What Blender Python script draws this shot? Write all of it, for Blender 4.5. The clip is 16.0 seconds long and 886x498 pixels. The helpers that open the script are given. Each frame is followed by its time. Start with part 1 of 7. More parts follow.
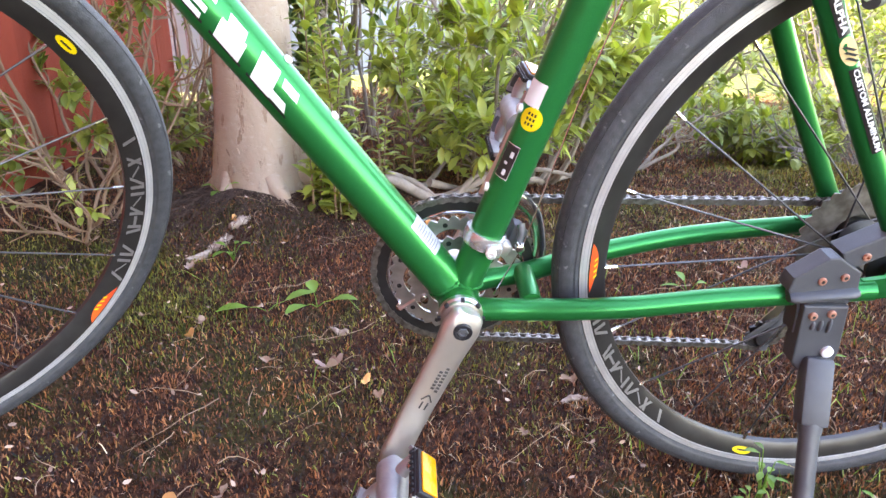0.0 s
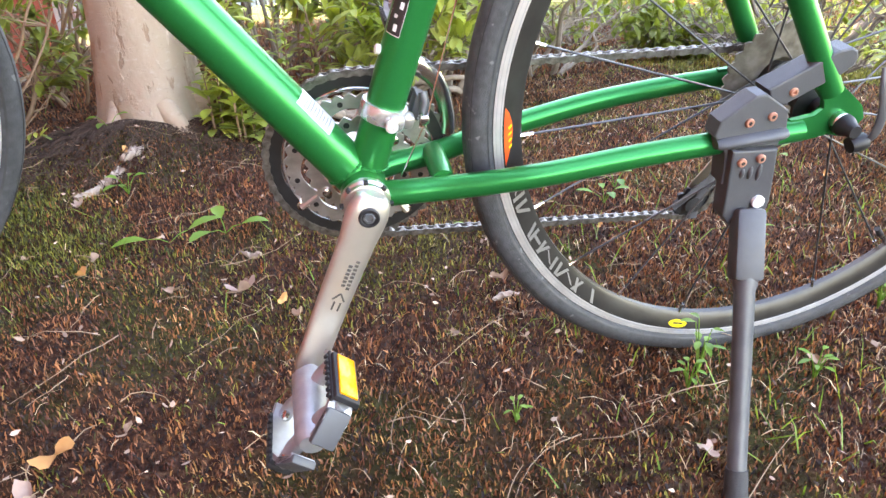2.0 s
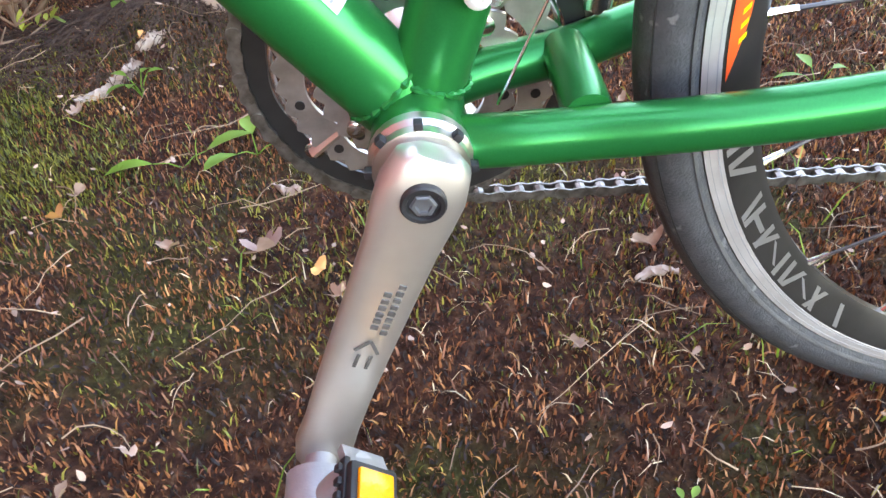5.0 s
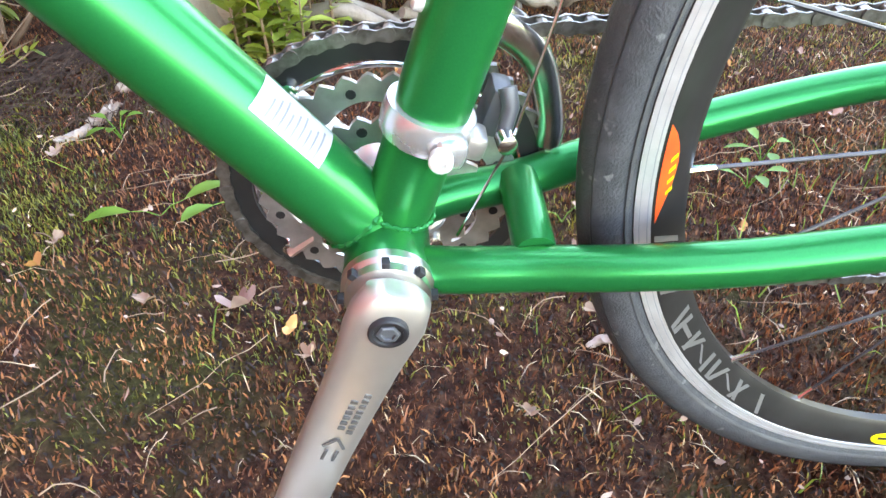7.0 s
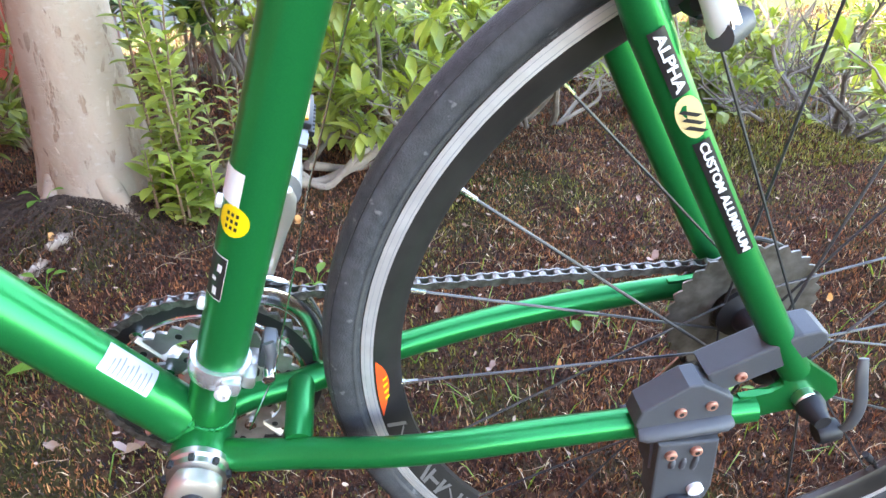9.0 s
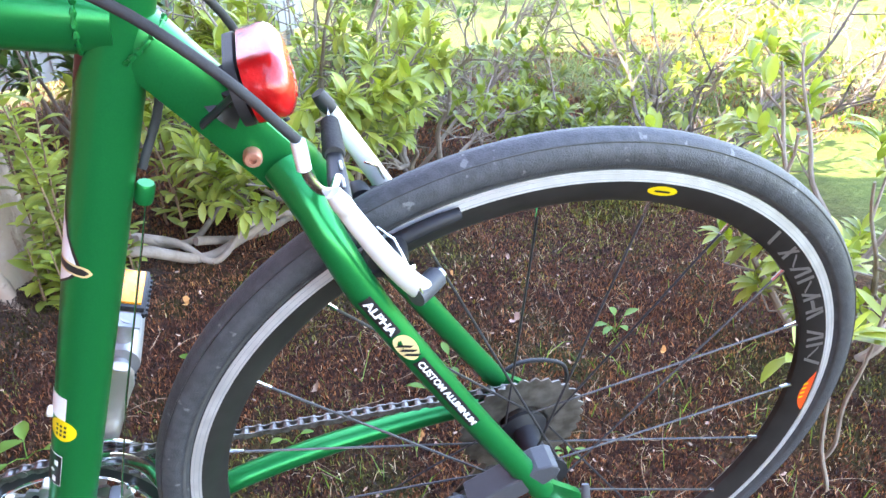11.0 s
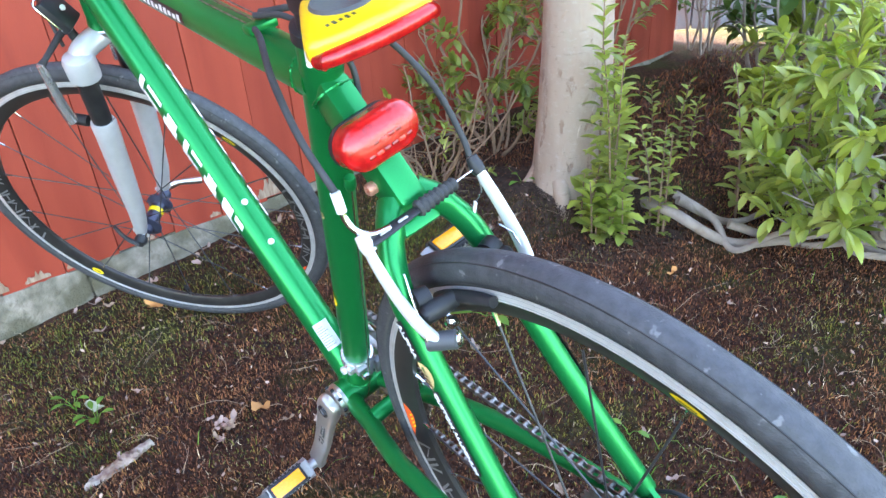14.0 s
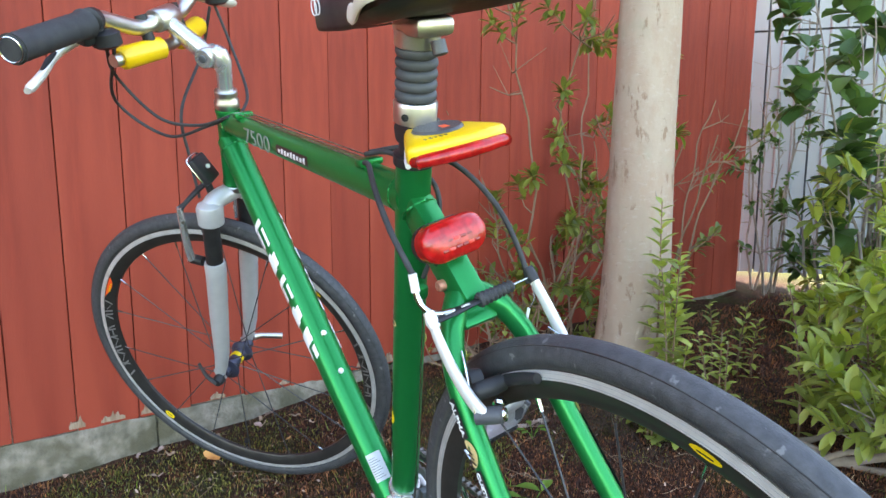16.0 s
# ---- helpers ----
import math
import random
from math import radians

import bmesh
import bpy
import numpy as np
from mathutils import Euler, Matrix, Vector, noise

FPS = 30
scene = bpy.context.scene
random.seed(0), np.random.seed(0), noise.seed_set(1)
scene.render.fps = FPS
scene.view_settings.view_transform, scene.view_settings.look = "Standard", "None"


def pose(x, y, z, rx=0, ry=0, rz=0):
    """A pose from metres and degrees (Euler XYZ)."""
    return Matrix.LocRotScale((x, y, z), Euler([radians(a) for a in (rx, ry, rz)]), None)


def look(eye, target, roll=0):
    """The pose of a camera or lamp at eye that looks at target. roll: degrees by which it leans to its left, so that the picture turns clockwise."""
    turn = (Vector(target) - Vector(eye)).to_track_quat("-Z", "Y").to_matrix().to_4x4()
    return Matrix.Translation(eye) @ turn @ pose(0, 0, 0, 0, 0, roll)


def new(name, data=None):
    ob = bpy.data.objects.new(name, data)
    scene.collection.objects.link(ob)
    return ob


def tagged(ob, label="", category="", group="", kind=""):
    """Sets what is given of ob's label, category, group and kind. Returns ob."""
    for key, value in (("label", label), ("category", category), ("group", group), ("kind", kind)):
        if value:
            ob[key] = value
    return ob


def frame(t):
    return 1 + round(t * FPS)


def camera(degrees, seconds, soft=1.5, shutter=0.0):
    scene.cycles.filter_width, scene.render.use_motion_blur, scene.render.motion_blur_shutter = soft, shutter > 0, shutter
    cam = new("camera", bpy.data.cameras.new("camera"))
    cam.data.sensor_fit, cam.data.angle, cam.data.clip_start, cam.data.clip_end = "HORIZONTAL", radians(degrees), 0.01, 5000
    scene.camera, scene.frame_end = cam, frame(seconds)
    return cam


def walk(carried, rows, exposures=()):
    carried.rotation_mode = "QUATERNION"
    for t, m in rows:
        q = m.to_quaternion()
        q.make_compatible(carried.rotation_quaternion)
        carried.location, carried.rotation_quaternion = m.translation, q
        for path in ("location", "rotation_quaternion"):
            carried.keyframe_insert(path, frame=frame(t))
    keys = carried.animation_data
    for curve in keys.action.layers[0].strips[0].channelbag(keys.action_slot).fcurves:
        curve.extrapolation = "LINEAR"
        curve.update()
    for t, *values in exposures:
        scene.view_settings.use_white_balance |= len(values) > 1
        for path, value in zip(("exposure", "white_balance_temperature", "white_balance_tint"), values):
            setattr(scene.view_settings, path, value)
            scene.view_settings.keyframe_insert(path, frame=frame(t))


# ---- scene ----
cam = camera(66.0, 16.0)
PATH = [
    (0, (-0.043, -0.716, 0.58), (0.064, 1.148, -0.137), 0.2),
    (0.5, (-0.03, -0.71, 0.543), (0.174, 1.112, -0.256), -0.6),
    (1, (-0.025, -0.711, 0.517), (0.208, 1.083, -0.334), -2.2),
    (1.5, (-0.019, -0.697, 0.503), (0.249, 1.082, -0.37), -2.8),
    (2, (-0.011, -0.675, 0.498), (0.266, 1.099, -0.383), -3.2),
    (2.5, (-0.007, -0.659, 0.494), (0.202, 1.125, -0.385), -3.9),
    (3, (0.004, -0.639, 0.484), (0.174, 1.147, -0.4), -4.0),
    (3.5, (0.028, -0.58, 0.459), (0.199, 1.199, -0.44), -3.5),
    (4, (0.056, -0.457, 0.432), (0.097, 1.312, -0.501), -5.2),
    (4.5, (0.039, -0.38, 0.417), (0.003, 1.286, -0.688), -6.2),
    (4.7, (0.024, -0.357, 0.401), (-0.018, 1.291, -0.73), -6.8),
    (6.8, (0.023, -0.335, 0.427), (0.065, 1.284, -0.747), -3.9),
    (7, (0.032, -0.353, 0.468), (0.084, 1.299, -0.659), -3.1),
    (7.5, (0.061, -0.395, 0.547), (0.181, 1.293, -0.519), -2.0),
    (8, (0.062, -0.413, 0.584), (0.215, 1.299, -0.439), -1.9),
    (8.5, (0.106, -0.451, 0.608), (0.284, 1.285, -0.368), -1.5),
    (9, (0.157, -0.478, 0.637), (0.353, 1.286, -0.286), -1.9),
    (9.5, (0.201, -0.506, 0.677), (0.446, 1.285, -0.179), -2.5),
    (10, (0.23, -0.536, 0.711), (0.608, 1.27, -0.061), -2.7),
    (10.2, (0.242, -0.539, 0.723), (0.655, 1.266, -0.033), -2.7),
    (12.3, (0.358, -0.474, 0.915), (0.554, 1.054, -0.359), -2.3),
    (12.5, (0.444, -0.439, 0.902), (0.275, 1.092, -0.373), -3.4),
    (13, (0.531, -0.384, 0.919), (-0.131, 0.999, -0.365), -6.0),
    (13.5, (0.616, -0.373, 0.933), (-0.459, 0.847, -0.233), -6.3),
    (14, (0.683, -0.415, 0.904), (-0.669, 0.677, -0.086), -5.0),
    (14.5, (0.697, -0.425, 0.803), (-0.706, 0.826, 0.119), -0.5),
    (15, (0.749, -0.453, 0.783), (-0.739, 0.793, 0.299), -0.0),
    (15.5, (0.776, -0.486, 0.808), (-0.783, 0.698, 0.402), -0.3),
    (16, (0.788, -0.5, 0.822), (-0.839, 0.611, 0.479), -0.7),
]
# the clip's own exposure: seconds, stops, white balance
LIGHTING = [(0.0, 4.05, 8200, 25), (0.8, 4.2, 8700, 21), (1.6, 4.33, 8700, 20), (3.5, 4.36, 8600, 20), (4.5, 4.25, 8500, 19), (7.0, 4.53, 8300, 15), (7.5, 4.15, 8100, 14), (8.5, 4.12, 7900, 14), (9.5, 4.25, 7150, 18), (10.2, 4.2, 7050, 20),
            (12.3, 4.0, 7200, 14), (13.4, 3.95, 7100, 13), (14.0, 3.82, 7000, 13), (14.6, 3.52, 7000, 13), (16.0, 3.22, 7600, 12)]
walk(cam, [(t, look(eye, target, roll)) for t, eye, target, roll in PATH], LIGHTING)

# ---- world, sun, exposure ----
world = bpy.data.worlds.new("world")
scene.world = world
world.use_nodes = True
wn = world.node_tree.nodes
sky = wn.new("ShaderNodeTexSky")
sky.sky_type, sky.sun_disc = "NISHITA", False
SUN_FROM = Vector((-0.85, 0.42, 0.80)).normalized()
sky.sun_elevation = math.asin(SUN_FROM.z)
sky.sun_rotation = math.atan2(SUN_FROM.x, SUN_FROM.y)
world.node_tree.links.new(sky.outputs[0], wn["Background"].inputs[0])
wn["Background"].inputs[1].default_value = 0.15
sun = new("sun", bpy.data.lights.new("sun", "SUN"))
sun.data.energy, sun.data.angle, sun.data.color = 2.6, radians(0.5), (1.0, 0.95, 0.86)
sun.matrix_world = look(SUN_FROM * 30, (0, 0, 0))



# ---- materials ----
def mat(name, base, rough=0.5, metal=0.0, alt=None, scale=20.0, mix=0.5, bump=0.0, bump_scale=200.0, coat=0.0, rvar=0.0,
        island=0.0, obrand=0.0, stretch=(1, 1, 1), spec=0.5, trans=0.0, subs=0.0, alt2=None, scale2=3.0, sharp=0.15, scuff=None):
    m = bpy.data.materials.new(name)
    m.use_nodes = True
    nt, nodes = m.node_tree, m.node_tree.nodes
    b = nodes["Principled BSDF"]
    link = nt.links.new
    tc = nodes.new("ShaderNodeTexCoord")
    mp = nodes.new("ShaderNodeMapping")
    mp.inputs["Scale"].default_value = stretch
    link(tc.outputs["Object"], mp.inputs[0])
    col = None
    rgb = nodes.new("ShaderNodeRGB")
    rgb.outputs[0].default_value = (*base, 1)
    col = rgb.outputs[0]

    def blend(col, other, sc, amount, width):
        n = nodes.new("ShaderNodeTexNoise")
        n.inputs["Scale"].default_value, n.inputs["Detail"].default_value = sc, 6
        link(mp.outputs[0], n.inputs[0])
        r = nodes.new("ShaderNodeMapRange")
        r.inputs[1].default_value, r.inputs[2].default_value = 0.5 - width, 0.5 + width
        r.inputs[4].default_value = amount
        link(n.outputs[0], r.inputs[0])
        x = nodes.new("ShaderNodeMix")
        x.data_type = "RGBA"
        link(r.outputs[0], x.inputs[0])
        link(col, x.inputs[6])
        x.inputs[7].default_value = (*other, 1)
        return x.outputs[2], n.outputs[0]

    if alt:
        col, fac = blend(col, alt, scale, mix, sharp)
        if rvar:
            r = nodes.new("ShaderNodeMapRange")
            r.inputs[3].default_value, r.inputs[4].default_value = max(0.02, rough - rvar), min(1, rough + rvar)
            link(fac, r.inputs[0])
            link(r.outputs[0], b.inputs["Roughness"])
    if alt2:
        col, _ = blend(col, alt2, scale2, 0.9, 0.1)
    if scuff:
        n = nodes.new("ShaderNodeTexNoise")
        n.inputs["Scale"].default_value, n.inputs["Detail"].default_value, n.inputs["Roughness"].default_value = 70, 3, 0.55
        link(mp.outputs[0], n.inputs[0])
        r = nodes.new("ShaderNodeMapRange")
        r.inputs[1].default_value, r.inputs[2].default_value, r.inputs[4].default_value = 0.655, 0.70, 0.6
        link(n.outputs[0], r.inputs[0])
        x = nodes.new("ShaderNodeMix")
        x.data_type = "RGBA"
        link(r.outputs[0], x.inputs[0])
        link(col, x.inputs[6])
        x.inputs[7].default_value = (*scuff, 1)
        col = x.outputs[2]
    if island or obrand:
        if island:
            g = nodes.new("ShaderNodeNewGeometry").outputs["Random Per Island"]
        else:
            g = nodes.new("ShaderNodeObjectInfo").outputs["Random"]
        amount = island or obrand
        hsv = nodes.new("ShaderNodeHueSaturation")
        r = nodes.new("ShaderNodeMapRange")
        r.inputs[3].default_value, r.inputs[4].default_value = 1 - amount, 1 + amount
        link(g, r.inputs[0])
        link(r.outputs[0], hsv.inputs["Value"])
        r2 = nodes.new("ShaderNodeMapRange")
        # brighter pieces of brown things turn yellower, and so do those of green things
        way = -0.18 if base[0] > base[1] else 1
        r2.inputs[3].default_value, r2.inputs[4].default_value = 0.5 + 0.025 * amount * way, 0.5 - 0.045 * amount * way
        link(g, r2.inputs[0])
        link(r2.outputs[0], hsv.inputs["Hue"])
        link(col, hsv.inputs["Color"])
        col = hsv.outputs[0]
    link(col, b.inputs["Base Color"])
    if not (alt and rvar):
        b.inputs["Roughness"].default_value = rough
    b.inputs["Metallic"].default_value = metal
    b.inputs["Coat Weight"].default_value = coat
    b.inputs["Coat Roughness"].default_value = 0.06
    b.inputs["Specular IOR Level"].default_value = spec
    b.inputs["Transmission Weight"].default_value = trans
    if subs:
        b.inputs["Subsurface Weight"].default_value = subs
        b.inputs["Subsurface Radius"].default_value = (0.01, 0.004, 0.002)
    if bump:
        n = nodes.new("ShaderNodeTexNoise")
        n.inputs["Scale"].default_value, n.inputs["Detail"].default_value = bump_scale, 4
        link(mp.outputs[0], n.inputs[0])
        bp = nodes.new("ShaderNodeBump")
        bp.inputs["Strength"].default_value, bp.inputs["Distance"].default_value = bump, 0.004
        link(n.outputs[0], bp.inputs["Height"])
        link(bp.outputs[0], b.inputs["Normal"])
    return m


def leafmat(name, base, alt, rough=0.45, island=0.35, glow=0.35):
    """Leaf: glossy upper face and some light let through."""
    m = mat(name, base, rough, alt=alt, scale=9, mix=0.8, island=island)
    nt, nodes = m.node_tree, m.node_tree.nodes
    b, out = nodes["Principled BSDF"], nodes["Material Output"]
    tr = nodes.new("ShaderNodeBsdfTranslucent")
    col = b.inputs["Base Color"].links[0].from_socket
    g = nodes.new("ShaderNodeMix")
    g.data_type, g.blend_type = "RGBA", "MULTIPLY"
    g.inputs[0].default_value = 1
    nt.links.new(col, g.inputs[6])
    g.inputs[7].default_value = (1.3, 1.4, 0.5, 1)
    nt.links.new(g.outputs[2], tr.inputs[0])
    mx = nodes.new("ShaderNodeMixShader")
    mx.inputs[0].default_value = glow
    nt.links.new(b.outputs[0], mx.inputs[1])
    nt.links.new(tr.outputs[0], mx.inputs[2])
    nt.links.new(mx.outputs[0], out.inputs[0])
    return m


GREEN = mat("green_paint", (0.002, 0.195, 0.048), 0.29, 0.56, alt=(0.003, 0.250, 0.063), scale=900, coat=0.16, sharp=0.3, bump=0.02, bump_scale=2500, spec=0.22)
ALU = mat("brushed_alloy", (0.62, 0.60, 0.57), 0.34, 1.0, alt=(0.50, 0.48, 0.45), scale=60, rvar=0.1, bump=0.03, bump_scale=900)
CRANK = mat("satin_crank_alloy", (0.66, 0.62, 0.57), 0.42, 0.9, alt=(0.52, 0.47, 0.42), scale=25, rvar=0.08, bump=0.02, bump_scale=1500)
PEDALALU = mat("cast_pedal_alloy", (0.42, 0.42, 0.43), 0.48, 0.7, alt=(0.28, 0.28, 0.29), scale=60, rvar=0.1, bump=0.08, bump_scale=700)
CHROME = mat("polished_steel", (0.70, 0.70, 0.70), 0.18, 1.0, alt=(0.5, 0.5, 0.5), scale=80, rvar=0.08)
STEEL = mat("oily_chain_steel", (0.30, 0.285, 0.265), 0.40, 0.85, alt=(0.12, 0.105, 0.09), scale=150, mix=0.9, rvar=0.12)
CASS = mat("dirty_cassette_steel", (0.30, 0.28, 0.25), 0.45, 0.8, alt=(0.13, 0.11, 0.09), scale=70, mix=0.9, rvar=0.1)
POLISH = mat("polished_alloy", (0.62, 0.62, 0.61), 0.26, 0.75, alt=(0.50, 0.50, 0.49), scale=50, rvar=0.06)
BRAKE_W = mat("white_painted_alloy", (0.76, 0.75, 0.72), 0.35, 0.25, alt=(0.66, 0.65, 0.61), scale=40, coat=0.3)
TYRE = mat("dusty_tyre_rubber", (0.034, 0.036, 0.040), 0.58, alt=(0.070, 0.072, 0.077), scale=120, mix=0.75, scuff=(0.20, 0.20, 0.20), bump=0.3, bump_scale=700, rvar=0.12)
SIDEWALL = mat("tyre_sidewall", (0.040, 0.040, 0.043), 0.66, alt=(0.085, 0.083, 0.08), scale=30, mix=0.7, bump=0.2, bump_scale=900)
RIMBLACK = mat("black_anodised_rim", (0.040, 0.037, 0.035), 0.32, 0.5, alt=(0.065, 0.062, 0.058), scale=40, rvar=0.1)
RIMTRACK = mat("machined_brake_track", (0.72, 0.71, 0.69), 0.34, 0.55, alt=(0.50, 0.48, 0.46), scale=45, mix=0.6, rvar=0.1, bump=0.05, bump_scale=1200)
DECALGREY = mat("grey_rim_decal", (0.46, 0.455, 0.45), 0.36, 0.8, alt=(0.34, 0.335, 0.33), scale=60)
BLACKPLAST = mat("black_plastic", (0.014, 0.014, 0.016), 0.48, alt=(0.030, 0.030, 0.032), scale=60, rvar=0.1, bump=0.05, bump_scale=900, spec=0.4)
GREYPLAST = mat("charcoal_plastic", (0.055, 0.057, 0.064), 0.5, alt=(0.080, 0.083, 0.09), scale=35, rvar=0.08, bump=0.12, bump_scale=1400)
LEGGREY = mat("dark_grey_leg", (0.085, 0.09, 0.10), 0.42, 0.3, alt=(0.13, 0.135, 0.14), scale=50, rvar=0.1)
FORKGREY = mat("silver_fork_paint", (0.54, 0.54, 0.545), 0.40, 0.4, alt=(0.47, 0.47, 0.475), scale=60, coat=0.3)
RUBBER = mat("black_rubber", (0.022, 0.022, 0.024), 0.7, alt=(0.05, 0.05, 0.05), scale=60, bump=0.15, bump_scale=600)
BELLOW = mat("dark_rubber_bellows", (0.045, 0.05, 0.06), 0.55, alt=(0.08, 0.085, 0.09), scale=50, rvar=0.1)
SPOKE = mat("black_spoke", (0.055, 0.052, 0.058), 0.4, 0.6, alt=(0.10, 0.10, 0.10), scale=80)
WHITE = mat("white_decal", (0.80, 0.80, 0.79), 0.4, alt=(0.70, 0.70, 0.69), scale=60, coat=0.2)
INK = mat("black_decal", (0.012, 0.012, 0.013), 0.4, alt=(0.03, 0.03, 0.03), scale=60, coat=0.2)
LABELGREY = mat("silver_label", (0.44, 0.45, 0.46), 0.4, 0.2, alt=(0.36, 0.37, 0.38), scale=50)
YELLOW = mat("yellow_plastic", (0.85, 0.52, 0.01), 0.35, alt=(0.78, 0.45, 0.01), scale=40, coat=0.2)
YELLOWD = mat("yellow_decal", (0.85, 0.62, 0.01), 0.4, alt=(0.8, 0.55, 0.01), scale=60)
GOLD = mat("cream_gold_decal", (0.72, 0.56, 0.26), 0.4, alt=(0.65, 0.5, 0.22), scale=60)
RINGGREY = mat("grey_chainring_alloy", (0.60, 0.58, 0.56), 0.36, 0.85, alt=(0.36, 0.34, 0.32), scale=60, mix=0.9, rvar=0.1)
ORANGE = mat("amber_reflector", (0.80, 0.28, 0.0), 0.25, alt=(0.9, 0.38, 0.01), scale=300, coat=0.5, bump=0.2, bump_scale=900)
REDDECAL = mat("red_orange_decal", (0.85, 0.07, 0.02), 0.4, alt=(0.9, 0.16, 0.02), scale=30)
REDLENS = mat("red_lens", (0.50, 0.010, 0.010), 0.20, alt=(0.27, 0.004, 0.004), scale=110, coat=0.25, mix=0.75, bump=0.14, bump_scale=260, sharp=0.10)
COPPER = mat("rusty_bolt", (0.52, 0.25, 0.17), 0.45, 0.4, alt=(0.36, 0.14, 0.09), scale=300)
REDBOARD = mat("red_painted_board", (0.298, 0.040, 0.0195), 0.66, spec=0.30, alt=(0.225, 0.029, 0.0145), scale=9, mix=0.9, stretch=(6, 6, 0.6), bump=0.25,
               bump_scale=160, obrand=0.10, alt2=(0.335, 0.050, 0.025), scale2=2.2)
CONCRETE = mat("weathered_concrete", (0.31, 0.265, 0.205), 0.95, alt=(0.15, 0.125, 0.09), scale=38, mix=0.85, bump=1.0, bump_scale=150, alt2=(0.10, 0.088, 0.05), scale2=10)
WHITEMETAL = mat("white_ribbed_metal", (0.365, 0.368, 0.360), 0.5, alt=(0.30, 0.302, 0.295), scale=4, mix=0.7, stretch=(1, 1, 0.3), obrand=0.06)
FENCEGAP = mat("grey_fence_metal_and_joint_shade", (0.11, 0.12, 0.13), 0.6, alt=(0.08, 0.085, 0.09), scale=6)
DARKWOOD = mat("dark_grey_twig", (0.105, 0.085, 0.070), 0.85, alt=(0.17, 0.14, 0.12), scale=30, mix=0.9, bump=0.4, bump_scale=160)
WOOD = mat("grey_branch_bark", (0.22, 0.17, 0.13), 0.85, alt=(0.32, 0.26, 0.21), scale=30, mix=0.9, bump=0.5, bump_scale=140)
TWIG = mat("brown_twig", (0.20, 0.12, 0.07), 0.8, alt=(0.28, 0.18, 0.11), scale=40, bump=0.3, bump_scale=200)
LEAF = leafmat("shrub_leaf", (0.165, 0.215, 0.040), (0.25, 0.28, 0.07), rough=0.36, glow=0.38)
LEAFD = leafmat("dark_glossy_leaf", (0.070, 0.150, 0.042), (0.11, 0.20, 0.06), rough=0.38)
LEAFY = leafmat("young_yellow_green_leaf", (0.255, 0.325, 0.050), (0.38, 0.41, 0.11), rough=0.34, glow=0.35)
WEED = leafmat("weed_leaf", (0.10, 0.24, 0.03), (0.17, 0.30, 0.05), island=0.2)
DEAD = mat("dry_brown_leaf", (0.36, 0.24, 0.16), 0.8, alt=(0.22, 0.12, 0.08), scale=40, mix=0.8, obrand=0.25, bump=0.3, bump_scale=150)
DEADPINK = mat("pale_faded_leaf", (0.40, 0.27, 0.215), 0.8, alt=(0.27, 0.155, 0.12), scale=60, obrand=0.25, bump=0.4, bump_scale=150)
DEADORANGE = mat("orange_dry_leaf", (0.55, 0.26, 0.08), 0.75, alt=(0.45, 0.20, 0.07), scale=50, obrand=0.2, bump=0.3, bump_scale=150)
STRAW = mat("dry_straw", (0.30, 0.20, 0.125), 0.8, alt=(0.22, 0.13, 0.085), scale=40, island=0.4)
GRASS = leafmat("green_grass_blade", (0.13, 0.24, 0.03), (0.22, 0.30, 0.06), island=0.35)


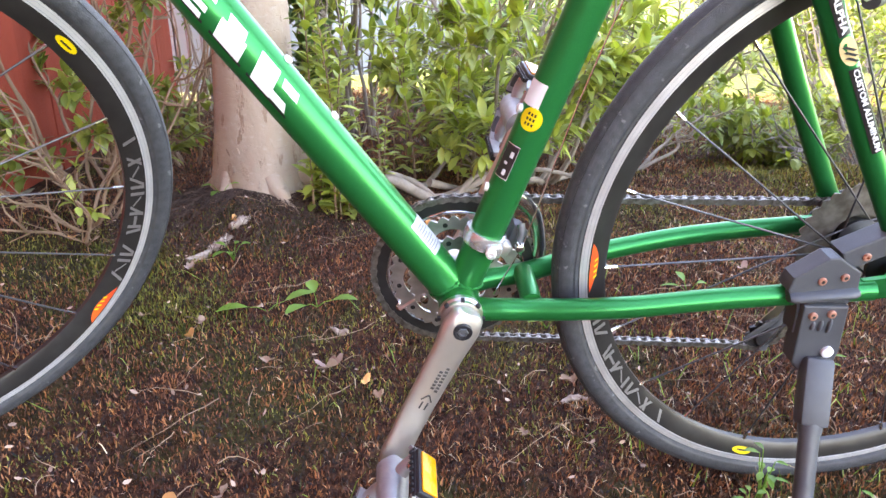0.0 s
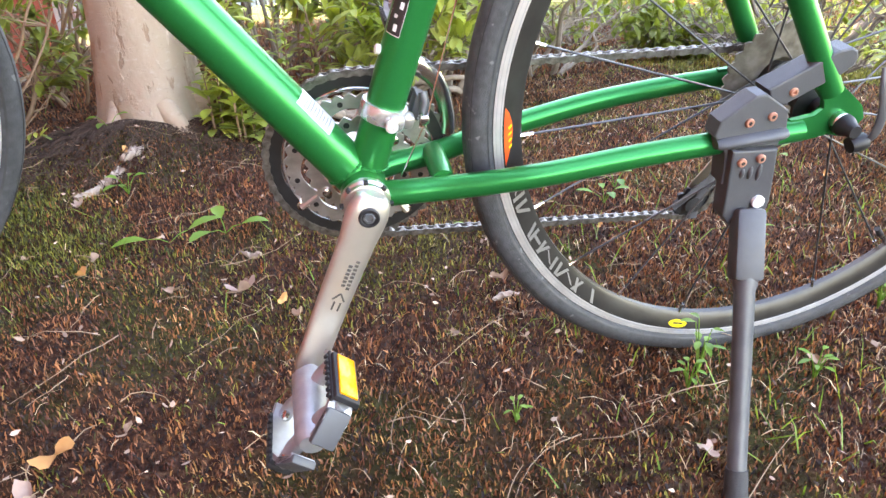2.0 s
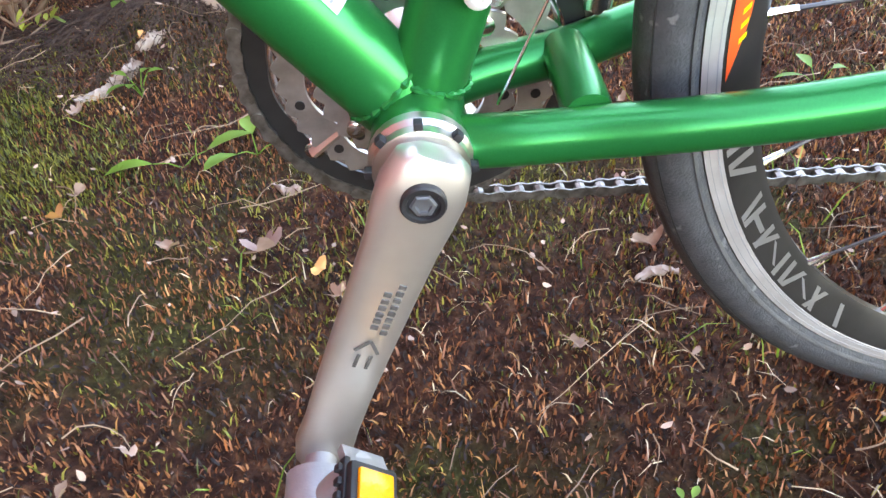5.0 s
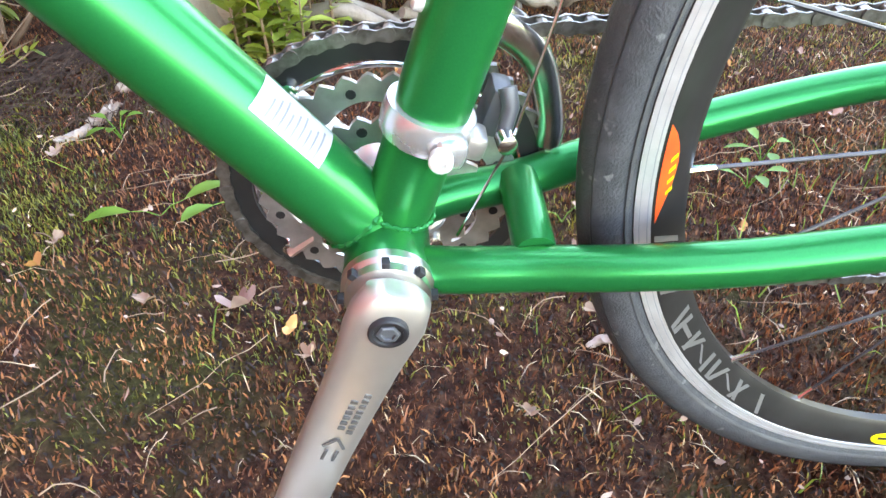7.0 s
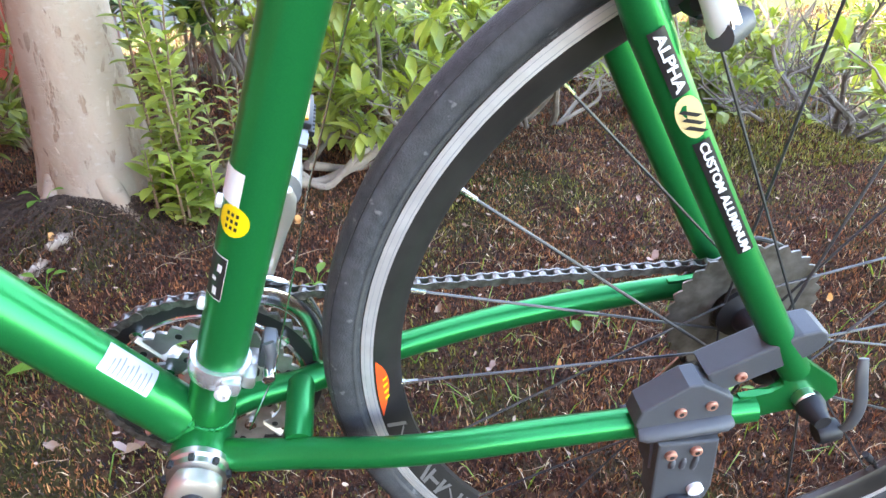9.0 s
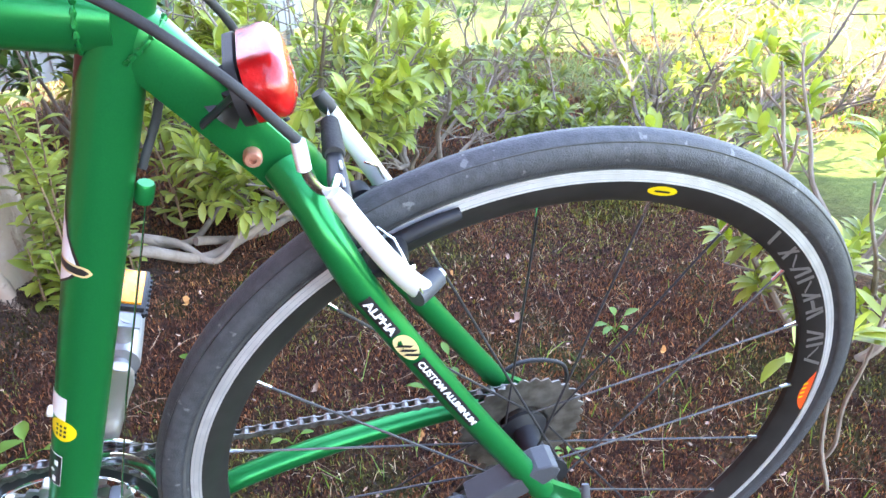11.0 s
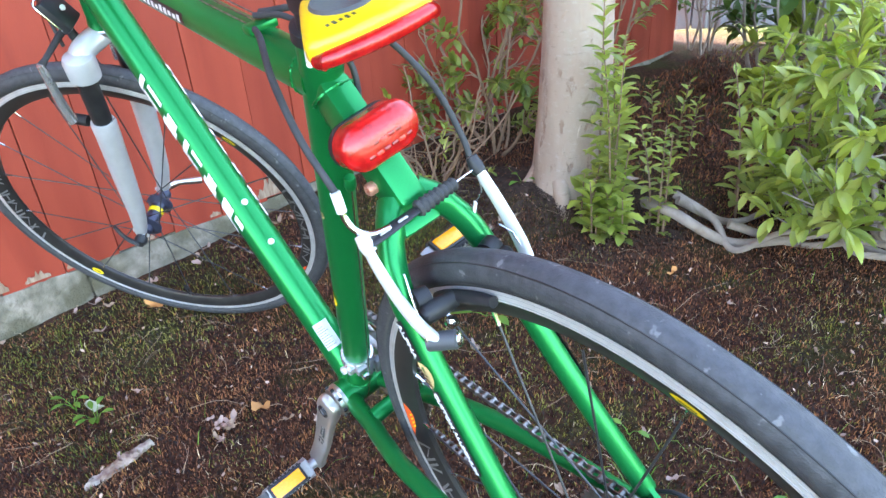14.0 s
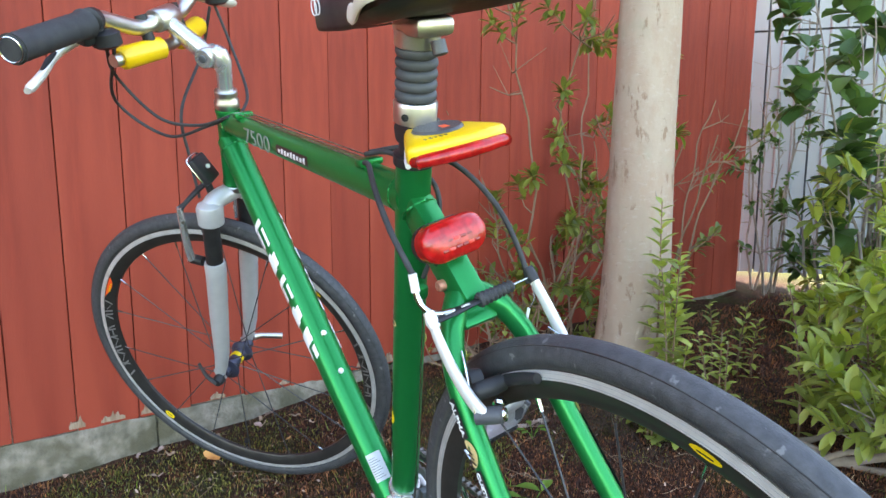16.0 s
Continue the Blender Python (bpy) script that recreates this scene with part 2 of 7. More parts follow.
def bark_material():
    """Thin beige-pink bark with short cross lines, scars, grey bloom and a greenish mossy foot."""
    m = mat("pale_smooth_bark", (0.345, 0.248, 0.180), 0.88, alt=(0.41, 0.315, 0.237), scale=7, mix=0.9, stretch=(1, 1, 0.55))
    nt, nodes = m.node_tree, m.node_tree.nodes
    link, b = nt.links.new, nodes["Principled BSDF"]
    tc = nodes.new("ShaderNodeTexCoord")
    col = b.inputs["Base Color"].links[0].from_socket

    def layer(col, tint, stretch, sc, lo, hi, amount):
        mp = nodes.new("ShaderNodeMapping")
        mp.inputs["Scale"].default_value = stretch
        link(tc.outputs["Object"], mp.inputs[0])
        n = nodes.new("ShaderNodeTexNoise")
        n.inputs["Scale"].default_value, n.inputs["Detail"].default_value, n.inputs["Roughness"].default_value = sc, 5, 0.62
        link(mp.outputs[0], n.inputs[0])
        r = nodes.new("ShaderNodeMapRange")
        r.inputs[1].default_value, r.inputs[2].default_value, r.inputs[4].default_value = lo, hi, amount
        link(n.outputs[0], r.inputs[0])
        x = nodes.new("ShaderNodeMix")
        x.data_type = "RGBA"
        link(r.outputs[0], x.inputs[0])
        link(col, x.inputs[6])
        x.inputs[7].default_value = (*tint, 1)
        return x.outputs[2], r.outputs[0]
    col, _ = layer(col, (0.36, 0.235, 0.165), (1, 1, 0.45), 24, 0.48, 0.62, 0.5)
    col, lines = layer(col, (0.19, 0.13, 0.095), (1, 1, 4.0), 34, 0.60, 0.72, 0.32)
    col, scars = layer(col, (0.23, 0.135, 0.085), (1.6, 1.6, 0.6), 18, 0.59, 0.65, 0.75)
    col, flecks = layer(col, (0.50, 0.43, 0.36), (1, 1, 1.6), 55, 0.57, 0.68, 0.28)
    col, _ = layer(col, (0.30, 0.285, 0.20), (1, 1, 0.8), 9, 0.57, 0.72, 0.55)
    link(col, b.inputs["Base Color"])
    total = nodes.new("ShaderNodeMath")
    total.operation = "ADD"
    link(lines, total.inputs[0])
    link(scars, total.inputs[1])
    n = nodes.new("ShaderNodeTexNoise")
    n.inputs["Scale"].default_value, n.inputs["Detail"].default_value = 60, 6
    link(tc.outputs["Object"], n.inputs[0])
    sub = nodes.new("ShaderNodeMath")
    sub.operation = "SUBTRACT"
    link(n.outputs[0], sub.inputs[0])
    link(total.outputs[0], sub.inputs[1])
    bp = nodes.new("ShaderNodeBump")
    bp.inputs["Strength"].default_value, bp.inputs["Distance"].default_value = 0.55, 0.004
    link(sub.outputs[0], bp.inputs["Height"])
    link(bp.outputs[0], b.inputs["Normal"])
    return m


BARK = bark_material()


# ---- mesh helpers ----
def mesh_of(name, bm, material, smooth=True):
    me = bpy.data.meshes.new(name)
    bmesh.ops.recalc_face_normals(bm, faces=bm.faces)
    bm.to_mesh(me)
    bm.free()
    if smooth:
        me.shade_smooth()
        me.set_sharp_from_angle(angle=radians(40))
    me.materials.append(material)
    return me


def part(name, bm, material, parent, label="", at=None, smooth=True):
    ob = new(name, mesh_of(name, bm, material, smooth))
    ob.parent = parent
    if at is not None:
        ob.matrix_local = at
    return tagged(ob, label)


def thing(name, bm, material, label, category, group="", at=None, kind="", smooth=True):
    ob = new(name, mesh_of(name, bm, material, smooth))
    if at is not None:
        ob.matrix_world = at
    return tagged(ob, label, category, group, kind)


def empty(name, label, category, group="", at=None):
    ob = new(name)
    ob.empty_display_size = 0.1
    if at is not None:
        ob.matrix_world = at
    return tagged(ob, label, category, group)


def spline(pts, n=6):
    """Catmull-Rom through the points."""
    p = [Vector(q) for q in pts]
    p = [2 * p[0] - p[1]] + p + [2 * p[-1] - p[-2]]
    out = []
    for i in range(1, len(p) - 2):
        for k in range(n):
            t = k / n
            out.append(0.5 * (2 * p[i] + (p[i + 1] - p[i - 1]) * t + (2 * p[i - 1] - 5 * p[i] + 4 * p[i + 1] - p[i + 2]) * t * t
                              + (3 * p[i] - p[i - 1] - 3 * p[i + 1] + p[i + 2]) * t ** 3))
    return out + [p[-2]]


def tube(bm, pts, r, seg=16, cap=True, flat=1.0, up=None):
    """A tube along points; r is one radius or one for each point; flat squeezes it across."""
    pts = [Vector(p) for p in pts]
    rs = [r] * len(pts) if isinstance(r, (int, float)) else [r[0] + (r[-1] - r[0]) * i / (len(pts) - 1) for i in range(len(pts))] if len(r) == 2 else list(r)
    t0 = (pts[1] - pts[0]).normalized()
    side = t0.cross(Vector(up) if up else (Vector((0, 0, 1)) if abs(t0.z) < 0.9 else Vector((1, 0, 0)))).normalized()
    rings = []
    for i, p in enumerate(pts):
        t = (pts[min(i + 1, len(pts) - 1)] - pts[max(i - 1, 0)]).normalized()
        side = (side - t * side.dot(t)).normalized()
        other = t.cross(side)
        rings.append([bm.verts.new(p + rs[i] * (side * math.cos(a) + other * flat * math.sin(a))) for a in (2 * math.pi * k / seg for k in range(seg))])
    for a, b in zip(rings, rings[1:]):
        for k in range(seg):
            bm.faces.new((a[k], a[(k + 1) % seg], b[(k + 1) % seg], b[k]))
    if cap:
        bm.faces.new(rings[0][::-1])
        bm.faces.new(rings[-1])
    return bm


def lathe(bm, profile, origin, axis, seg=32, closed=False, arc=None):
    """Turns a profile of (radius, along) round an axis."""
    axis, origin = Vector(axis).normalized(), Vector(origin)
    u = axis.cross(Vector((0, 0, 1)) if abs(axis.z) < 0.9 else Vector((1, 0, 0))).normalized()
    v = axis.cross(u)
    angles = [2 * math.pi * k / seg for k in range(seg)]
    rings = [[bm.verts.new(origin + axis * h + max(r, 1e-5) * (u * math.cos(a) + v * math.sin(a))) for a in angles] for r, h in profile]
    pairs = list(zip(rings, rings[1:])) + ([(rings[-1], rings[0])] if closed else [])
    for a, b in pairs:
        for k in range(seg):
            bm.faces.new((a[k], a[(k + 1) % seg], b[(k + 1) % seg], b[k]))
    if not closed:
        bm.faces.new(rings[0][::-1])
        bm.faces.new(rings[-1])
    return bm


def box(bm, centre, size, turn=None, bevel=0.0):
    m = Matrix.Translation(centre) @ (turn.to_4x4() if turn else Matrix()) @ Matrix.Diagonal((*size, 1))
    made = bmesh.ops.create_cube(bm, size=1, matrix=m)["verts"]
    if bevel:
        edges = list({e for v in made for e in v.link_edges})
        bmesh.ops.bevel(bm, geom=edges, offset=bevel, segments=2, affect="EDGES", profile=0.5)
    return bm


def plate(bm, outline, y0, y1, bevel=0.0):
    """A flat plate with an outline in x, z, between two values of y."""
    lo = [bm.verts.new((x, y0, z)) for x, z in outline]
    hi = [bm.verts.new((x, y1, z)) for x, z in outline]
    n = len(outline)
    faces = [bm.faces.new(lo), bm.faces.new(hi[::-1])]
    for k in range(n):
        faces.append(bm.faces.new((lo[k], hi[k], hi[(k + 1) % n], lo[(k + 1) % n])))
    if bevel:
        edges = [e for f in faces[:2] for e in f.edges]
        bmesh.ops.bevel(bm, geom=list(set(edges)), offset=bevel, segments=2, affect="EDGES", profile=0.5)
    return bm


def B_():
    return bmesh.new()


# ---- ground shape ----
def height(x, y):
    """The lie of the mossy ground, in metres."""
    rise = 0.07 * math.tanh(y / 0.8) if y > 0 else 0.03 * math.tanh(y / 0.6)
    slope = -0.042 * math.tanh(x / 1.1) * 1.05
    mound = 0.055 * math.exp(-((x + 0.38) ** 2 + (y - 0.86) ** 2) / 0.09)
    fall = -0.07 * (1 / (1 + math.exp(-max(-40, min(40, (y - 1.7) * 4)))))
    lumps = 0.030 * noise.noise((x * 1.3, y * 1.3, 0)) * min(1, max(0, (abs(y - 0.1) - 0.5) / 0.8)) + 0.008 * noise.noise((x * 5, y * 5, 3)) + 0.0065 * noise.noise((x * 13, y * 13, 7)) + 0.0030 * noise.noise((x * 29, y * 29, 9))
    mound += 0.075 * math.exp(-((x - 1.22) ** 2 + (y - 1.16) ** 2) / 0.035) + 0.045 * math.exp(-((x - 0.90) ** 2 + (y - 1.22) ** 2) / 0.020) + 0.05 * math.exp(-((x - 0.62) ** 2 + (y - 1.02) ** 2) / 0.012) * 0.5
    mound += 0.028 * math.exp(-((x + 0.41) ** 2 + (y - 0.74) ** 2) / 0.006)
    return rise + slope + mound + fall + lumps - 0.002


# ---- the bicycle, in its own upright coordinates: x to its rear, y to its right, z up ----
LEAN = Matrix(((0.99898, 0.00370, 0.04503, 0), (0.00370, 0.98660, -0.16310, 0), (-0.04503, 0.16310, 0.98558, 0), (0, 0, 0, 1)))
bike = empty("bicycle", "green metallic hybrid bicycle leaning on its kickstand on mossy ground", "bicycle", at=LEAN)
BB, AXLE = Vector((0, 0, 0.272)), Vector((0.4410, 0, 0.3425))
HEAD_TOP, STEER_AXIS = Vector((-0.405, 0, 0.857)), Vector((0.334, 0, 0.943)).normalized()
STEER = Matrix.Translation(HEAD_TOP) @ Matrix.Rotation(radians(39), 4, STEER_AXIS) @ Matrix.Translation(-HEAD_TOP)
FWD = Vector((-0.943, 0, 0.334)).normalized()


def S(s, off=0.0, y=0.0):
    """A place by the steering axis: s down from the head tube's top, off ahead of the axis, y to the right; wheel straight."""
    return HEAD_TOP - STEER_AXIS * s + FWD * off + Vector((0, y, 0))


ST = Vector((0.288, 0, 0.9576))  # way of the seat tube


def on_seat(s, y=0.0, back=0.0):
    return BB + ST * s + Vector((0.9576, 0, -0.288)) * back + Vector((0, y, 0))


# frame tubes
seat_tube = part("seat_tube", tube(B_(), [on_seat(0.0), on_seat(0.3), on_seat(0.565)], [0.0178, 0.0185, 0.0185], 28), GREEN, bike)
DT_END = Vector((-0.424, 0, 0.8032))
down_tube = part("down_tube", tube(B_(), [BB, BB.lerp(DT_END, 0.5), DT_END], [0.0215, 0.0225, 0.0220], 28), GREEN, bike)
TT_A, TT_B = Vector((-0.412, 0, 0.834)), Vector((0.150, 0, 0.772))
top_tube = part("top_tube", tube(B_(), [TT_A, TT_A.lerp(TT_B, 0.5), TT_B], [0.0185, 0.0195, 0.0205], 28), GREEN, bike)
head_tube = part("head_tube", lathe(B_(), [(0.0195, 0), (0.021, 0.004), (0.019, 0.012), (0.019, 0.128), (0.021, 0.136), (0.0195, 0.14)], S(0), -STEER_AXIS, 28), GREEN, bike)
part("bottom_bracket_shell", lathe(B_(), [(0.0225, -0.036), (0.0235, -0.033), (0.0225, -0.026), (0.0225, 0.026), (0.0235, 0.033), (0.0225, 0.036)], BB, (0, 1, 0), 32), GREEN, bike)


def weld(name, centre, axis, r, parent, wob=0.0017):
    """A rippled weld bead round a joint."""
    bm = B_()
    axis = Vector(axis).normalized()
    u = axis.cross(Vector((0, 1, 0)) if abs(axis.y) < 0.9 else Vector((1, 0, 0))).normalized()
    v = axis.cross(u)
    pts = [Vector(centre) + (r - 0.0008 + 0.0004 * math.sin(k * 2.5)) * (u * math.cos(a) + v * math.sin(a)) for k, a in ((k, 2 * math.pi * k / 72) for k in range(73))]
    tube(bm, pts, [wob * (0.85 + 0.35 * math.sin(k * 1.9)) for k in range(73)], 6)
    return part(name, bm, GREEN, parent)


weld("weld_bead", on_seat(0.0225), ST, 0.0195, seat_tube)
weld("weld_bead", TT_A + (TT_B - TT_A).normalized() * 0.0185, TT_B - TT_A, 0.0195, top_tube)
weld("weld_bead", TT_B - (TT_B - TT_A).normalized() * 0.0165, TT_B - TT_A, 0.0212, top_tube)
weld("weld_bead", DT_END + (BB - DT_END).normalized() * 0.021, BB - DT_END, 0.0228, down_tube)
weld("weld_bead", BB + (DT_END - BB).normalized() * 0.0235, BB - DT_END, 0.0222, down_tube)

# single upper stay with its fork, then the two seat stays
MONO_A, MONO_B = Vector((0.152, 0, 0.768)), Vector((0.236, 0, 0.672))
bm = B_()
d = (MONO_B - MONO_A).normalized()
box(bm, (MONO_A + MONO_B) / 2, (0.030, 0.036, (MONO_B - MONO_A).length), d.to_track_quat("Z", "Y").to_matrix(), 0.008)
mono = part("upper_stay", bm, GREEN, bike)
weld("weld_bead", MONO_A + d * 0.012, d, 0.0195, mono)
for side in (-1, 1):
    pts = spline([(0.228, side * 0.012, 0.682), (0.240, side * 0.027, 0.668), (0.256, side * 0.043, 0.638), (0.280, side * 0.0505, 0.592),
                  (0.345, side * 0.0585, 0.488), (0.415, side * 0.067, 0.384), (0.424, side * 0.068, 0.371)], 6)
    stay = part("seat_stay", tube(B_(), pts, [0.0125] * 8 + [0.0115] * 10 + [0.0108] * (len(pts) - 18), 18), GREEN, bike)
    part("brake_boss", lathe(B_(), [(0.0090, -0.006), (0.0090, -0.001), (0.007, 0.003), (0.0055, 0.006)], (0.293, side * 0.052, 0.572), (0.83, 0, 0.55), 16), GREEN, stay)
    pts = spline([(0.008, side * 0.022, 0.270), (0.035, side * 0.030, 0.275), (0.075, side * 0.036, 0.280), (0.115, side * 0.0455, 0.2875), (0.17, side * 0.056, 0.299),
                  (0.25, side * 0.063, 0.315), (0.33, side * 0.067, 0.326), (0.405, side * 0.069, 0.334)], 5)
    cs = part("chain_stay", tube(B_(), pts, [0.0125, 0.0105], 18), GREEN, bike)
    out = [(0.392, 0.3235), (0.402, 0.3215), (0.418, 0.324), (0.435, 0.329), (0.449, 0.325), (0.463, 0.331), (0.469, 0.343), (0.463, 0.355), (0.451, 0.364),
           (0.437, 0.374), (0.425, 0.385), (0.411, 0.383), (0.407, 0.374), (0.421, 0.362), (0.423, 0.354), (0.415, 0.347), (0.402, 0.3455), (0.392, 0.3445)]
    part("dropout", plate(B_(), out, side * 0.066 - 0.003, side * 0.066 + 0.003, 0.001), GREEN, bike)
    part("axle_nut_face", lathe(B_(), [(0.009, 0), (0.009, 0.006), (0.007, 0.008)], (AXLE.x, side * 0.069, AXLE.z), (0, side, 0), 18), ALU, bike)
part("stay_bridge", tube(B_(), [(0.074, -0.030, 0.2845), (0.074, 0, 0.2855), (0.074, 0.030, 0.2845)], 0.0112, 14), GREEN, bike)
part("fork_gusset", box(B_(), (0.2405, 0, 0.6635), (0.010, 0.040, 0.020), Euler((0, radians(-40), 0)).to_matrix(), 0.003), GREEN, bike)
part("mudguard_bolt", lathe(B_(), [(0.0058, 0), (0.0058, 0.006), (0.0046, 0.0075), (0.0025, 0.0075), (0.0022, 0.004)], (0.2115, -0.0150, 0.6930), (0, -1, 0), 12), COPPER, bike, "rusty bolt head")
# bottle bosses on the down tube
DD, DN = (DT_END - BB).normalized(), Vector((0.7815, 0, 0.6239))
for s in (0.2345, 0.2985):
    part("bottle_boss_bolt", lathe(B_(), [(0.0046, -0.002), (0.0046, 0.0022), (0.0036, 0.0034), (0.0018, 0.0036)], BB + DD * s + DN * 0.0215, DN, 14), BRAKE_W, bike, "pale bottle cage bolt")
for s in (0.130, 0.215):
    part("bottle_boss_bolt", lathe(B_(), [(0.0046, -0.002), (0.0046, 0.004), (0.003, 0.005)], on_seat(s, 0, -0.0175), (-0.9576, 0, 0.288), 12), BRAKE_W, bike)


# decals laid on round tubes
def wrap(bm, origin, way, r, lo, hi, a0, a1, n=10, m=6, shear=0.0, axis_y=(0, -1, 0)):
    """A patch on a tube: from lo to hi along its way, and from a0 to a1 degrees round it; 0 faces the left side, 90 the upper side."""
    way = Vector(way).normalized()
    left = Vector(axis_y)
    upw = way.cross(left)
    if upw.z < 0:
        upw = -upw
    grid = []
    for i in range(m + 1):
        a = radians(a0 + (a1 - a0) * i / m)
        grid.append([bm.verts.new(Vector(origin) + way * (lo + (hi - lo) * k / n + shear * i / m) + r * (left * math.cos(a) + upw * math.sin(a))) for k in range(n + 1)])
    for a, b in zip(grid, grid[1:]):
        for k in range(n):
            bm.faces.new((a[k], a[k + 1], b[k + 1], b[k]))
    return bm


part("serial_label", wrap(B_(), BB, DD, 0.0224, 0.0645, 0.1060, 40, 98), LABELGREY, down_tube, "silver paper label with fine print")
bm = B_()
for k in range(9):
    wrap(bm, BB, DD, 0.0227, 0.0690 + k * 0.0036, 0.0702 + k * 0.0036, 44, 84 - 6 * (k % 3), 1, 4)
part("label_print", bm, mat("faint_print", (0.17, 0.17, 0.18), 0.5, alt=(0.24, 0.24, 0.24), scale=200), down_tube)
# white block shapes with dark edges in the place of the maker's letters
for lo, hi, kind in ((0.264, 0.312, 0), (0.321, 0.356, 1), (0.366, 0.404, 2), (0.415, 0.452, 3), (0.462, 0.508, 4)):
    for side in (-1, 1):
        a0, a1 = -20, 46
        bm = B_()
        wrap(bm, BB, DD, 0.0232, lo - 0.001, hi + 0.001, a0 - 2, a0 + 4, 6, 3, 0.001, (0, side, 0))
        part("letter_outline", bm, INK, down_tube)
        bm = B_()
        if kind == 0:
            wrap(bm, BB, DD, 0.0236, lo + 0.022, hi - 0.003, a0 + 3, a1 - 3, 4, 8, 0.010, (0, side, 0))
            wrap(bm, BB, DD, 0.0236, lo + 0.003, lo + 0.022, a0 + 6, a0 + 24, 4, 4, 0.006, (0, side, 0))
            wrap(bm, BB, DD, 0.0236, lo + 0.003, lo + 0.022, a1 - 24, a1 - 6, 4, 4, 0.004, (0, side, 0))
        elif kind in (1, 3):
            wrap(bm, BB, DD, 0.0236, lo + 0.003, hi - 0.003, a0 + 3, a1 - 22, 4, 6, 0.006, (0, side, 0))
            wrap(bm, BB, DD, 0.0236, lo + 0.012, hi - 0.003, a1 - 22, a1 - 3, 4, 4, 0.004, (0, side, 0))
        else:
            wrap(bm, BB, DD, 0.0236, hi - 0.012, hi - 0.002, a0 + 3, a1 - 3, 2, 8, 0.010, (0, side, 0))
            for b0 in (a0 + 3, a0 + 21, a1 - 16):
                wrap(bm, BB, DD, 0.0236, lo + 0.003, hi - 0.011, b0, b0 + 12, 3, 3, 0.002, (0, side, 0))
        part("letter_shape", bm, WHITE, down_tube, "plain white letter shape")
# seat tube stickers
part("white_sticker", wrap(B_(), BB, ST, 0.0189, 0.2230, 0.2464, 24, 90), WHITE, seat_tube, "small white sticker")
bm = B_()
lefta = Vector((0, -1, 0))
upa = Vector((0.9576, 0, -0.288))
ring = []
for i in range(5):
    rr = 0.0028 * i
    ring.append([bm.verts.new(BB + ST * (0.2125 + rr * math.cos(b)) + 0.0189 * (lefta * math.cos(-0.56 + rr / 0.0189 * math.sin(b)) + upa * math.sin(-0.56 + rr / 0.0189 * math.sin(b))))
                 for b in (2 * math.pi * k / 20 for k in range(20))] if i else [bm.verts.new(BB + ST * 0.2125 + 0.0189 * (lefta * math.cos(-0.56) + upa * math.sin(-0.56)))])
for k in range(20):
    bm.faces.new((ring[0][0], ring[1][k], ring[1][(k + 1) % 20]))
for a, b in zip(ring[1:], ring[2:]):
    for k in range(20):
        bm.faces.new((a[k], b[k], b[(k + 1) % 20], a[(k + 1) % 20]))
part("yellow_sticker", bm, YELLOWD, seat_tube, "round yellow sticker")
bm = B_()
for k in range(3):
    for a in (20, 30, 40):
        wrap(bm, BB, ST, 0.01915, 0.2062 + 0.0048 * k, 0.2089 + 0.0048 * k, a, a + 6, 1, 2)
part("sticker_print", bm, INK, seat_tube, "dark print bars")
part("sticker_border", wrap(B_(), BB, ST, 0.0188, 0.1483, 0.1837, 25, 73), WHITE, seat_tube, "thin white sticker border")
part("black_sticker", wrap(B_(), BB, ST, 0.0189, 0.149, 0.183, 26, 72), INK, seat_tube, "black and white sticker")
bm = B_()
for lo, hi, a in ((0.152, 0.160, 44), (0.163, 0.168, 50), (0.171, 0.179, 40)):
    wrap(bm, BB, ST, 0.0191, lo, hi - 0.002, a - 6, a + 5, 2, 3)
part("sticker_print", bm, WHITE, seat_tube)


def swoosh(rows, r, grow=0.0):
    """A decal hugging the seat tube's front: rows of place along the tube and how far round it comes."""
    bm = B_()
    left, front = Vector((0, -1, 0)), Vector((-0.9576, 0, 0.288))
    grid = []
    for s, a in rows:
        a = max(-10, a - grow)
        grid.append([bm.verts.new(BB + ST * s + r * (left * math.cos(radians(b)) + front * math.sin(radians(b)))) for b in (a + (100 - a) * k / 8 for k in range(9))])
    for a, b in zip(grid, grid[1:]):
        for k in range(8):
            bm.faces.new((a[k], a[k + 1], b[k + 1], b[k]))
    return bm


FLASH = [(s + 0.0447, a) for s, a in ((0.292, 96), (0.298, 84), (0.304, 62), (0.310, 42), (0.316, 28), (0.322, 26), (0.330, 38), (0.340, 54), (0.352, 68), (0.366, 82), (0.382, 96))]
part("flash_edge", swoosh(FLASH, 0.0188, 8), INK, seat_tube, "black edge of the swoosh decal")
part("seat_tube_flash", swoosh(FLASH, 0.01895), WHITE, seat_tube, "silver-white swoosh decal with black edge")
part("flash_upper", swoosh([(0.470, 96), (0.482, 70), (0.494, 52), (0.506, 40), (0.518, 52), (0.530, 72), (0.542, 96)], 0.0188), INK, seat_tube, "black swoosh decal")


def slot_patch(half, a0, a1, r):
    bm = B_()
    left, front = Vector((0, -1, 0)), Vector((-0.9576, 0, 0.288))
    rows = []
    for k in range(13):
        t = k / 12
        a = radians(a0 + (a1 - a0) * t)
        w = half * math.sqrt(max(0.02, 1 - max(0, (t - 0.8) / 0.2) ** 2))
        rows.append([bm.verts.new(BB + ST * (0.3627 + q * w) + r * (left * math.cos(a) + front * math.sin(a))) for q in (-1, 0, 1)])
    for a, b in zip(rows, rows[1:]):
        for k in range(2):
            bm.faces.new((a[k], a[k + 1], b[k + 1], b[k]))
    return bm


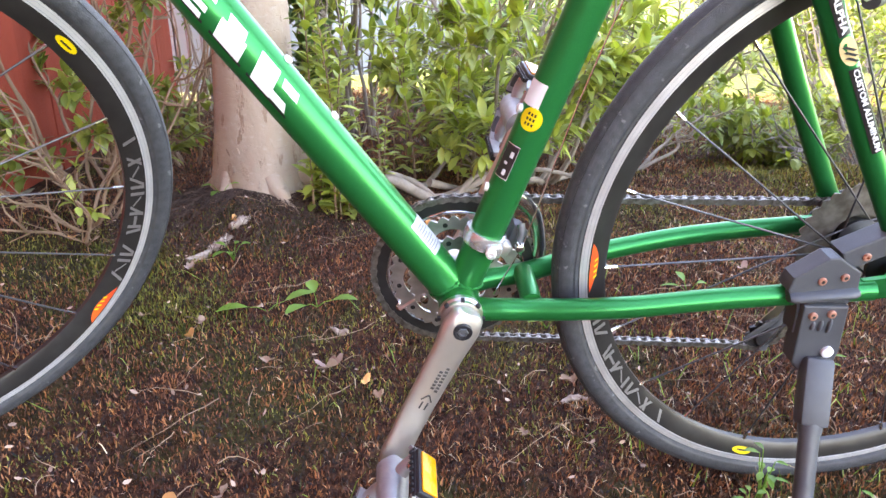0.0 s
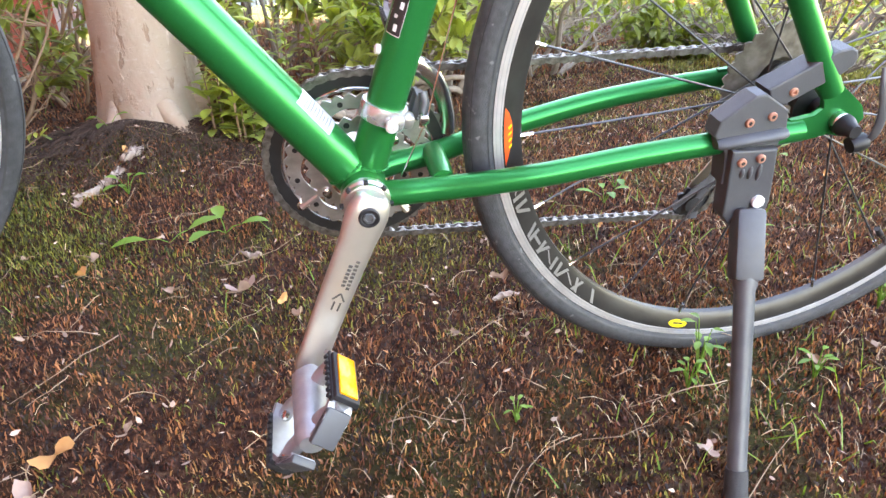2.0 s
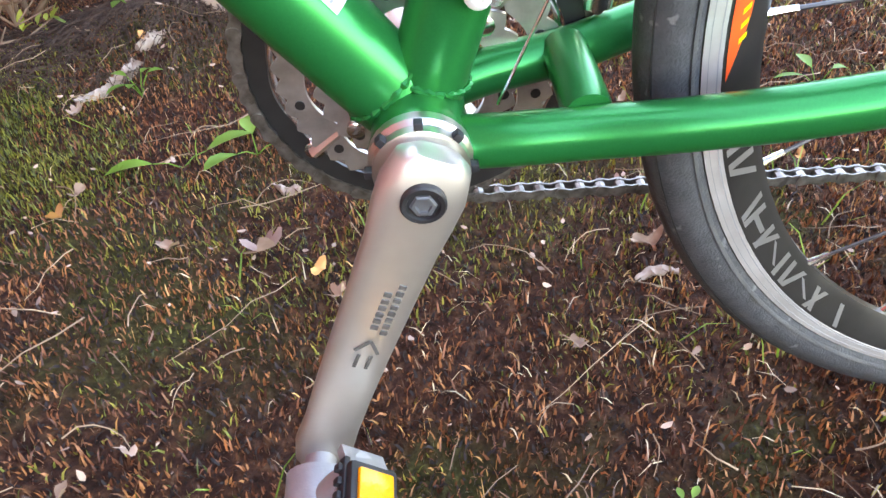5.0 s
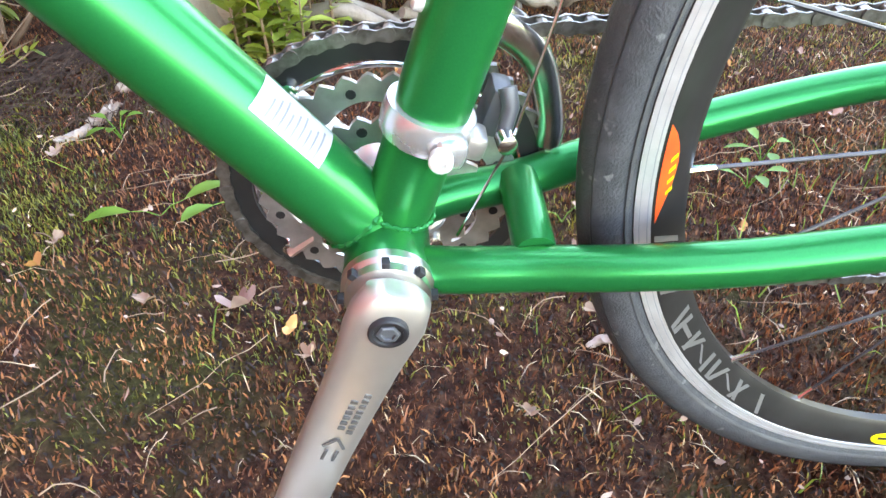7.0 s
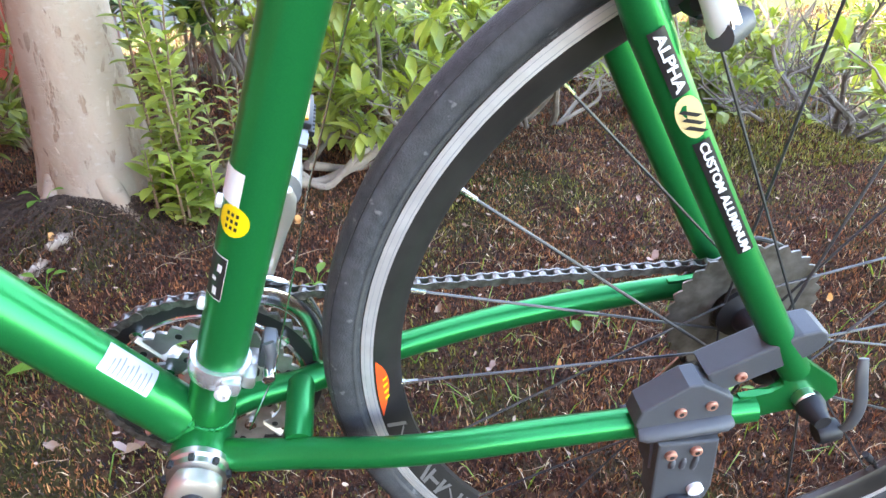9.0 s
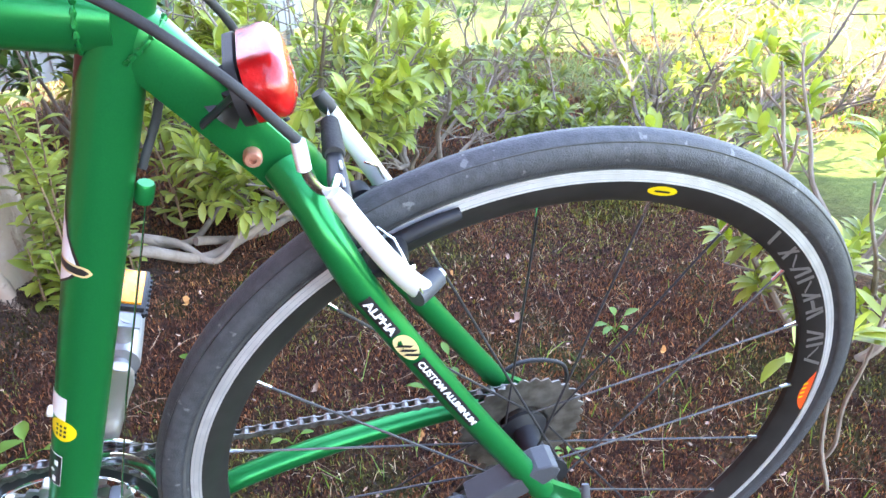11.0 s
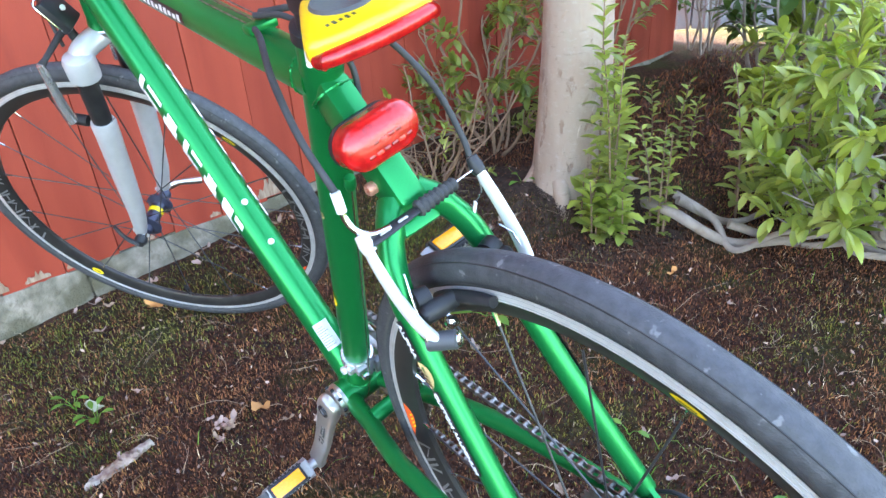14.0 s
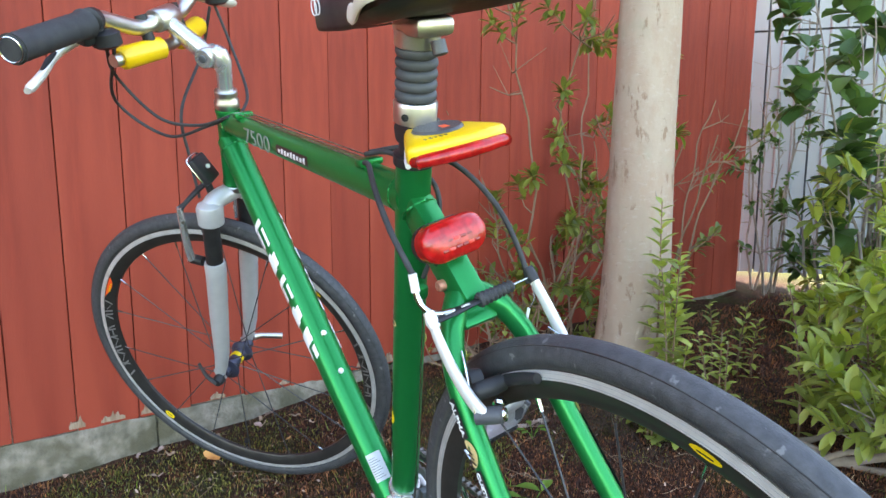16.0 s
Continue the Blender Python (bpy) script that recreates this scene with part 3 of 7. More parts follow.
part("slot_edge", slot_patch(0.0042, 92, -4, 0.01905), GOLD, seat_tube, "worn pale edge of the slot")
part("seat_tube_slot", slot_patch(0.0027, 86, 2, 0.01915), INK, seat_tube, "dark slot with worn edge")


def lettering(name, text, size, m, material, parent, depth=0.0003, label="", bold=0.0):
    """Letters as a mesh, in the built-in font."""
    c = bpy.data.curves.new("letters", "FONT")
    c.body, c.size, c.extrude, c.offset, c.align_x, c.align_y = text, size, depth, bold, "CENTER", "CENTER"
    tmp = bpy.data.objects.new("letters", c)
    scene.collection.objects.link(tmp)
    bpy.context.view_layer.update()
    me = bpy.data.meshes.new_from_object(tmp.evaluated_get(bpy.context.evaluated_depsgraph_get()))
    bpy.data.objects.remove(tmp)
    me.name = name
    me.materials.clear()
    me.materials.append(material)
    ob = new(name, me)
    ob.parent = parent
    ob.matrix_local = m
    return tagged(ob, label)


def facing(at, along, out):
    """A pose whose x runs along, and whose z points out."""
    along, out = Vector(along).normalized(), Vector(out).normalized()
    up = out.cross(along).normalized()
    return Matrix.Translation(at) @ Matrix((along, up, out)).transposed().to_4x4()


# the stay's strip of words
for side in (-1, 1):
    SA, SB = Vector((0.2725, side * 0.0495, 0.6045)), Vector((0.382, side * 0.063, 0.433))
    sd = (SB - SA).normalized()
    outw = Vector((0, side, 0)) - sd * sd.y * side
    upw = sd.cross(outw).normalized()
    if upw.x < 0:
        upw = -upw
    bm = B_()
    strip_r = 0.0123
    mid = SA
    for lo, hi in ((-0.003, 0.035), (0.065, 0.149)):
        grid = [[bm.verts.new(SA + sd * (lo + (hi - lo) * k / 6) + strip_r * (outw * math.cos(a) + upw * math.sin(a))) for k in range(7)] for a in (-0.40, -0.2, 0, 0.2, 0.40)]
        for a, b in zip(grid, grid[1:]):
            for k in range(6):
                bm.faces.new((a[k], a[k + 1], b[k + 1], b[k]))
    part("word_strip", bm, INK, bike, "black strip with small white words")
    if side < 0:
        lettering("lettering", "ALPHA", 0.0078, facing(SA + sd * 0.016 + outw * 0.0127, sd, outw) @ Matrix.Diagonal((1.40, 1, 1, 1)), WHITE, bike, bold=0.00018)
        lettering("lettering", "CUSTOM ALUMINUM", 0.0066, facing(SA + sd * 0.107 + outw * 0.0127, sd, outw) @ Matrix.Diagonal((1.30, 1, 1, 1)), WHITE, bike, bold=0.00016)
    bm = B_()
    c0 = SA + sd * 0.049
    ringv = [bm.verts.new(c0 + sd * 0.0130 * math.cos(b) + strip_r * 1.01 * (outw * math.cos(0.62 * math.sin(b)) + upw * math.sin(0.62 * math.sin(b)))) for b in (2 * math.pi * k / 24 for k in range(24))]
    bm.faces.new(ringv)
    part("crest_decal", bm, GOLD, bike, "cream oval crest decal")
    bm = B_()
    for k in range(3):
        p = c0 + sd * (-0.006 + 0.005 * k) + outw * (strip_r + 0.0007)
        q = p + sd * 0.007 + upw * 0.004
        w = upw * 0.0016
        bm.faces.new([bm.verts.new(p - upw * 0.004 - w), bm.verts.new(q - w), bm.verts.new(q + w), bm.verts.new(p - upw * 0.004 + w)])
    part("crest_mark", bm, INK, bike)

# model number and word plate on the top tube
td = (TT_A - TT_B).normalized()
for side in (-1, 1):
    outw = Vector((0, side, 0))
    along = -td if side < 0 else td
    lettering("model_number", "7500", 0.034, facing(TT_A - td * 0.178 + outw * 0.0204 + Vector((0, 0, 0.0)), along, outw) @ Matrix.Diagonal((1.5, 1, 1, 1)), mat("silver_green_print", (0.26, 0.36, 0.31), 0.4, 0.3, alt=(0.22, 0.31, 0.27), scale=80), top_tube)
    bm = B_()
    wrap(bm, TT_A, -td, 0.0206, 0.250, 0.352, -18, 20, 6, 4, 0, (0, side, 0))
    part("word_plate", bm, INK, top_tube, "black plate with a white script word")
    bm = B_()
    for k in range(9):
        lo = 0.257 + 0.0100 * k
        wrap(bm, TT_A, -td, 0.0209, lo, lo + 0.0066, -8 - (k % 3) * 2, 6 + (k * 5 % 7), 1, 3, 0.002, (0, side, 0))
    part("word_bars", bm, WHITE, top_tube)


# ---- wheels ----
def wheel(name, centre, at, spin, count, label, hub_label, turned=0, shell=None):
    """A wheel: its rim, with tyre, hub, spokes, nipples, valve and decals as sub-parts."""
    c = Vector(centre)
    Y = (0, 1, 0)
    rim = part(name, lathe(B_(), [(0.3175, -0.0108), (0.3185, -0.0098), (0.3135, -0.0080), (0.3135, 0.0080), (0.3185, 0.0098), (0.3175, 0.0108), (0.3085, 0.0117),
                                  (0.3060, 0.0115), (0.2905, 0.0057), (0.2872, 0.0030), (0.2872, -0.0030), (0.2905, -0.0057), (0.3060, -0.0115), (0.3085, -0.0117)],
                           c, Y, 128, closed=True), RIMBLACK, bike, label, at)
    for side in (-1, 1):
        part("brake_track", lathe(B_(), [(0.3172, side * 0.0108), (0.3172, side * 0.0112), (0.3085, side * 0.0122), (0.3082, side * 0.0112)], c, Y, 128, closed=True), RIMTRACK, rim, "worn machined brake track")
        for rr, ww in ((0.3105, 0.0003), (0.3146, 0.00016)):
            yy = side * (0.0112 + (0.3172 - rr) / 0.0087 * 0.0010)
            part("wear_groove", lathe(B_(), [(rr - ww, yy), (rr - ww, yy + side * 0.00022), (rr + ww, yy + side * 0.00018), (rr + ww, yy)], c, Y, 128, closed=True), LABELGREY, rim)
    prof = []
    for k in range(25):
        a = radians(-128 + 256 * k / 24)
        prof.append((0.3290 + 0.0158 * math.cos(a) + 0.0004 * (k % 2 == 0 and 7 < k < 17), 0.0148 * math.sin(a)))
    part("tyre", lathe(B_(), prof + [(0.316, 0.009), (0.316, -0.009)], c, Y, 144, closed=True), TYRE, rim, "black slick tyre, dusty and scuffed")
    for side in (-1, 1):
        part("tyre_bead_line", lathe(B_(), [(0.3225, side * 0.01405), (0.3229, side * 0.0146), (0.3210, side * 0.0136), (0.3207, side * 0.0131)], c, Y, 128, closed=True), SIDEWALL, rim)
    for side in (-1, 1):
        for deg in (47,):
            rr, yy = 0.3290 + 0.0160 * math.cos(radians(deg)), side * 0.0150 * math.sin(radians(deg))
            part("tread_groove", lathe(B_(), [(rr - 0.0005, yy - 0.0007), (rr + 0.0002, yy - 0.0005), (rr + 0.0002, yy + 0.0005), (rr - 0.0005, yy + 0.0007)], c, Y, 144, closed=True), INK, rim)
    part("hub", lathe(B_(), [(0.008, -0.052), (0.011, -0.050), (0.011, -0.040), (0.0245, -0.037), (0.0245, -0.033), (0.014, -0.028), (0.0125, 0), (0.014, 0.014),
                             (0.0245, 0.019), (0.0245, 0.023), (0.012, 0.026), (0.011, 0.050), (0.008, 0.052)], c, Y, 32), shell or BLACKPLAST, rim, hub_label)
    for k in range(count):
        a = radians(spin + 360.0 * k / count)
        left = k % 2 == 0
        lead = 1 if (k // 2) % 2 == 0 else -1
        ha = a + lead * radians(62)
        fy = -0.0355 if left else 0.0205
        p0 = c + Vector((0.0225 * math.cos(ha), fy, 0.0225 * math.sin(ha)))
        p1 = c + Vector((0.2880 * math.cos(a), -0.002 if left else 0.002, 0.2880 * math.sin(a)))
        part("spoke", tube(B_(), [p0, p0.lerp(p1, 0.5), p1], 0.00115, 6), SPOKE, rim)
        w = (p1 - p0).normalized()
        part("nipple", tube(B_(), [p1 - w * 0.013, p1 - w * 0.003, p1], [0.0018, 0.0020, 0.0026], 8), CHROME, rim, "silver spoke nipple")
    va = radians(-46 if name == "rear_wheel" else 250)
    u = Vector((math.cos(va), 0, math.sin(va)))
    part("valve", tube(B_(), [c + u * 0.289, c + u * 0.275, c + u * 0.274, c + u * 0.262], [0.0028, 0.0028, 0.0036, 0.0034], 10), CHROME, rim, "metal valve with black cap")
    part("valve_cap", tube(B_(), [c + u * 0.2665, c + u * 0.2550], [0.0040, 0.0034], 10), BLACKPLAST, rim)

    def arc(bm, r0, r1, d0, d1, side, skew=0.0, n=5, lift=0.0):
        def put(r, d):
            # follows the sloping flank of the rim
            y = 0.0115 - max(0, (0.3060 - r)) * 0.374 + 0.0004 + lift
            b = radians(d)
            return bm.verts.new(c + Vector((r * math.cos(b), side * y, r * math.sin(b))))
        lo = [put(r0, d0 + (d1 - d0) * k / n) for k in range(n + 1)]
        hi = [put(r1, d0 + skew + (d1 - d0) * k / n) for k in range(n + 1)]
        for k in range(n):
            bm.faces.new((lo[k], lo[k + 1], hi[k + 1], hi[k]))

    for side in (-1, 1):
        for base in (turned, turned + 180):
            bm = B_()
            pts = []
            for k in range(11):
                t = k / 10
                pts.append((0.3066, 179.2 + 11.6 * t))
            for k in range(1, 10):
                t = 1 - k / 10
                pts.append((0.3066 - 0.0092 * math.sin(math.pi * t ** 0.8), 179.2 + 11.6 * t))
            bm.faces.new([bm.verts.new(c + Vector((r * math.cos(radians(d + base)), side * (0.0119 - max(0, 0.3060 - r) * 0.374), r * math.sin(radians(d + base))))) for r, d in pts])
            part("red_decal", bm, REDDECAL, rim, "red-orange decal on the rim")
            bm = B_()
            for d in (182.6, 183.9, 185.2, 186.5):
                arc(bm, 0.2985, 0.3020, d + base, d + 0.5 + base, side, 0.5, 1, 0.0003)
            part("red_decal_bars", bm, YELLOWD, rim)
            bm = B_()
            m = 258.0 + base
            c1 = [(0.3010 + 0.0050 * math.sin(t), m + 2.5 * math.cos(t)) for t in (2 * math.pi * k / 18 for k in range(18))]
            bm.faces.new([bm.verts.new(c + Vector((r * math.cos(radians(d)), side * (0.0121 - max(0, 0.3060 - r) * 0.374), r * math.sin(radians(d))))) for r, d in c1])
            part("oval_decal", bm, YELLOWD, rim, "small yellow oval decal")
            bm = B_()
            arc(bm, 0.2995, 0.3015, m - 1.3, m + 1.3, side, 0.0, 2, 0.0007)
            part("oval_bar", bm, INK, rim)
            d = 194.0 + base
            for k, shape in enumerate("NIVHNIAV"):
                bm = B_()
                wdt = 4.6 if shape != "I" else 1.7
                st = 0.85
                arc(bm, 0.2922, 0.3064, d, d + st, side, -1.5 if shape in "NVA" else 0.6, 1)
                if shape in "NVAMH":
                    arc(bm, 0.2922, 0.3064, d + wdt - st, d + wdt, side, 1.6 if shape in "VA" else 0.6, 1)
                if shape in "NMA":
                    arc(bm, 0.2950, 0.3030, d + st * 0.6, d + st * 1.4, side, wdt - 2 * st, 2)
                if shape == "H":
                    arc(bm, 0.2975, 0.3005, d + st, d + wdt - st, side, 0, 2)
                part("grey_letter_shape", bm, DECALGREY, rim)
                d += wdt + 1.0
    return rim


rear = wheel("rear_wheel", AXLE, None, 6.0, 20, "rear wheel with black rim and black spokes", "black hub shell")
FRONT_C = S(0.566, 0.038)
HUBBLUE = mat("dark_blue_grey_hub", (0.060, 0.065, 0.105), 0.32, 0.5, alt=(0.085, 0.09, 0.13), scale=60, rvar=0.08)
front = wheel("front_wheel", FRONT_C, STEER, 12.0, 18, "front wheel turned to the left, black rim", "dark blue-grey hub", -47, HUBBLUE)


# ---- cranks, pedals, chain drive ----
def crank(side, way, label):
    """A crank arm: swelling at the axle, waisted, stepped outwards to the pedal eye."""
    way = Vector(way).normalized()
    across = Vector((way.z, 0, -way.x))
    bm = B_()
    rings = []
    stations = [(-0.019, 0.010, 0.050, 0.062), (-0.014, 0.0165, 0.047, 0.0645), (0.0, 0.0195, 0.046, 0.0665), (0.014, 0.0190, 0.047, 0.0675), (0.030, 0.0172, 0.053, 0.0690),
                (0.060, 0.0165, 0.058, 0.0720), (0.095, 0.0160, 0.063, 0.0755), (0.125, 0.0155, 0.068, 0.0805), (0.148, 0.0150, 0.0735, 0.0870), (0.163, 0.0160, 0.0765, 0.0905),
                (0.176, 0.0130, 0.0775, 0.0910), (0.183, 0.0070, 0.0785, 0.0895)]
    for s, w, y0, y1 in stations:
        ym, yh = (y0 + y1) / 2, (y1 - y0) / 2
        ring = []
        for k in range(20):
            a = 2 * math.pi * k / 20
            ca, sa = math.cos(a), math.sin(a)
            ex = 0.62
            ring.append(bm.verts.new(BB + way * s + across * w * math.copysign(abs(ca) ** ex, ca) + Vector((0, side * (ym + yh * math.copysign(abs(sa) ** ex, sa)), 0))))
        rings.append(ring)
    for a, b in zip(rings, rings[1:]):
        for k in range(20):
            bm.faces.new((a[k], a[(k + 1) % 20], b[(k + 1) % 20], b[k]))
    bm.faces.new(rings[0])
    bm.faces.new(rings[-1][::-1])
    arm = part("crank_arm", bm, CRANK, bike, label)
    part("crank_bolt_cap", lathe(B_(), [(0.0098, -0.004), (0.0098, 0.0010), (0.0090, 0.0018), (0.0074, 0.0016), (0.0068, 0.0004), (0.0010, 0.0003)],
                                 BB + Vector((0, side * 0.0668, 0)), (0, side, 0), 24), BLACKPLAST, arm, "black crank bolt cap")
    part("crank_bolt", lathe(B_(), [(0.0058, 0.0), (0.0058, 0.0012), (0.0050, 0.0018), (0.0036, 0.0018), (0.0032, 0.0006)], BB + Vector((0, side * 0.0668, 0)), (0, side, 0), 6), LEGGREY, arm, smooth=False)
    return arm


LEFT_WAY = Vector((-0.066, 0, -0.155)).normalized()
crank_l = crank(-1, LEFT_WAY, "satin silver crank arm with worn lettering")
crank(1, -LEFT_WAY, "satin silver crank arm")
part("bearing_cup", lathe(B_(), [(0.0235, 0.034), (0.0235, 0.039), (0.0215, 0.041), (0.0215, 0.046), (0.019, 0.047)], BB, (0, -1, 0), 28), ALU, bike, "notched silver bearing cup")
for k in range(8):
    a = 2 * math.pi * k / 8
    part("cup_notch", box(B_(), BB + Vector((0.0228 * math.cos(a), -0.0435, 0.0228 * math.sin(a))), (0.004, 0.005, 0.004), Euler((0, -a, 0)).to_matrix(), 0.0006), BLACKPLAST, bike)
# lettering on the arm, kept as plain bars
ac = Vector((LEFT_WAY.z, 0, -LEFT_WAY.x))
bm = B_()
slant = math.atan2(LEFT_WAY.x, LEFT_WAY.z)
for row, lo, count, h in ((0.0062, 0.046, 8, 0.0034), (0.0010, 0.052, 6, 0.0036)):
    for k in range(count):
        q = lo + 0.0042 * k
        p = BB + LEFT_WAY * q + ac * -row + Vector((0, -0.0712 - 0.115 * (q - 0.05), 0))
        box(bm, p, (h, 0.0008, 0.0026), Euler((0, slant, 0)).to_matrix())
for k in range(2):
    for q in (-1, 1):
        p = BB + LEFT_WAY * (0.086 + 0.0105 * k) + ac * (-0.002 + q * 0.0030) + Vector((0, -0.0754 - 0.0012 * k, 0))
        box(bm, p, (0.0016, 0.0008, 0.0100), Euler((0, slant + 0.6 * q * (1 - k), 0)).to_matrix())
part("worn_marks", bm, mat("worn_grey_print", (0.05, 0.048, 0.045), 0.6, alt=(0.14, 0.13, 0.12), scale=200), crank_l)


def pedal(side, centre, tilt, label):
    """A two-sided cage pedal with reflectors; its spindle runs out along y."""
    c = Vector(centre)
    m = Matrix.Translation(c) @ Matrix.Rotation(radians(tilt), 4, "Y")
    body = part("pedal", tube(B_(), [(0, side * 0.000, 0), (0, side * 0.012, 0), (0, side * 0.013, 0), (0, side * 0.040, 0), (0, side * 0.088, 0), (0, side * 0.094, 0)],
                              [0.0085, 0.0085, 0.0175, 0.0168, 0.0150, 0.011], 20), PEDALALU, bike, label, m)
    for sx in (-1, 1):
        bm = B_()
        out = [(sx * 0.040, side * 0.018), (sx * 0.046, side * 0.030), (sx * 0.046, side * 0.076), (sx * 0.034, side * 0.092), (sx * 0.014, side * 0.099)]
        for (x0, y0), (x1, y1) in zip(out, out[1:]):
            v = Vector((x1 - x0, y1 - y0, 0))
            n = Vector((-v.y, v.x, 0)).normalized() * 0.0022
            for z0, z1 in ((-0.012, 0.012),):
                vs = [bm.verts.new((px + q * n.x, py + q * n.y, z)) for px, py in ((x0, y0), (x1, y1)) for q in (-1, 1) for z in (z0, z1)]
                for f in ((0, 1, 3, 2), (4, 6, 7, 5), (0, 4, 5, 1), (2, 3, 7, 6), (0, 2, 6, 4), (1, 5, 7, 3)):
                    bm.faces.new([vs[i] for i in f])
        teeth = B_()
        for z in (-0.0125, 0.0125):
            box(teeth, (sx * 0.047, side * 0.056, z), (0.0052, 0.058, 0.0032), None, 0.0006)
            for k in range(8):
                box(teeth, (sx * 0.0455, side * (0.032 + 0.0068 * k), z * 1.14), (0.0045, 0.0036, 0.0040), None, 0.0006)
        part("cage_plate", bm, PEDALALU, body, "silver cage plate")
        part("end_piece", box(B_(), (sx * 0.026, side * 0.0955, 0.0), (0.034, 0.008, 0.024), Euler((0, 0, -sx * side * 0.55)).to_matrix(), 0.002), GREYPLAST, body, "dark grey plastic end piece")
        part("cage_teeth", teeth, BLACKPLAST, body, "black toothed strip")
        for yy in (0.030, 0.076):
            part("cage_bar", tube(B_(), [(0, side * yy, 0), (sx * 0.026, side * (yy + (0.004 if yy > 0.05 else -0.002)), 0.002), (sx * 0.045, side * (yy + (0.006 if yy > 0.05 else -0.004)), 0)], [0.0088, 0.0068], 12), PEDALALU, body)
            part("cage_bolt", lathe(B_(), [(0.0050, 0), (0.0050, 0.004), (0.003, 0.005)], (sx * 0.034, side * (yy + 0.005), 0.003), (0, 0, 1), 12), CHROME, body)
        part("reflector_case", box(B_(), (sx * 0.0505, side * 0.058, 0.0), (0.007, 0.056, 0.026), None, 0.002), BLACKPLAST, body)
        part("reflector", box(B_(), (sx * 0.0546, side * 0.058, 0.0), (0.003, 0.048, 0.019), None, 0.001), ORANGE, body, "amber pedal reflector")
    return body


PEDAL_L = BB + LEFT_WAY * 0.1695 + Vector((0, -0.088, 0))
PEDAL_R = BB - LEFT_WAY * 0.1695 + Vector((0, 0.088, 0))
pedal(-1, PEDAL_L, -50, "silver and black cage pedal")
pedal(1, PEDAL_R, -72, "silver and black cage pedal")


def ring_with_teeth(teeth, r_in, y, thick, scallop=0.0, r_pitch=None):
    """A toothed ring round the y axis, in the plane of the wheel, centred on the origin."""
    bm = B_()
    rp = r_pitch or teeth * 0.0127 / (2 * math.pi)
    n = teeth * 4
    inner = [r_in * (1 + scallop * (abs(math.sin(2 * math.pi * k / n * 4 + 0.9)) - 0.5)) for k in range(n)]
    pat = (rp - 0.0022, rp + 0.0004, rp + 0.0024, rp + 0.0004)
    rings = []
    for yy in (y - thick / 2, y + thick / 2):
        rings.append([bm.verts.new((pat[k % 4] * math.cos(2 * math.pi * k / n), yy, pat[k % 4] * math.sin(2 * math.pi * k / n))) for k in range(n)])
        rings.append([bm.verts.new((inner[k] * math.cos(2 * math.pi * k / n), yy, inner[k] * math.sin(2 * math.pi * k / n))) for k in range(n)])
    o0, i0, o1, i1 = rings
    for k in range(n):
        j = (k + 1) % n
        bm.faces.new((o0[k], o0[j], i0[j], i0[k]))
        bm.faces.new((o1[j], o1[k], i1[k], i1[j]))
        bm.faces.new((o0[j], o0[k], o1[k], o1[j]))
        bm.faces.new((i0[k], i0[j], i1[j], i1[k]))
    return bm


at_bb = Matrix.Translation(BB)
part("outer_chainring", ring_with_teeth(46, 0.0770, 0.0490, 0.003, 0.06), INK, bike, "black outer chainring with bright teeth", at_bb, False)
part("outer_tooth_edge", ring_with_teeth(46, 0.0900, 0.0490, 0.0036), STEEL, bike, "", at_bb, False)
mid_ring = part("middle_chainring", ring_with_teeth(36, 0.0570, 0.0415, 0.003, 0.10), RINGGREY, bike, "silver middle chainring", at_bb, False)
low_ring = part("inner_chainring", ring_with_teeth(26, 0.0370, 0.0340, 0.003, 0.08), RINGGREY, bike, "worn silver inner chainring", at_bb, False)
for k in range(12):
    a = radians(14 + 30 * k)
    part("ring_hole", lathe(B_(), [(0.0028, 0.0), (0.0028, 0.0006), (0.0008, 0.0007)], Vector((0.0655 * math.cos(a), 0.0399, 0.0655 * math.sin(a))), (0, -1, 0), 10), INK, mid_ring)
    if k % 2:
        part("ring_hole", lathe(B_(), [(0.0030, 0.0), (0.0030, 0.0006), (0.0008, 0.0007)], Vector((0.0465 * math.cos(a), 0.0324, 0.0465 * math.sin(a))), (0, -1, 0), 10), INK, low_ring)
part("ring_step", lathe(B_(), [(0.0745, 0.0476), (0.0758, 0.0468), (0.0772, 0.0468), (0.0780, 0.0476)], BB, (0, 1, 0), 64, closed=True), CHROME, bike, "bright inner edge of the outer ring")
for k in range(4):
    a = radians(38 + 90 * k)
    u = Vector((math.cos(a), 0, math.sin(a)))
    part("spider_arm", tube(B_(), [BB + Vector((0, 0.050, 0)) + u * 0.012, BB + Vector((0, 0.050, 0)) + u * 0.040, BB + Vector((0, 0.047, 0)) + u * 0.080], [0.016, 0.011, 0.009], 10, flat=0.45), CRANK, bike)
    part("chainring_bolt", lathe(B_(), [(0.0056, 0), (0.0056, 0.004), (0.0036, 0.005)], BB + Vector((0, 0.0475, 0)) + u * 0.0785, (0, -1, 0), 12), CHROME, bike)
    part("chainring_bolt", lathe(B_(), [(0.0050, 0), (0.0050, 0.004), (0.003, 0.005)], BB + Vector((0, 0.033, 0)) + u * 0.044, (0, -1, 0), 12), CHROME, bike)
part("chainring_boss", lathe(B_(), [(0.026, 0.030), (0.030, 0.036), (0.030, 0.052), (0.022, 0.056)], BB, (0, 1, 0), 24), CRANK, bike)
at_ax = Matrix.Translation(AXLE)
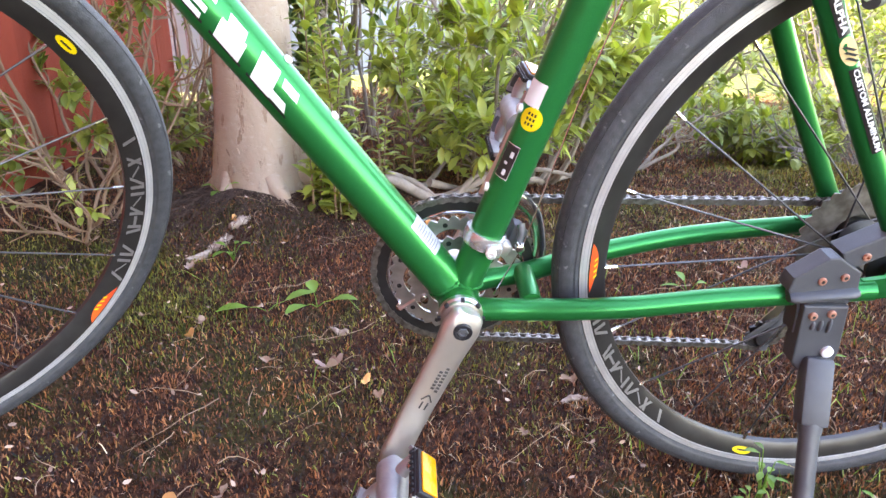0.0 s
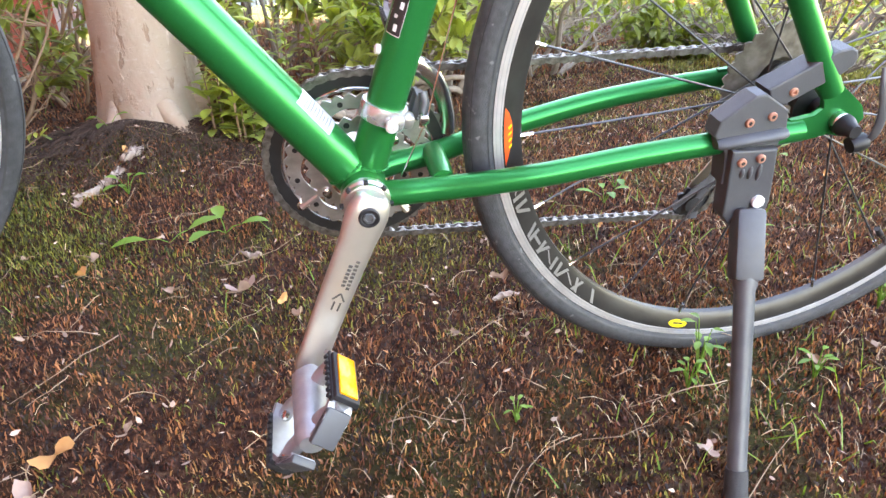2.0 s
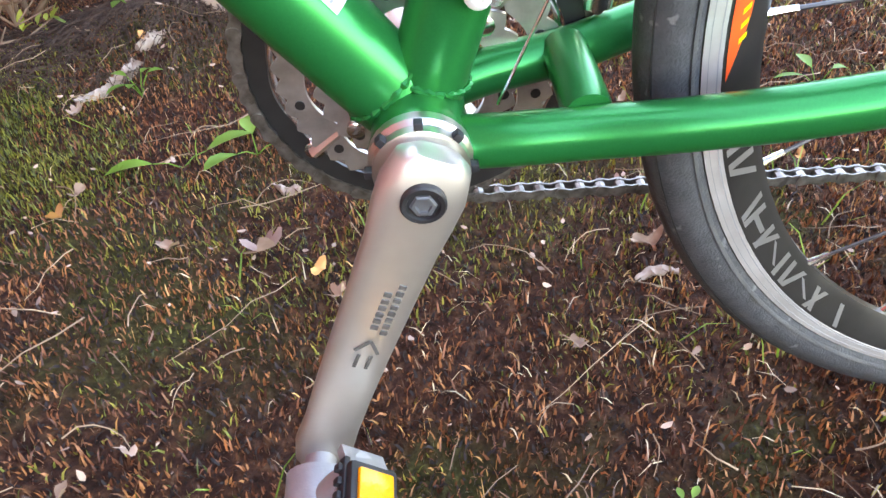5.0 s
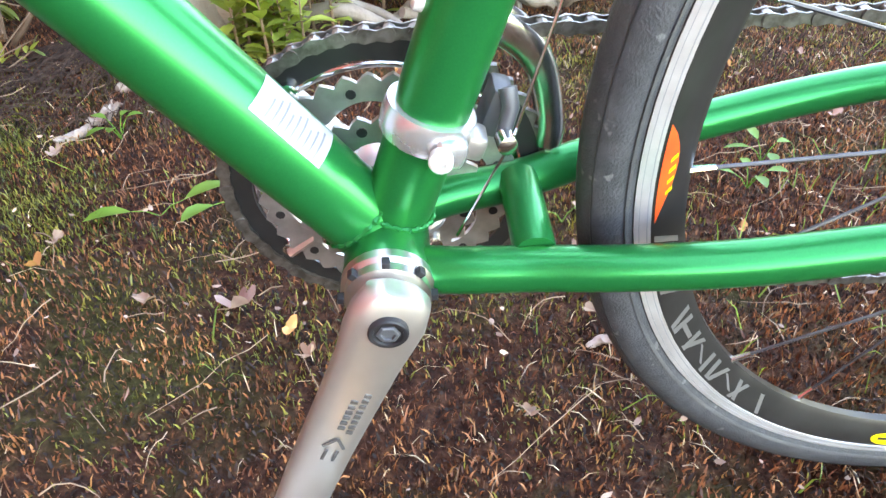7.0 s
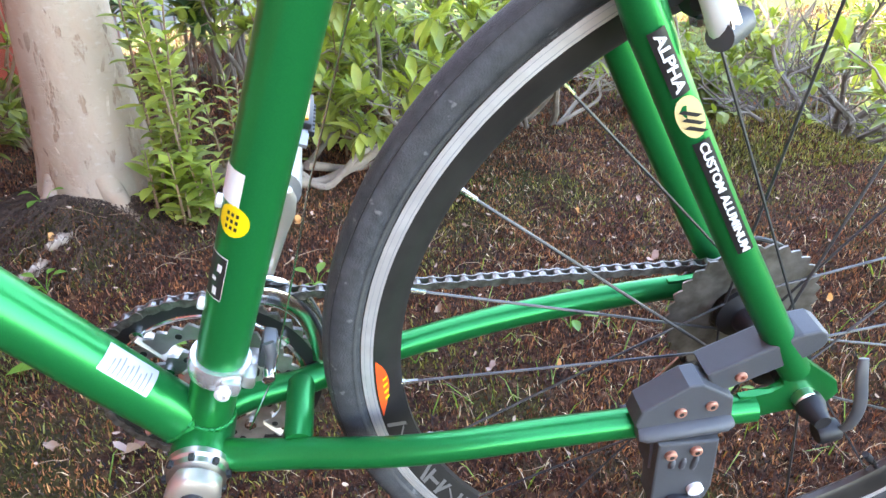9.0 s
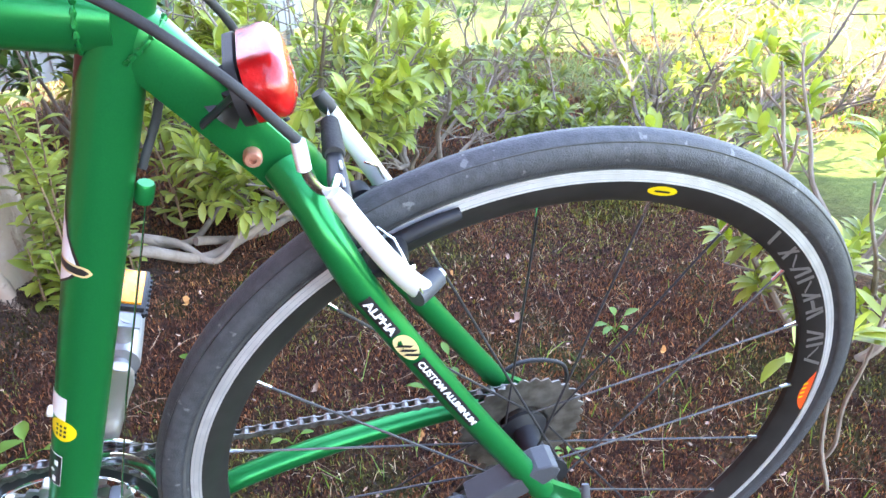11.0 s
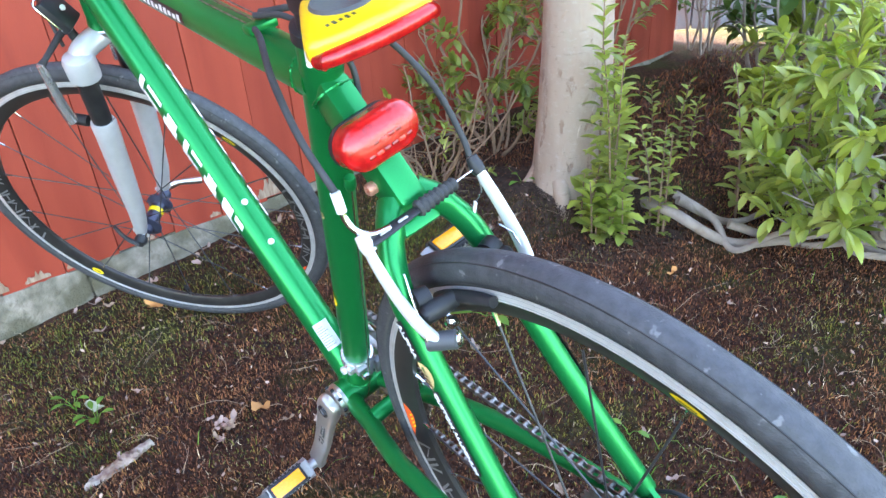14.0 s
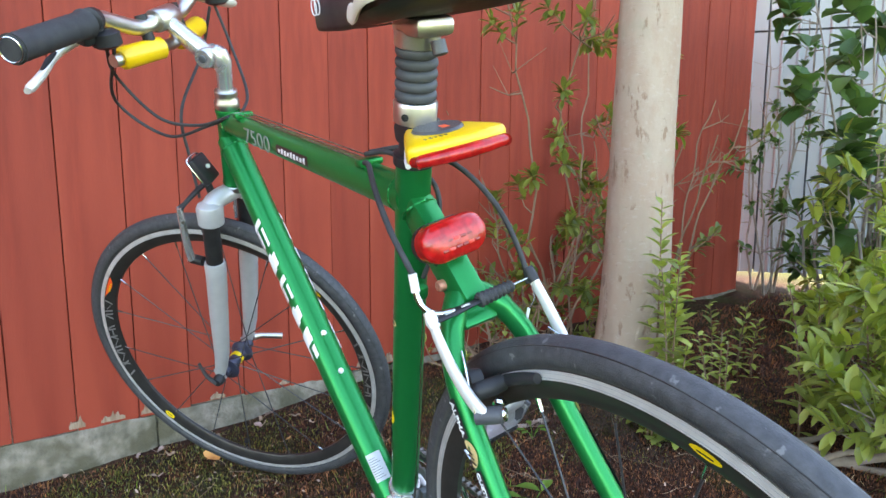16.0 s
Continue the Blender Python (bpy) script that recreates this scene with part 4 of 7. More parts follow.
for k, teeth in enumerate((32, 28, 24, 21, 18, 16, 14, 12, 11)):
    part("cassette_cog", ring_with_teeth(teeth, 0.017 if k > 3 else 0.028 - 0.002 * k, 0.0262 + 0.0037 * k, 0.0018), CASS, bike, "worn grey cassette cog" if k == 0 else "", at_ax, False)
part("cassette_carrier", lathe(B_(), [(0.018, 0.022), (0.020, 0.026), (0.019, 0.060), (0.014, 0.061)], AXLE, (0, 1, 0), 24), CASS, bike)

# chain: upper run, wrap round the ring, lower run to the jockey wheels
R1, R2, YC = 0.0932, 0.0325, 0.0490
PUL_A, PUL_B = Vector((0.440, 0.050, 0.262)), Vector((0.392, 0.050, 0.186))
path = []
for k in range(7):
    path.append(Vector((AXLE.x + R2 * math.sin(radians(60 - 12 * k)), 0.047, AXLE.z + R2 * math.cos(radians(60 - 12 * k)))))
path += [Vector((AXLE.x - 0.01, 0.047, AXLE.z + R2)), Vector((0.02, YC, BB.z + R1))]
for k in range(1, 18):
    a = radians(80 + 10.4 * k)
    path.append(Vector((R1 * math.cos(a), YC, BB.z + R1 * math.sin(a))))
path += [Vector((0.02, YC, BB.z - R1)), Vector((0.360, 0.0495, 0.172)), Vector((0.388, 0.050, 0.166)), Vector((0.412, 0.050, 0.180)), Vector((0.418, 0.050, 0.200)), Vector((0.428, 0.050, 0.240)),
         Vector((0.425, 0.0495, 0.262)), Vector((0.436, 0.049, 0.280)), Vector((0.452, 0.048, 0.290)), Vector((0.474, 0.0475, 0.312)), Vector((0.482, 0.047, 0.345)), Vector((0.478, 0.047, 0.359))]
lens = [0]
for a, b in zip(path, path[1:]):
    lens.append(lens[-1] + (b - a).length)


def along_path(s):
    for i in range(len(path) - 1):
        if s <= lens[i + 1]:
            return path[i].lerp(path[i + 1], (s - lens[i]) / max(1e-9, lens[i + 1] - lens[i]))
    return path[-1]


bm = B_()
n_links = int(lens[-1] / 0.0127)
for k in range(n_links):
    p, q = along_path(k * 0.0127), along_path((k + 1) * 0.0127)
    w = (q - p).normalized()
    u = w.cross(Vector((0, 1, 0))).normalized()
    half = 0.0034 if k % 2 else 0.0023
    for sy in (-1, 1):
        prof = []
        for t, h in ((-0.25, 0.0012), (-0.14, 0.0036), (0.0, 0.0041), (0.16, 0.0037), (0.5, 0.0027), (0.84, 0.0037), (1.0, 0.0041), (1.14, 0.0036), (1.25, 0.0012)):
            prof.append((t, h))
        vs = []
        for yy in (half, half + 0.0011):
            vs.append([bm.verts.new(p + w * (0.0127 * t) + u * h + Vector((0, sy * yy, 0))) for t, h in prof] + [bm.verts.new(p + w * (0.0127 * t) - u * h + Vector((0, sy * yy, 0))) for t, h in prof[::-1]])
        m2 = len(vs[0])
        bm.faces.new(vs[0])
        bm.faces.new(vs[1][::-1])
        for i in range(m2):
            bm.faces.new((vs[0][i], vs[1][i], vs[1][(i + 1) % m2], vs[0][(i + 1) % m2]))
    tube(bm, [p + Vector((0, -0.0046, 0)), p + Vector((0, 0.0046, 0))], 0.0024, 8)
    tube(bm, [p + Vector((0, -0.0021, 0)), p + Vector((0, 0.0021, 0))], 0.0038, 8)
part("chain", bm, STEEL, bike, "greasy steel chain", smooth=False)

# rear derailleur
for p in (PUL_A, PUL_B):
    part("jockey_wheel", ring_with_teeth(11, 0.005, 0, 0.004, r_pitch=0.0205), BLACKPLAST, bike, "black jockey wheel", Matrix.Translation(p), False)
for yy in (0.0435, 0.0565):
    out = []
    for c, a0, a1 in ((PUL_A, -30, 150), (PUL_B, 150, 330)):
        for k in range(7):
            a = radians(a0 + (a1 - a0) * k / 6 - 2)
            out.append((c.x + 0.0135 * math.cos(a), c.z + 0.0135 * math.sin(a)))
    if yy > 0.05:
        part("derailleur_cage", plate(B_(), out, yy - 0.001, yy + 0.001), ALU, bike)
        continue
    way = (PUL_B - PUL_A).normalized()
    flank = Vector((way.z, 0, -way.x))
    low = Vector((0, yy - PUL_A.y, 0))
    cage = part("derailleur_cage", tube(B_(), spline([PUL_A + low + flank * 0.010 - way * 0.012, PUL_A + low + flank * 0.012, PUL_A.lerp(PUL_B, 0.5) + low + flank * 0.009, PUL_B + low - flank * 0.004, PUL_B + low + way * 0.014 - flank * 0.012], 5), [0.0050, 0.0062], 10, flat=0.30, up=(0, 1, 0)), GREYPLAST, bike, "dark open derailleur cage")
    part("cage_arm", tube(B_(), spline([PUL_A.lerp(PUL_B, 0.62) + low + flank * 0.008, PUL_B + low + flank * 0.016, PUL_B + low + way * 0.016 + flank * 0.020], 5), [0.0048, 0.0040], 10, flat=0.30, up=(0, 1, 0)), GREYPLAST, cage)
    for c in (PUL_A, PUL_B):
        part("pulley_cap", lathe(B_(), [(0.0105, 0), (0.0105, 0.0016), (0.0040, 0.0024), (0.0030, 0.0024)], c + low, (0, -1, 0), 18), BLACKPLAST, cage)
part("derailleur_body", tube(B_(), spline([(0.455, 0.070, 0.318), (0.445, 0.074, 0.295), (0.428, 0.070, 0.280), (0.436, 0.060, 0.264)], 4), [0.010, 0.013], 12), ALU, bike, "silver and black rear derailleur")
part("derailleur_cable_loop", tube(B_(), spline([(0.405, 0.070, 0.338), (0.450, 0.082, 0.372), (0.505, 0.084, 0.360), (0.512, 0.082, 0.318), (0.480, 0.078, 0.292), (0.452, 0.074, 0.292)], 8), 0.0024, 8), BLACKPLAST, bike, "loop of black cable housing")

# front derailleur with its clamp on the seat tube
fd = part("front_derailleur", lathe(B_(), [(0.0192, -0.008), (0.0215, -0.0078), (0.0225, -0.004), (0.0225, 0.004), (0.0215, 0.0078), (0.0192, 0.008)], on_seat(0.0765), ST, 32), POLISH, bike, "silver derailleur clamp and cage")
part("clamp_lug", box(B_(), on_seat(0.0750, -0.019, 0.010), (0.015, 0.014, 0.014), Euler((0, 0.28, 0)).to_matrix(), 0.004), POLISH, fd)
part("clamp_bolt", lathe(B_(), [(0.0056, 0), (0.0056, 0.005), (0.0042, 0.006), (0.0026, 0.006), (0.0024, 0.003)], on_seat(0.0735, -0.0245, 0.0060), (-0.15, -1, 0.05), 14), BRAKE_W, fd, "pale steel clamp bolt")
part("clamp_lug", box(B_(), on_seat(0.0765, -0.010, 0.022), (0.010, 0.016, 0.013), Euler((0, 0.28, 0)).to_matrix(), 0.003), RINGGREY, fd)
part("linkage", box(B_(), on_seat(0.084, 0.014, 0.032), (0.011, 0.020, 0.026), Euler((0, 0.28, 0)).to_matrix(), 0.003), LEGGREY, fd)
part("linkage", box(B_(), on_seat(0.066, 0.016, 0.026), (0.014, 0.020, 0.012), Euler((0, 0.28, 0)).to_matrix(), 0.003), RINGGREY, fd)
part("linkage_pin", lathe(B_(), [(0.0040, 0), (0.0040, 0.003), (0.0022, 0.0034)], on_seat(0.066, 0.006, 0.026), (0, -1, 0), 10), INK, fd)
part("linkage_arm", tube(B_(), [on_seat(0.102, 0.000, 0.030), on_seat(0.095, -0.004, 0.034), on_seat(0.082, -0.006, 0.035)], [0.0045, 0.0038], 10), LEGGREY, fd)
part("cable_bolt", lathe(B_(), [(0.0048, 0), (0.0048, 0.008), (0.003, 0.009)], on_seat(0.082, -0.0095, 0.0348), (0.1, -1, 0), 12), CHROME, fd)
for yy, w in ((0.041, 0.0014), (0.056, 0.0014)):
    pts = spline([on_seat(0.105, yy, 0.006), on_seat(0.110, yy, 0.030), on_seat(0.098, yy, 0.055), on_seat(0.070, yy, 0.074), on_seat(0.052, yy, 0.080)], 6)
    part("cage_plate", tube(B_(), pts, [0.009, 0.007], 10, flat=0.22, up=(0, 1, 0)), CHROME, fd)
part("cage_end", tube(B_(), [on_seat(0.052, 0.040, 0.080), on_seat(0.052, 0.057, 0.080)], 0.003, 8), CHROME, fd)
part("shift_cable", tube(B_(), [on_seat(0.415, 0.0, 0.026), on_seat(0.24, -0.002, 0.030), on_seat(0.082, -0.010, 0.039), on_seat(0.02, -0.012, 0.032)], 0.0008, 6), CHROME, bike, "thin bare shift cable")

# quick-release lever and skewer
part("skewer_nut", lathe(B_(), [(0.0085, 0), (0.0105, 0.003), (0.0105, 0.010), (0.0075, 0.017), (0.006, 0.024)], (AXLE.x + 0.002, -0.069, AXLE.z - 0.002), (0, -1, 0), 18), BLACKPLAST, bike)
lev = spline([(0.455, -0.088, 0.327), (0.460, -0.096, 0.338), (0.458, -0.098, 0.362), (0.452, -0.094, 0.386), (0.451, -0.089, 0.400)], 5)
part("quick_release_lever", tube(B_(), lev, [0.0030 + 0.0016 * math.sin(math.pi * min(1, k / (len(lev) - 1) * 0.85 + 0.1)) for k in range(len(lev))], 14, flat=0.45, up=(0, 1, 0)), LEGGREY, bike, "dark quick-release lever")
part("lever_cam", lathe(B_(), [(0.0075, -0.008), (0.0085, -0.005), (0.0085, 0.005), (0.0075, 0.008)], (0.452, -0.090, 0.328), (1, 0, 0.3), 16), BLACKPLAST, bike)

# ---- kickstand on the left stays ----
kick = part("kickstand", plate(B_(), [(0.310, 0.338), (0.312, 0.352), (0.340, 0.375), (0.350, 0.376), (0.376, 0.360), (0.381, 0.338), (0.374, 0.326), (0.372, 0.292), (0.360, 0.285), (0.330, 0.288), (0.326, 0.322)], -0.093, -0.072, 0.0016),
            GREYPLAST, bike, "charcoal plastic kickstand clamped to the stays", Matrix.Translation((-0.0005, 0.0105, 0.0015)), smooth=False)
part("hinge_block", plate(B_(), [(0.327, 0.326), (0.372, 0.326), (0.381, 0.272), (0.380, 0.258), (0.370, 0.248), (0.345, 0.246), (0.336, 0.256)], -0.101, -0.080, 0.0018), GREYPLAST, kick, smooth=False)
part("clamp_bulge", tube(B_(), [(0.3135, -0.0895, 0.3300), (0.3185, -0.0900, 0.3305), (0.3750, -0.0905, 0.3375), (0.3795, -0.0900, 0.3382)], [0.009, 0.0112, 0.0112, 0.009], 16, flat=0.55, up=(0, 0, 1)), GREYPLAST, kick)
for x, q in ((0.342, 0.005), (0.350, 0.0065), (0.359, 0.0085)):
    part("rib", tube(B_(), [Vector((x, -0.1010, 0.303 + q * t)) for t in (-1, -0.8, -0.3, 0.3, 0.8, 1)], [0.0006, 0.0018, 0.0026, 0.0026, 0.0018, 0.0006], 10), GREYPLAST, kick)
for x, z in ((0.340, 0.350), (0.361, 0.355), (0.338, 0.315), (0.356, 0.318)):
    part("bolt", lathe(B_(), [(0.0042, -0.002), (0.0042, 0.0012), (0.0034, 0.002), (0.0018, 0.002), (0.0016, 0)], (x, -0.0935 if z > 0.33 else -0.1025, z), (0, -1, 0), 12), COPPER, kick, "rusty bolt head")
    # black disc painted in for the shade inside the bolt's socket
    part("bolt_socket", lathe(B_(), [(0.0019, 0.0008), (0.0019, 0.0022), (0.0004, 0.0023)], (x, -0.0935 if z > 0.33 else -0.1025, z), (0, -1, 0), 6), INK, kick, smooth=False)
part("hinge_cap", lathe(B_(), [(0.0062, -0.002), (0.0062, 0.002), (0.004, 0.0032)], (0.367, -0.1025, 0.272), (0, -1, 0), 16), WHITE, kick, "white hinge pin cap")
arm_out = [(0.355, 0.377), (0.3646, 0.360), (0.3766, 0.3625), (0.424, 0.3885), (0.432, 0.396), (0.4335, 0.403), (0.431, 0.409), (0.425, 0.412), (0.413, 0.410)]
part("stay_clamp", plate(B_(), arm_out, -0.086, -0.062, 0.0018), GREYPLAST, kick, smooth=False)
part("bolt", lathe(B_(), [(0.0042, -0.002), (0.0042, 0.0012), (0.0034, 0.002), (0.0018, 0.002), (0.0016, 0)], (0.380, -0.0862, 0.374), (0, -1, 0), 12), COPPER, kick)
KTOP, KFOOT = Vector((0.361, -0.102, 0.260)), Vector((0.332, -0.252, 0.020))
kd = (KFOOT - KTOP).normalized()
km = kd.to_track_quat("-Z", "Y").to_matrix()
part("sleeve", box(B_(), KTOP + kd * 0.031, (0.029, 0.024, 0.070), km, 0.005), GREYPLAST, kick)
panel = [(-0.0105, 0.030), (0.0105, 0.030), (0.0105, -0.024), (0.0090, -0.028), (0.0060, -0.031), (-0.0060, -0.031), (-0.0090, -0.028), (-0.0105, -0.024)]
part("sleeve_panel", plate(B_(), panel, -0.0148, -0.0100, 0.0012), GREYPLAST, kick, "", Matrix.Translation(KTOP + kd * 0.031) @ km.to_4x4(), smooth=False)
for k in range(4):
    part("rib", box(B_(), KTOP + kd * (0.004 + 0.0036 * k) + km @ Vector((0, -0.0150, 0)), (0.0200, 0.0016, 0.0016), km, 0.0005), GREYPLAST, kick)
part("leg", tube(B_(), [KTOP + kd * 0.055, KTOP + kd * 0.070, KTOP + kd * 0.0755, KFOOT - kd * 0.03], [0.0115, 0.0115, 0.0098, 0.0092], 20), LEGGREY, kick, "dark grey tubular leg")
part("foot", tube(B_(), [KFOOT - kd * 0.035, KFOOT - kd * 0.01, KFOOT], [0.0105, 0.0115, 0.0125], 16), RUBBER, kick, "black rubber foot")

# ---- rear brake ----
for side in (-1, 1):
    if side < 0:
        pts = [(0.259, -0.0625, 0.683), (0.268, -0.0635, 0.668), (0.284, -0.0625, 0.642), (0.299, -0.0590, 0.620), (0.311, -0.0535, 0.604)]
    else:
        pts = [(0.262, 0.056, 0.692), (0.268, 0.058, 0.680), (0.285, 0.060, 0.652), (0.303, 0.0595, 0.622), (0.318, 0.053, 0.595)]
    arm = part("brake_arm", tube(B_(), spline(pts, 5), [0.0060, 0.0086], 14, flat=0.62, up=(0, 1, 0)), BRAKE_W, bike, "white-silver brake arm")
    tip, piv = Vector(pts[0]), Vector(pts[-1])
    part("arm_tip", tube(B_(), [tip + Vector((0.004, 0, -0.005)), tip, tip + Vector((-0.005, 0, 0.008))], [0.0055, 0.0065, 0.005], 12), BLACKPLAST if side > 0 else BRAKE_W, arm)
    part("pivot_cap", lathe(B_(), [(0.0074, -0.008), (0.0080, 0.004), (0.0080, 0.016), (0.0060, 0.018)], piv, (0.70, -side * 0.62, 0.10), 18), GREYPLAST, arm, "grey plastic pivot cap")
    part("pivot_bolt", lathe(B_(), [(0.0064, 0.017), (0.0064, 0.0195), (0.0045, 0.0205), (0.003, 0.020), (0.0028, 0.018)], piv, (0.70, -side * 0.62, 0.10), 14), CHROME, arm)
    pc = AXLE + Vector((-0.3115 * math.sin(radians(28)), side * 0.018, 0.3115 * math.cos(radians(28))))
    tang = Vector((math.cos(radians(28)), 0, math.sin(radians(28))))
    pm = tang.to_track_quat("X", "Z").to_matrix()
    padpts = [AXLE + Vector((-0.3115 * math.sin(radians(d)), side * 0.0175, 0.3115 * math.cos(radians(d)))) for d in (18, 21, 24, 27, 30, 33)]
    part("brake_pad", tube(B_(), padpts, [0.0048, 0.0058, 0.0060, 0.0060, 0.0058, 0.0046], 10), BLACKPLAST, arm, "black brake pad on the rim")
    part("pad_holder", tube(B_(), [pc + Vector((0.004, side * 0.002, 0.002)), pc + Vector((0.002, side * 0.014, 0.001)), pc + Vector((-0.001, side * 0.030, 0.001)), pc + Vector((-0.001, side * 0.034, 0.001))], [0.008, 0.0088, 0.0086, 0.005], 14), BLACKPLAST, arm)
    part("pad_bolt", lathe(B_(), [(0.0098, -0.010), (0.0104, -0.002), (0.0098, 0.003), (0.0060, 0.004), (0.0050, 0.001)], (0.281, side * 0.044, 0.624), (-0.2, side, 0.1), 18), BLACKPLAST, arm, "black pad washer and bolt")
    part("pad_nut", lathe(B_(), [(0.0062, 0), (0.0062, 0.005), (0.0035, 0.007)], pc + Vector((0.010, side * 0.012, -0.012)), (0.6, side, 0), 6), CHROME, arm)
    part("return_spring", tube(B_(), [piv + Vector((-0.002, side * 0.008, 0.004)), piv + Vector((-0.020, side * 0.001, 0.045)), piv + Vector((-0.030, -side * 0.004, 0.052))], 0.0009, 6), CHROME, arm)
LT, RT = Vector((0.259, -0.056, 0.683)), Vector((0.263, 0.052, 0.692))
bl = part("cable_bracket", tube(B_(), [LT + Vector((0, -0.008, 0)), LT.lerp(RT, 0.16), LT.lerp(RT, 0.42)], [0.0066, 0.0066, 0.0050], 12, flat=0.40), BLACKPLAST, bike, "slotted black cable bracket")
for k in range(2):
    part("bracket_slot", box(B_(), LT.lerp(RT, 0.10 + 0.17 * k) + Vector((0.0028, 0, 0.0030)), (0.0022, 0.010, 0.002), None, 0.0008), LABELGREY, bl)
q0, q1 = LT.lerp(RT, 0.42), LT.lerp(RT, 0.80)
part("rubber_boot", tube(B_(), [q0.lerp(q1, k / 16) for k in range(17)], [0.0068 - 0.0015 * k / 16 + (0.0010 if k % 2 else -0.0006) for k in range(17)], 14), RUBBER, bike, "ribbed black rubber boot")
part("brake_cable", tube(B_(), [q1, RT], 0.0009, 6), CHROME, bike)
part("cable_end", tube(B_(), spline([RT, RT + Vector((0.004, 0.001, -0.02)), RT + Vector((-0.002, -0.004, -0.036))], 4), 0.0008, 6), CHROME, bike)
part("cable_crimp", tube(B_(), [RT + Vector((-0.001, -0.003, -0.032)), RT + Vector((-0.004, -0.006, -0.048))], 0.0016, 8), WHITE, bike, "white cable end cap")
nood = spline([(0.2385, -0.0638, 0.7150), (0.2415, -0.0642, 0.7030), (0.2475, -0.0620, 0.6930), (0.2550, -0.0540, 0.6868), (0.2600, -0.0380, 0.6860)], 6)
part("brake_noodle", tube(B_(), nood, 0.0030, 10), CHROME, bike, "bright curved brake noodle")
part("noodle_ferrule", tube(B_(), [(0.2372, -0.0636, 0.7250), (0.2395, -0.0640, 0.7080)], 0.0042, 12), WHITE, bike)
part("cable_housing", tube(B_(), spline([(0.066, -0.007, 0.803), (0.105, -0.022, 0.806), (0.158, -0.047, 0.792), (0.205, -0.062, 0.760), (0.2372, -0.0636, 0.7250)], 6), 0.0030, 10), RUBBER, bike, "black brake cable housing")
part("cable_housing", tube(B_(), spline([(0.060, 0.006, 0.812), (0.110, 0.026, 0.816), (0.160, 0.052, 0.796), (0.200, 0.070, 0.752), (0.222, 0.078, 0.700), (0.235, 0.074, 0.672)], 6), 0.0030, 10), RUBBER, bike, "black gear cable housing")
part("cable_housing", tube(B_(), spline([(0.060, 0.0, 0.811), (0.105, 0.010, 0.812), (0.158, 0.024, 0.780), (0.162, 0.016, 0.725), (0.145, 0.002, 0.680)], 6), 0.0028, 10), RUBBER, bike)
part("cable_stop", lathe(B_(), [(0.0052, 0), (0.0060, 0.003), (0.0060, 0.012), (0.0050, 0.014)], on_seat(0.410, 0, 0.0245), ST, 14), GREEN, bike)
for s in (0.078, 0.480):
    p = TT_A + (TT_B - TT_A).normalized() * s + Vector((0, 0, 0.0215))
    part("cable_guide", box(B_(), p, (0.016, 0.030, 0.009), Euler((0, 0.09, 0)).to_matrix(), 0.003), GREEN, bike)
for yy in (-0.008, 0.0, 0.008):
    part("bare_cable", tube(B_(), [TT_A + (TT_B - TT_A).normalized() * 0.08 + Vector((0, yy, 0.0240)), TT_A + (TT_B - TT_A).normalized() * 0.48 + Vector((0, yy, 0.0240))], 0.0008, 6), STEEL, bike)

# ---- red tail lamp on the upper stay ----
LC = Vector((0.224, -0.007, 0.742))
lamp_turn = Euler((radians(4), radians(-14), 0)).to_matrix()


def capsule(bm, centre, turn, length, rad, depth0, depth1, rings=5, seg=14):
    """A rounded lozenge: long along y, domed along x."""
    layers = []
    for i in range(rings + 1):
        t = i / rings
        if t < 0.4:
            x, k = depth0 + (depth1 - depth0) * 0.55 * t / 0.4, 0.96 + 0.04 * t / 0.4
        else:
            f = (t - 0.4) / 0.6 * math.pi / 2
            x, k = depth0 + (depth1 - depth0) * (0.55 + 0.45 * math.sin(f)), 0.18 + 0.82 * math.cos(f)
        ring = []
        for sgn in (-1, 1):
            for j in range(seg):
                a = math.pi * (j / (seg - 1) - 0.5)
                ring.append(bm.verts.new(Vector(centre) + turn @ Vector((x, sgn * (length / 2 - rad) * (0.75 + 0.25 * k) + sgn * rad * k * math.cos(a), sgn * rad * k * math.sin(a)))))
        layers.append(ring)
    n = len(layers[0])
    for a, b in zip(layers, layers[1:]):
        for j in range(n):
            bm.faces.new((a[j], a[(j + 1) % n], b[(j + 1) % n], b[j]))
    bm.faces.new(layers[0][::-1])
    bm.faces.new(layers[-1])
    return bm


lamp = part("tail_lamp", capsule(B_(), LC, lamp_turn, 0.076, 0.0200, -0.010, 0.015, 12, 18), REDLENS, bike, "glossy red plastic tail lamp")
part("lamp_base", capsule(B_(), LC, lamp_turn, 0.074, 0.0200, -0.018, -0.009, 2, 14), BLACKPLAST, lamp)
DEEPRED = mat("bright_red_facet", (0.80, 0.045, 0.015), 0.3, alt=(0.55, 0.012, 0.008), scale=150, mix=0.9, bump=0.4, bump_scale=350, coat=0.4)
DARKRED = mat("dark_red_facet", (0.20, 0.004, 0.004), 0.25, alt=(0.34, 0.006, 0.005), scale=200, coat=0.4)
for row in (-1, 1):
    for k in range(6):
        spot = Vector((0.0144 - 0.00040 * abs(k - 2.5), -0.0190 + 0.0076 * k, -0.0040 + 0.0042 * row))
        part("lens_facet", box(B_(), LC + lamp_turn @ spot, (0.0026, 0.0064, 0.0034), lamp_turn, 0.0008), DARKRED if (k + row) % 3 else DEEPRED, lamp, "bright red inner facet")
bm = B_()
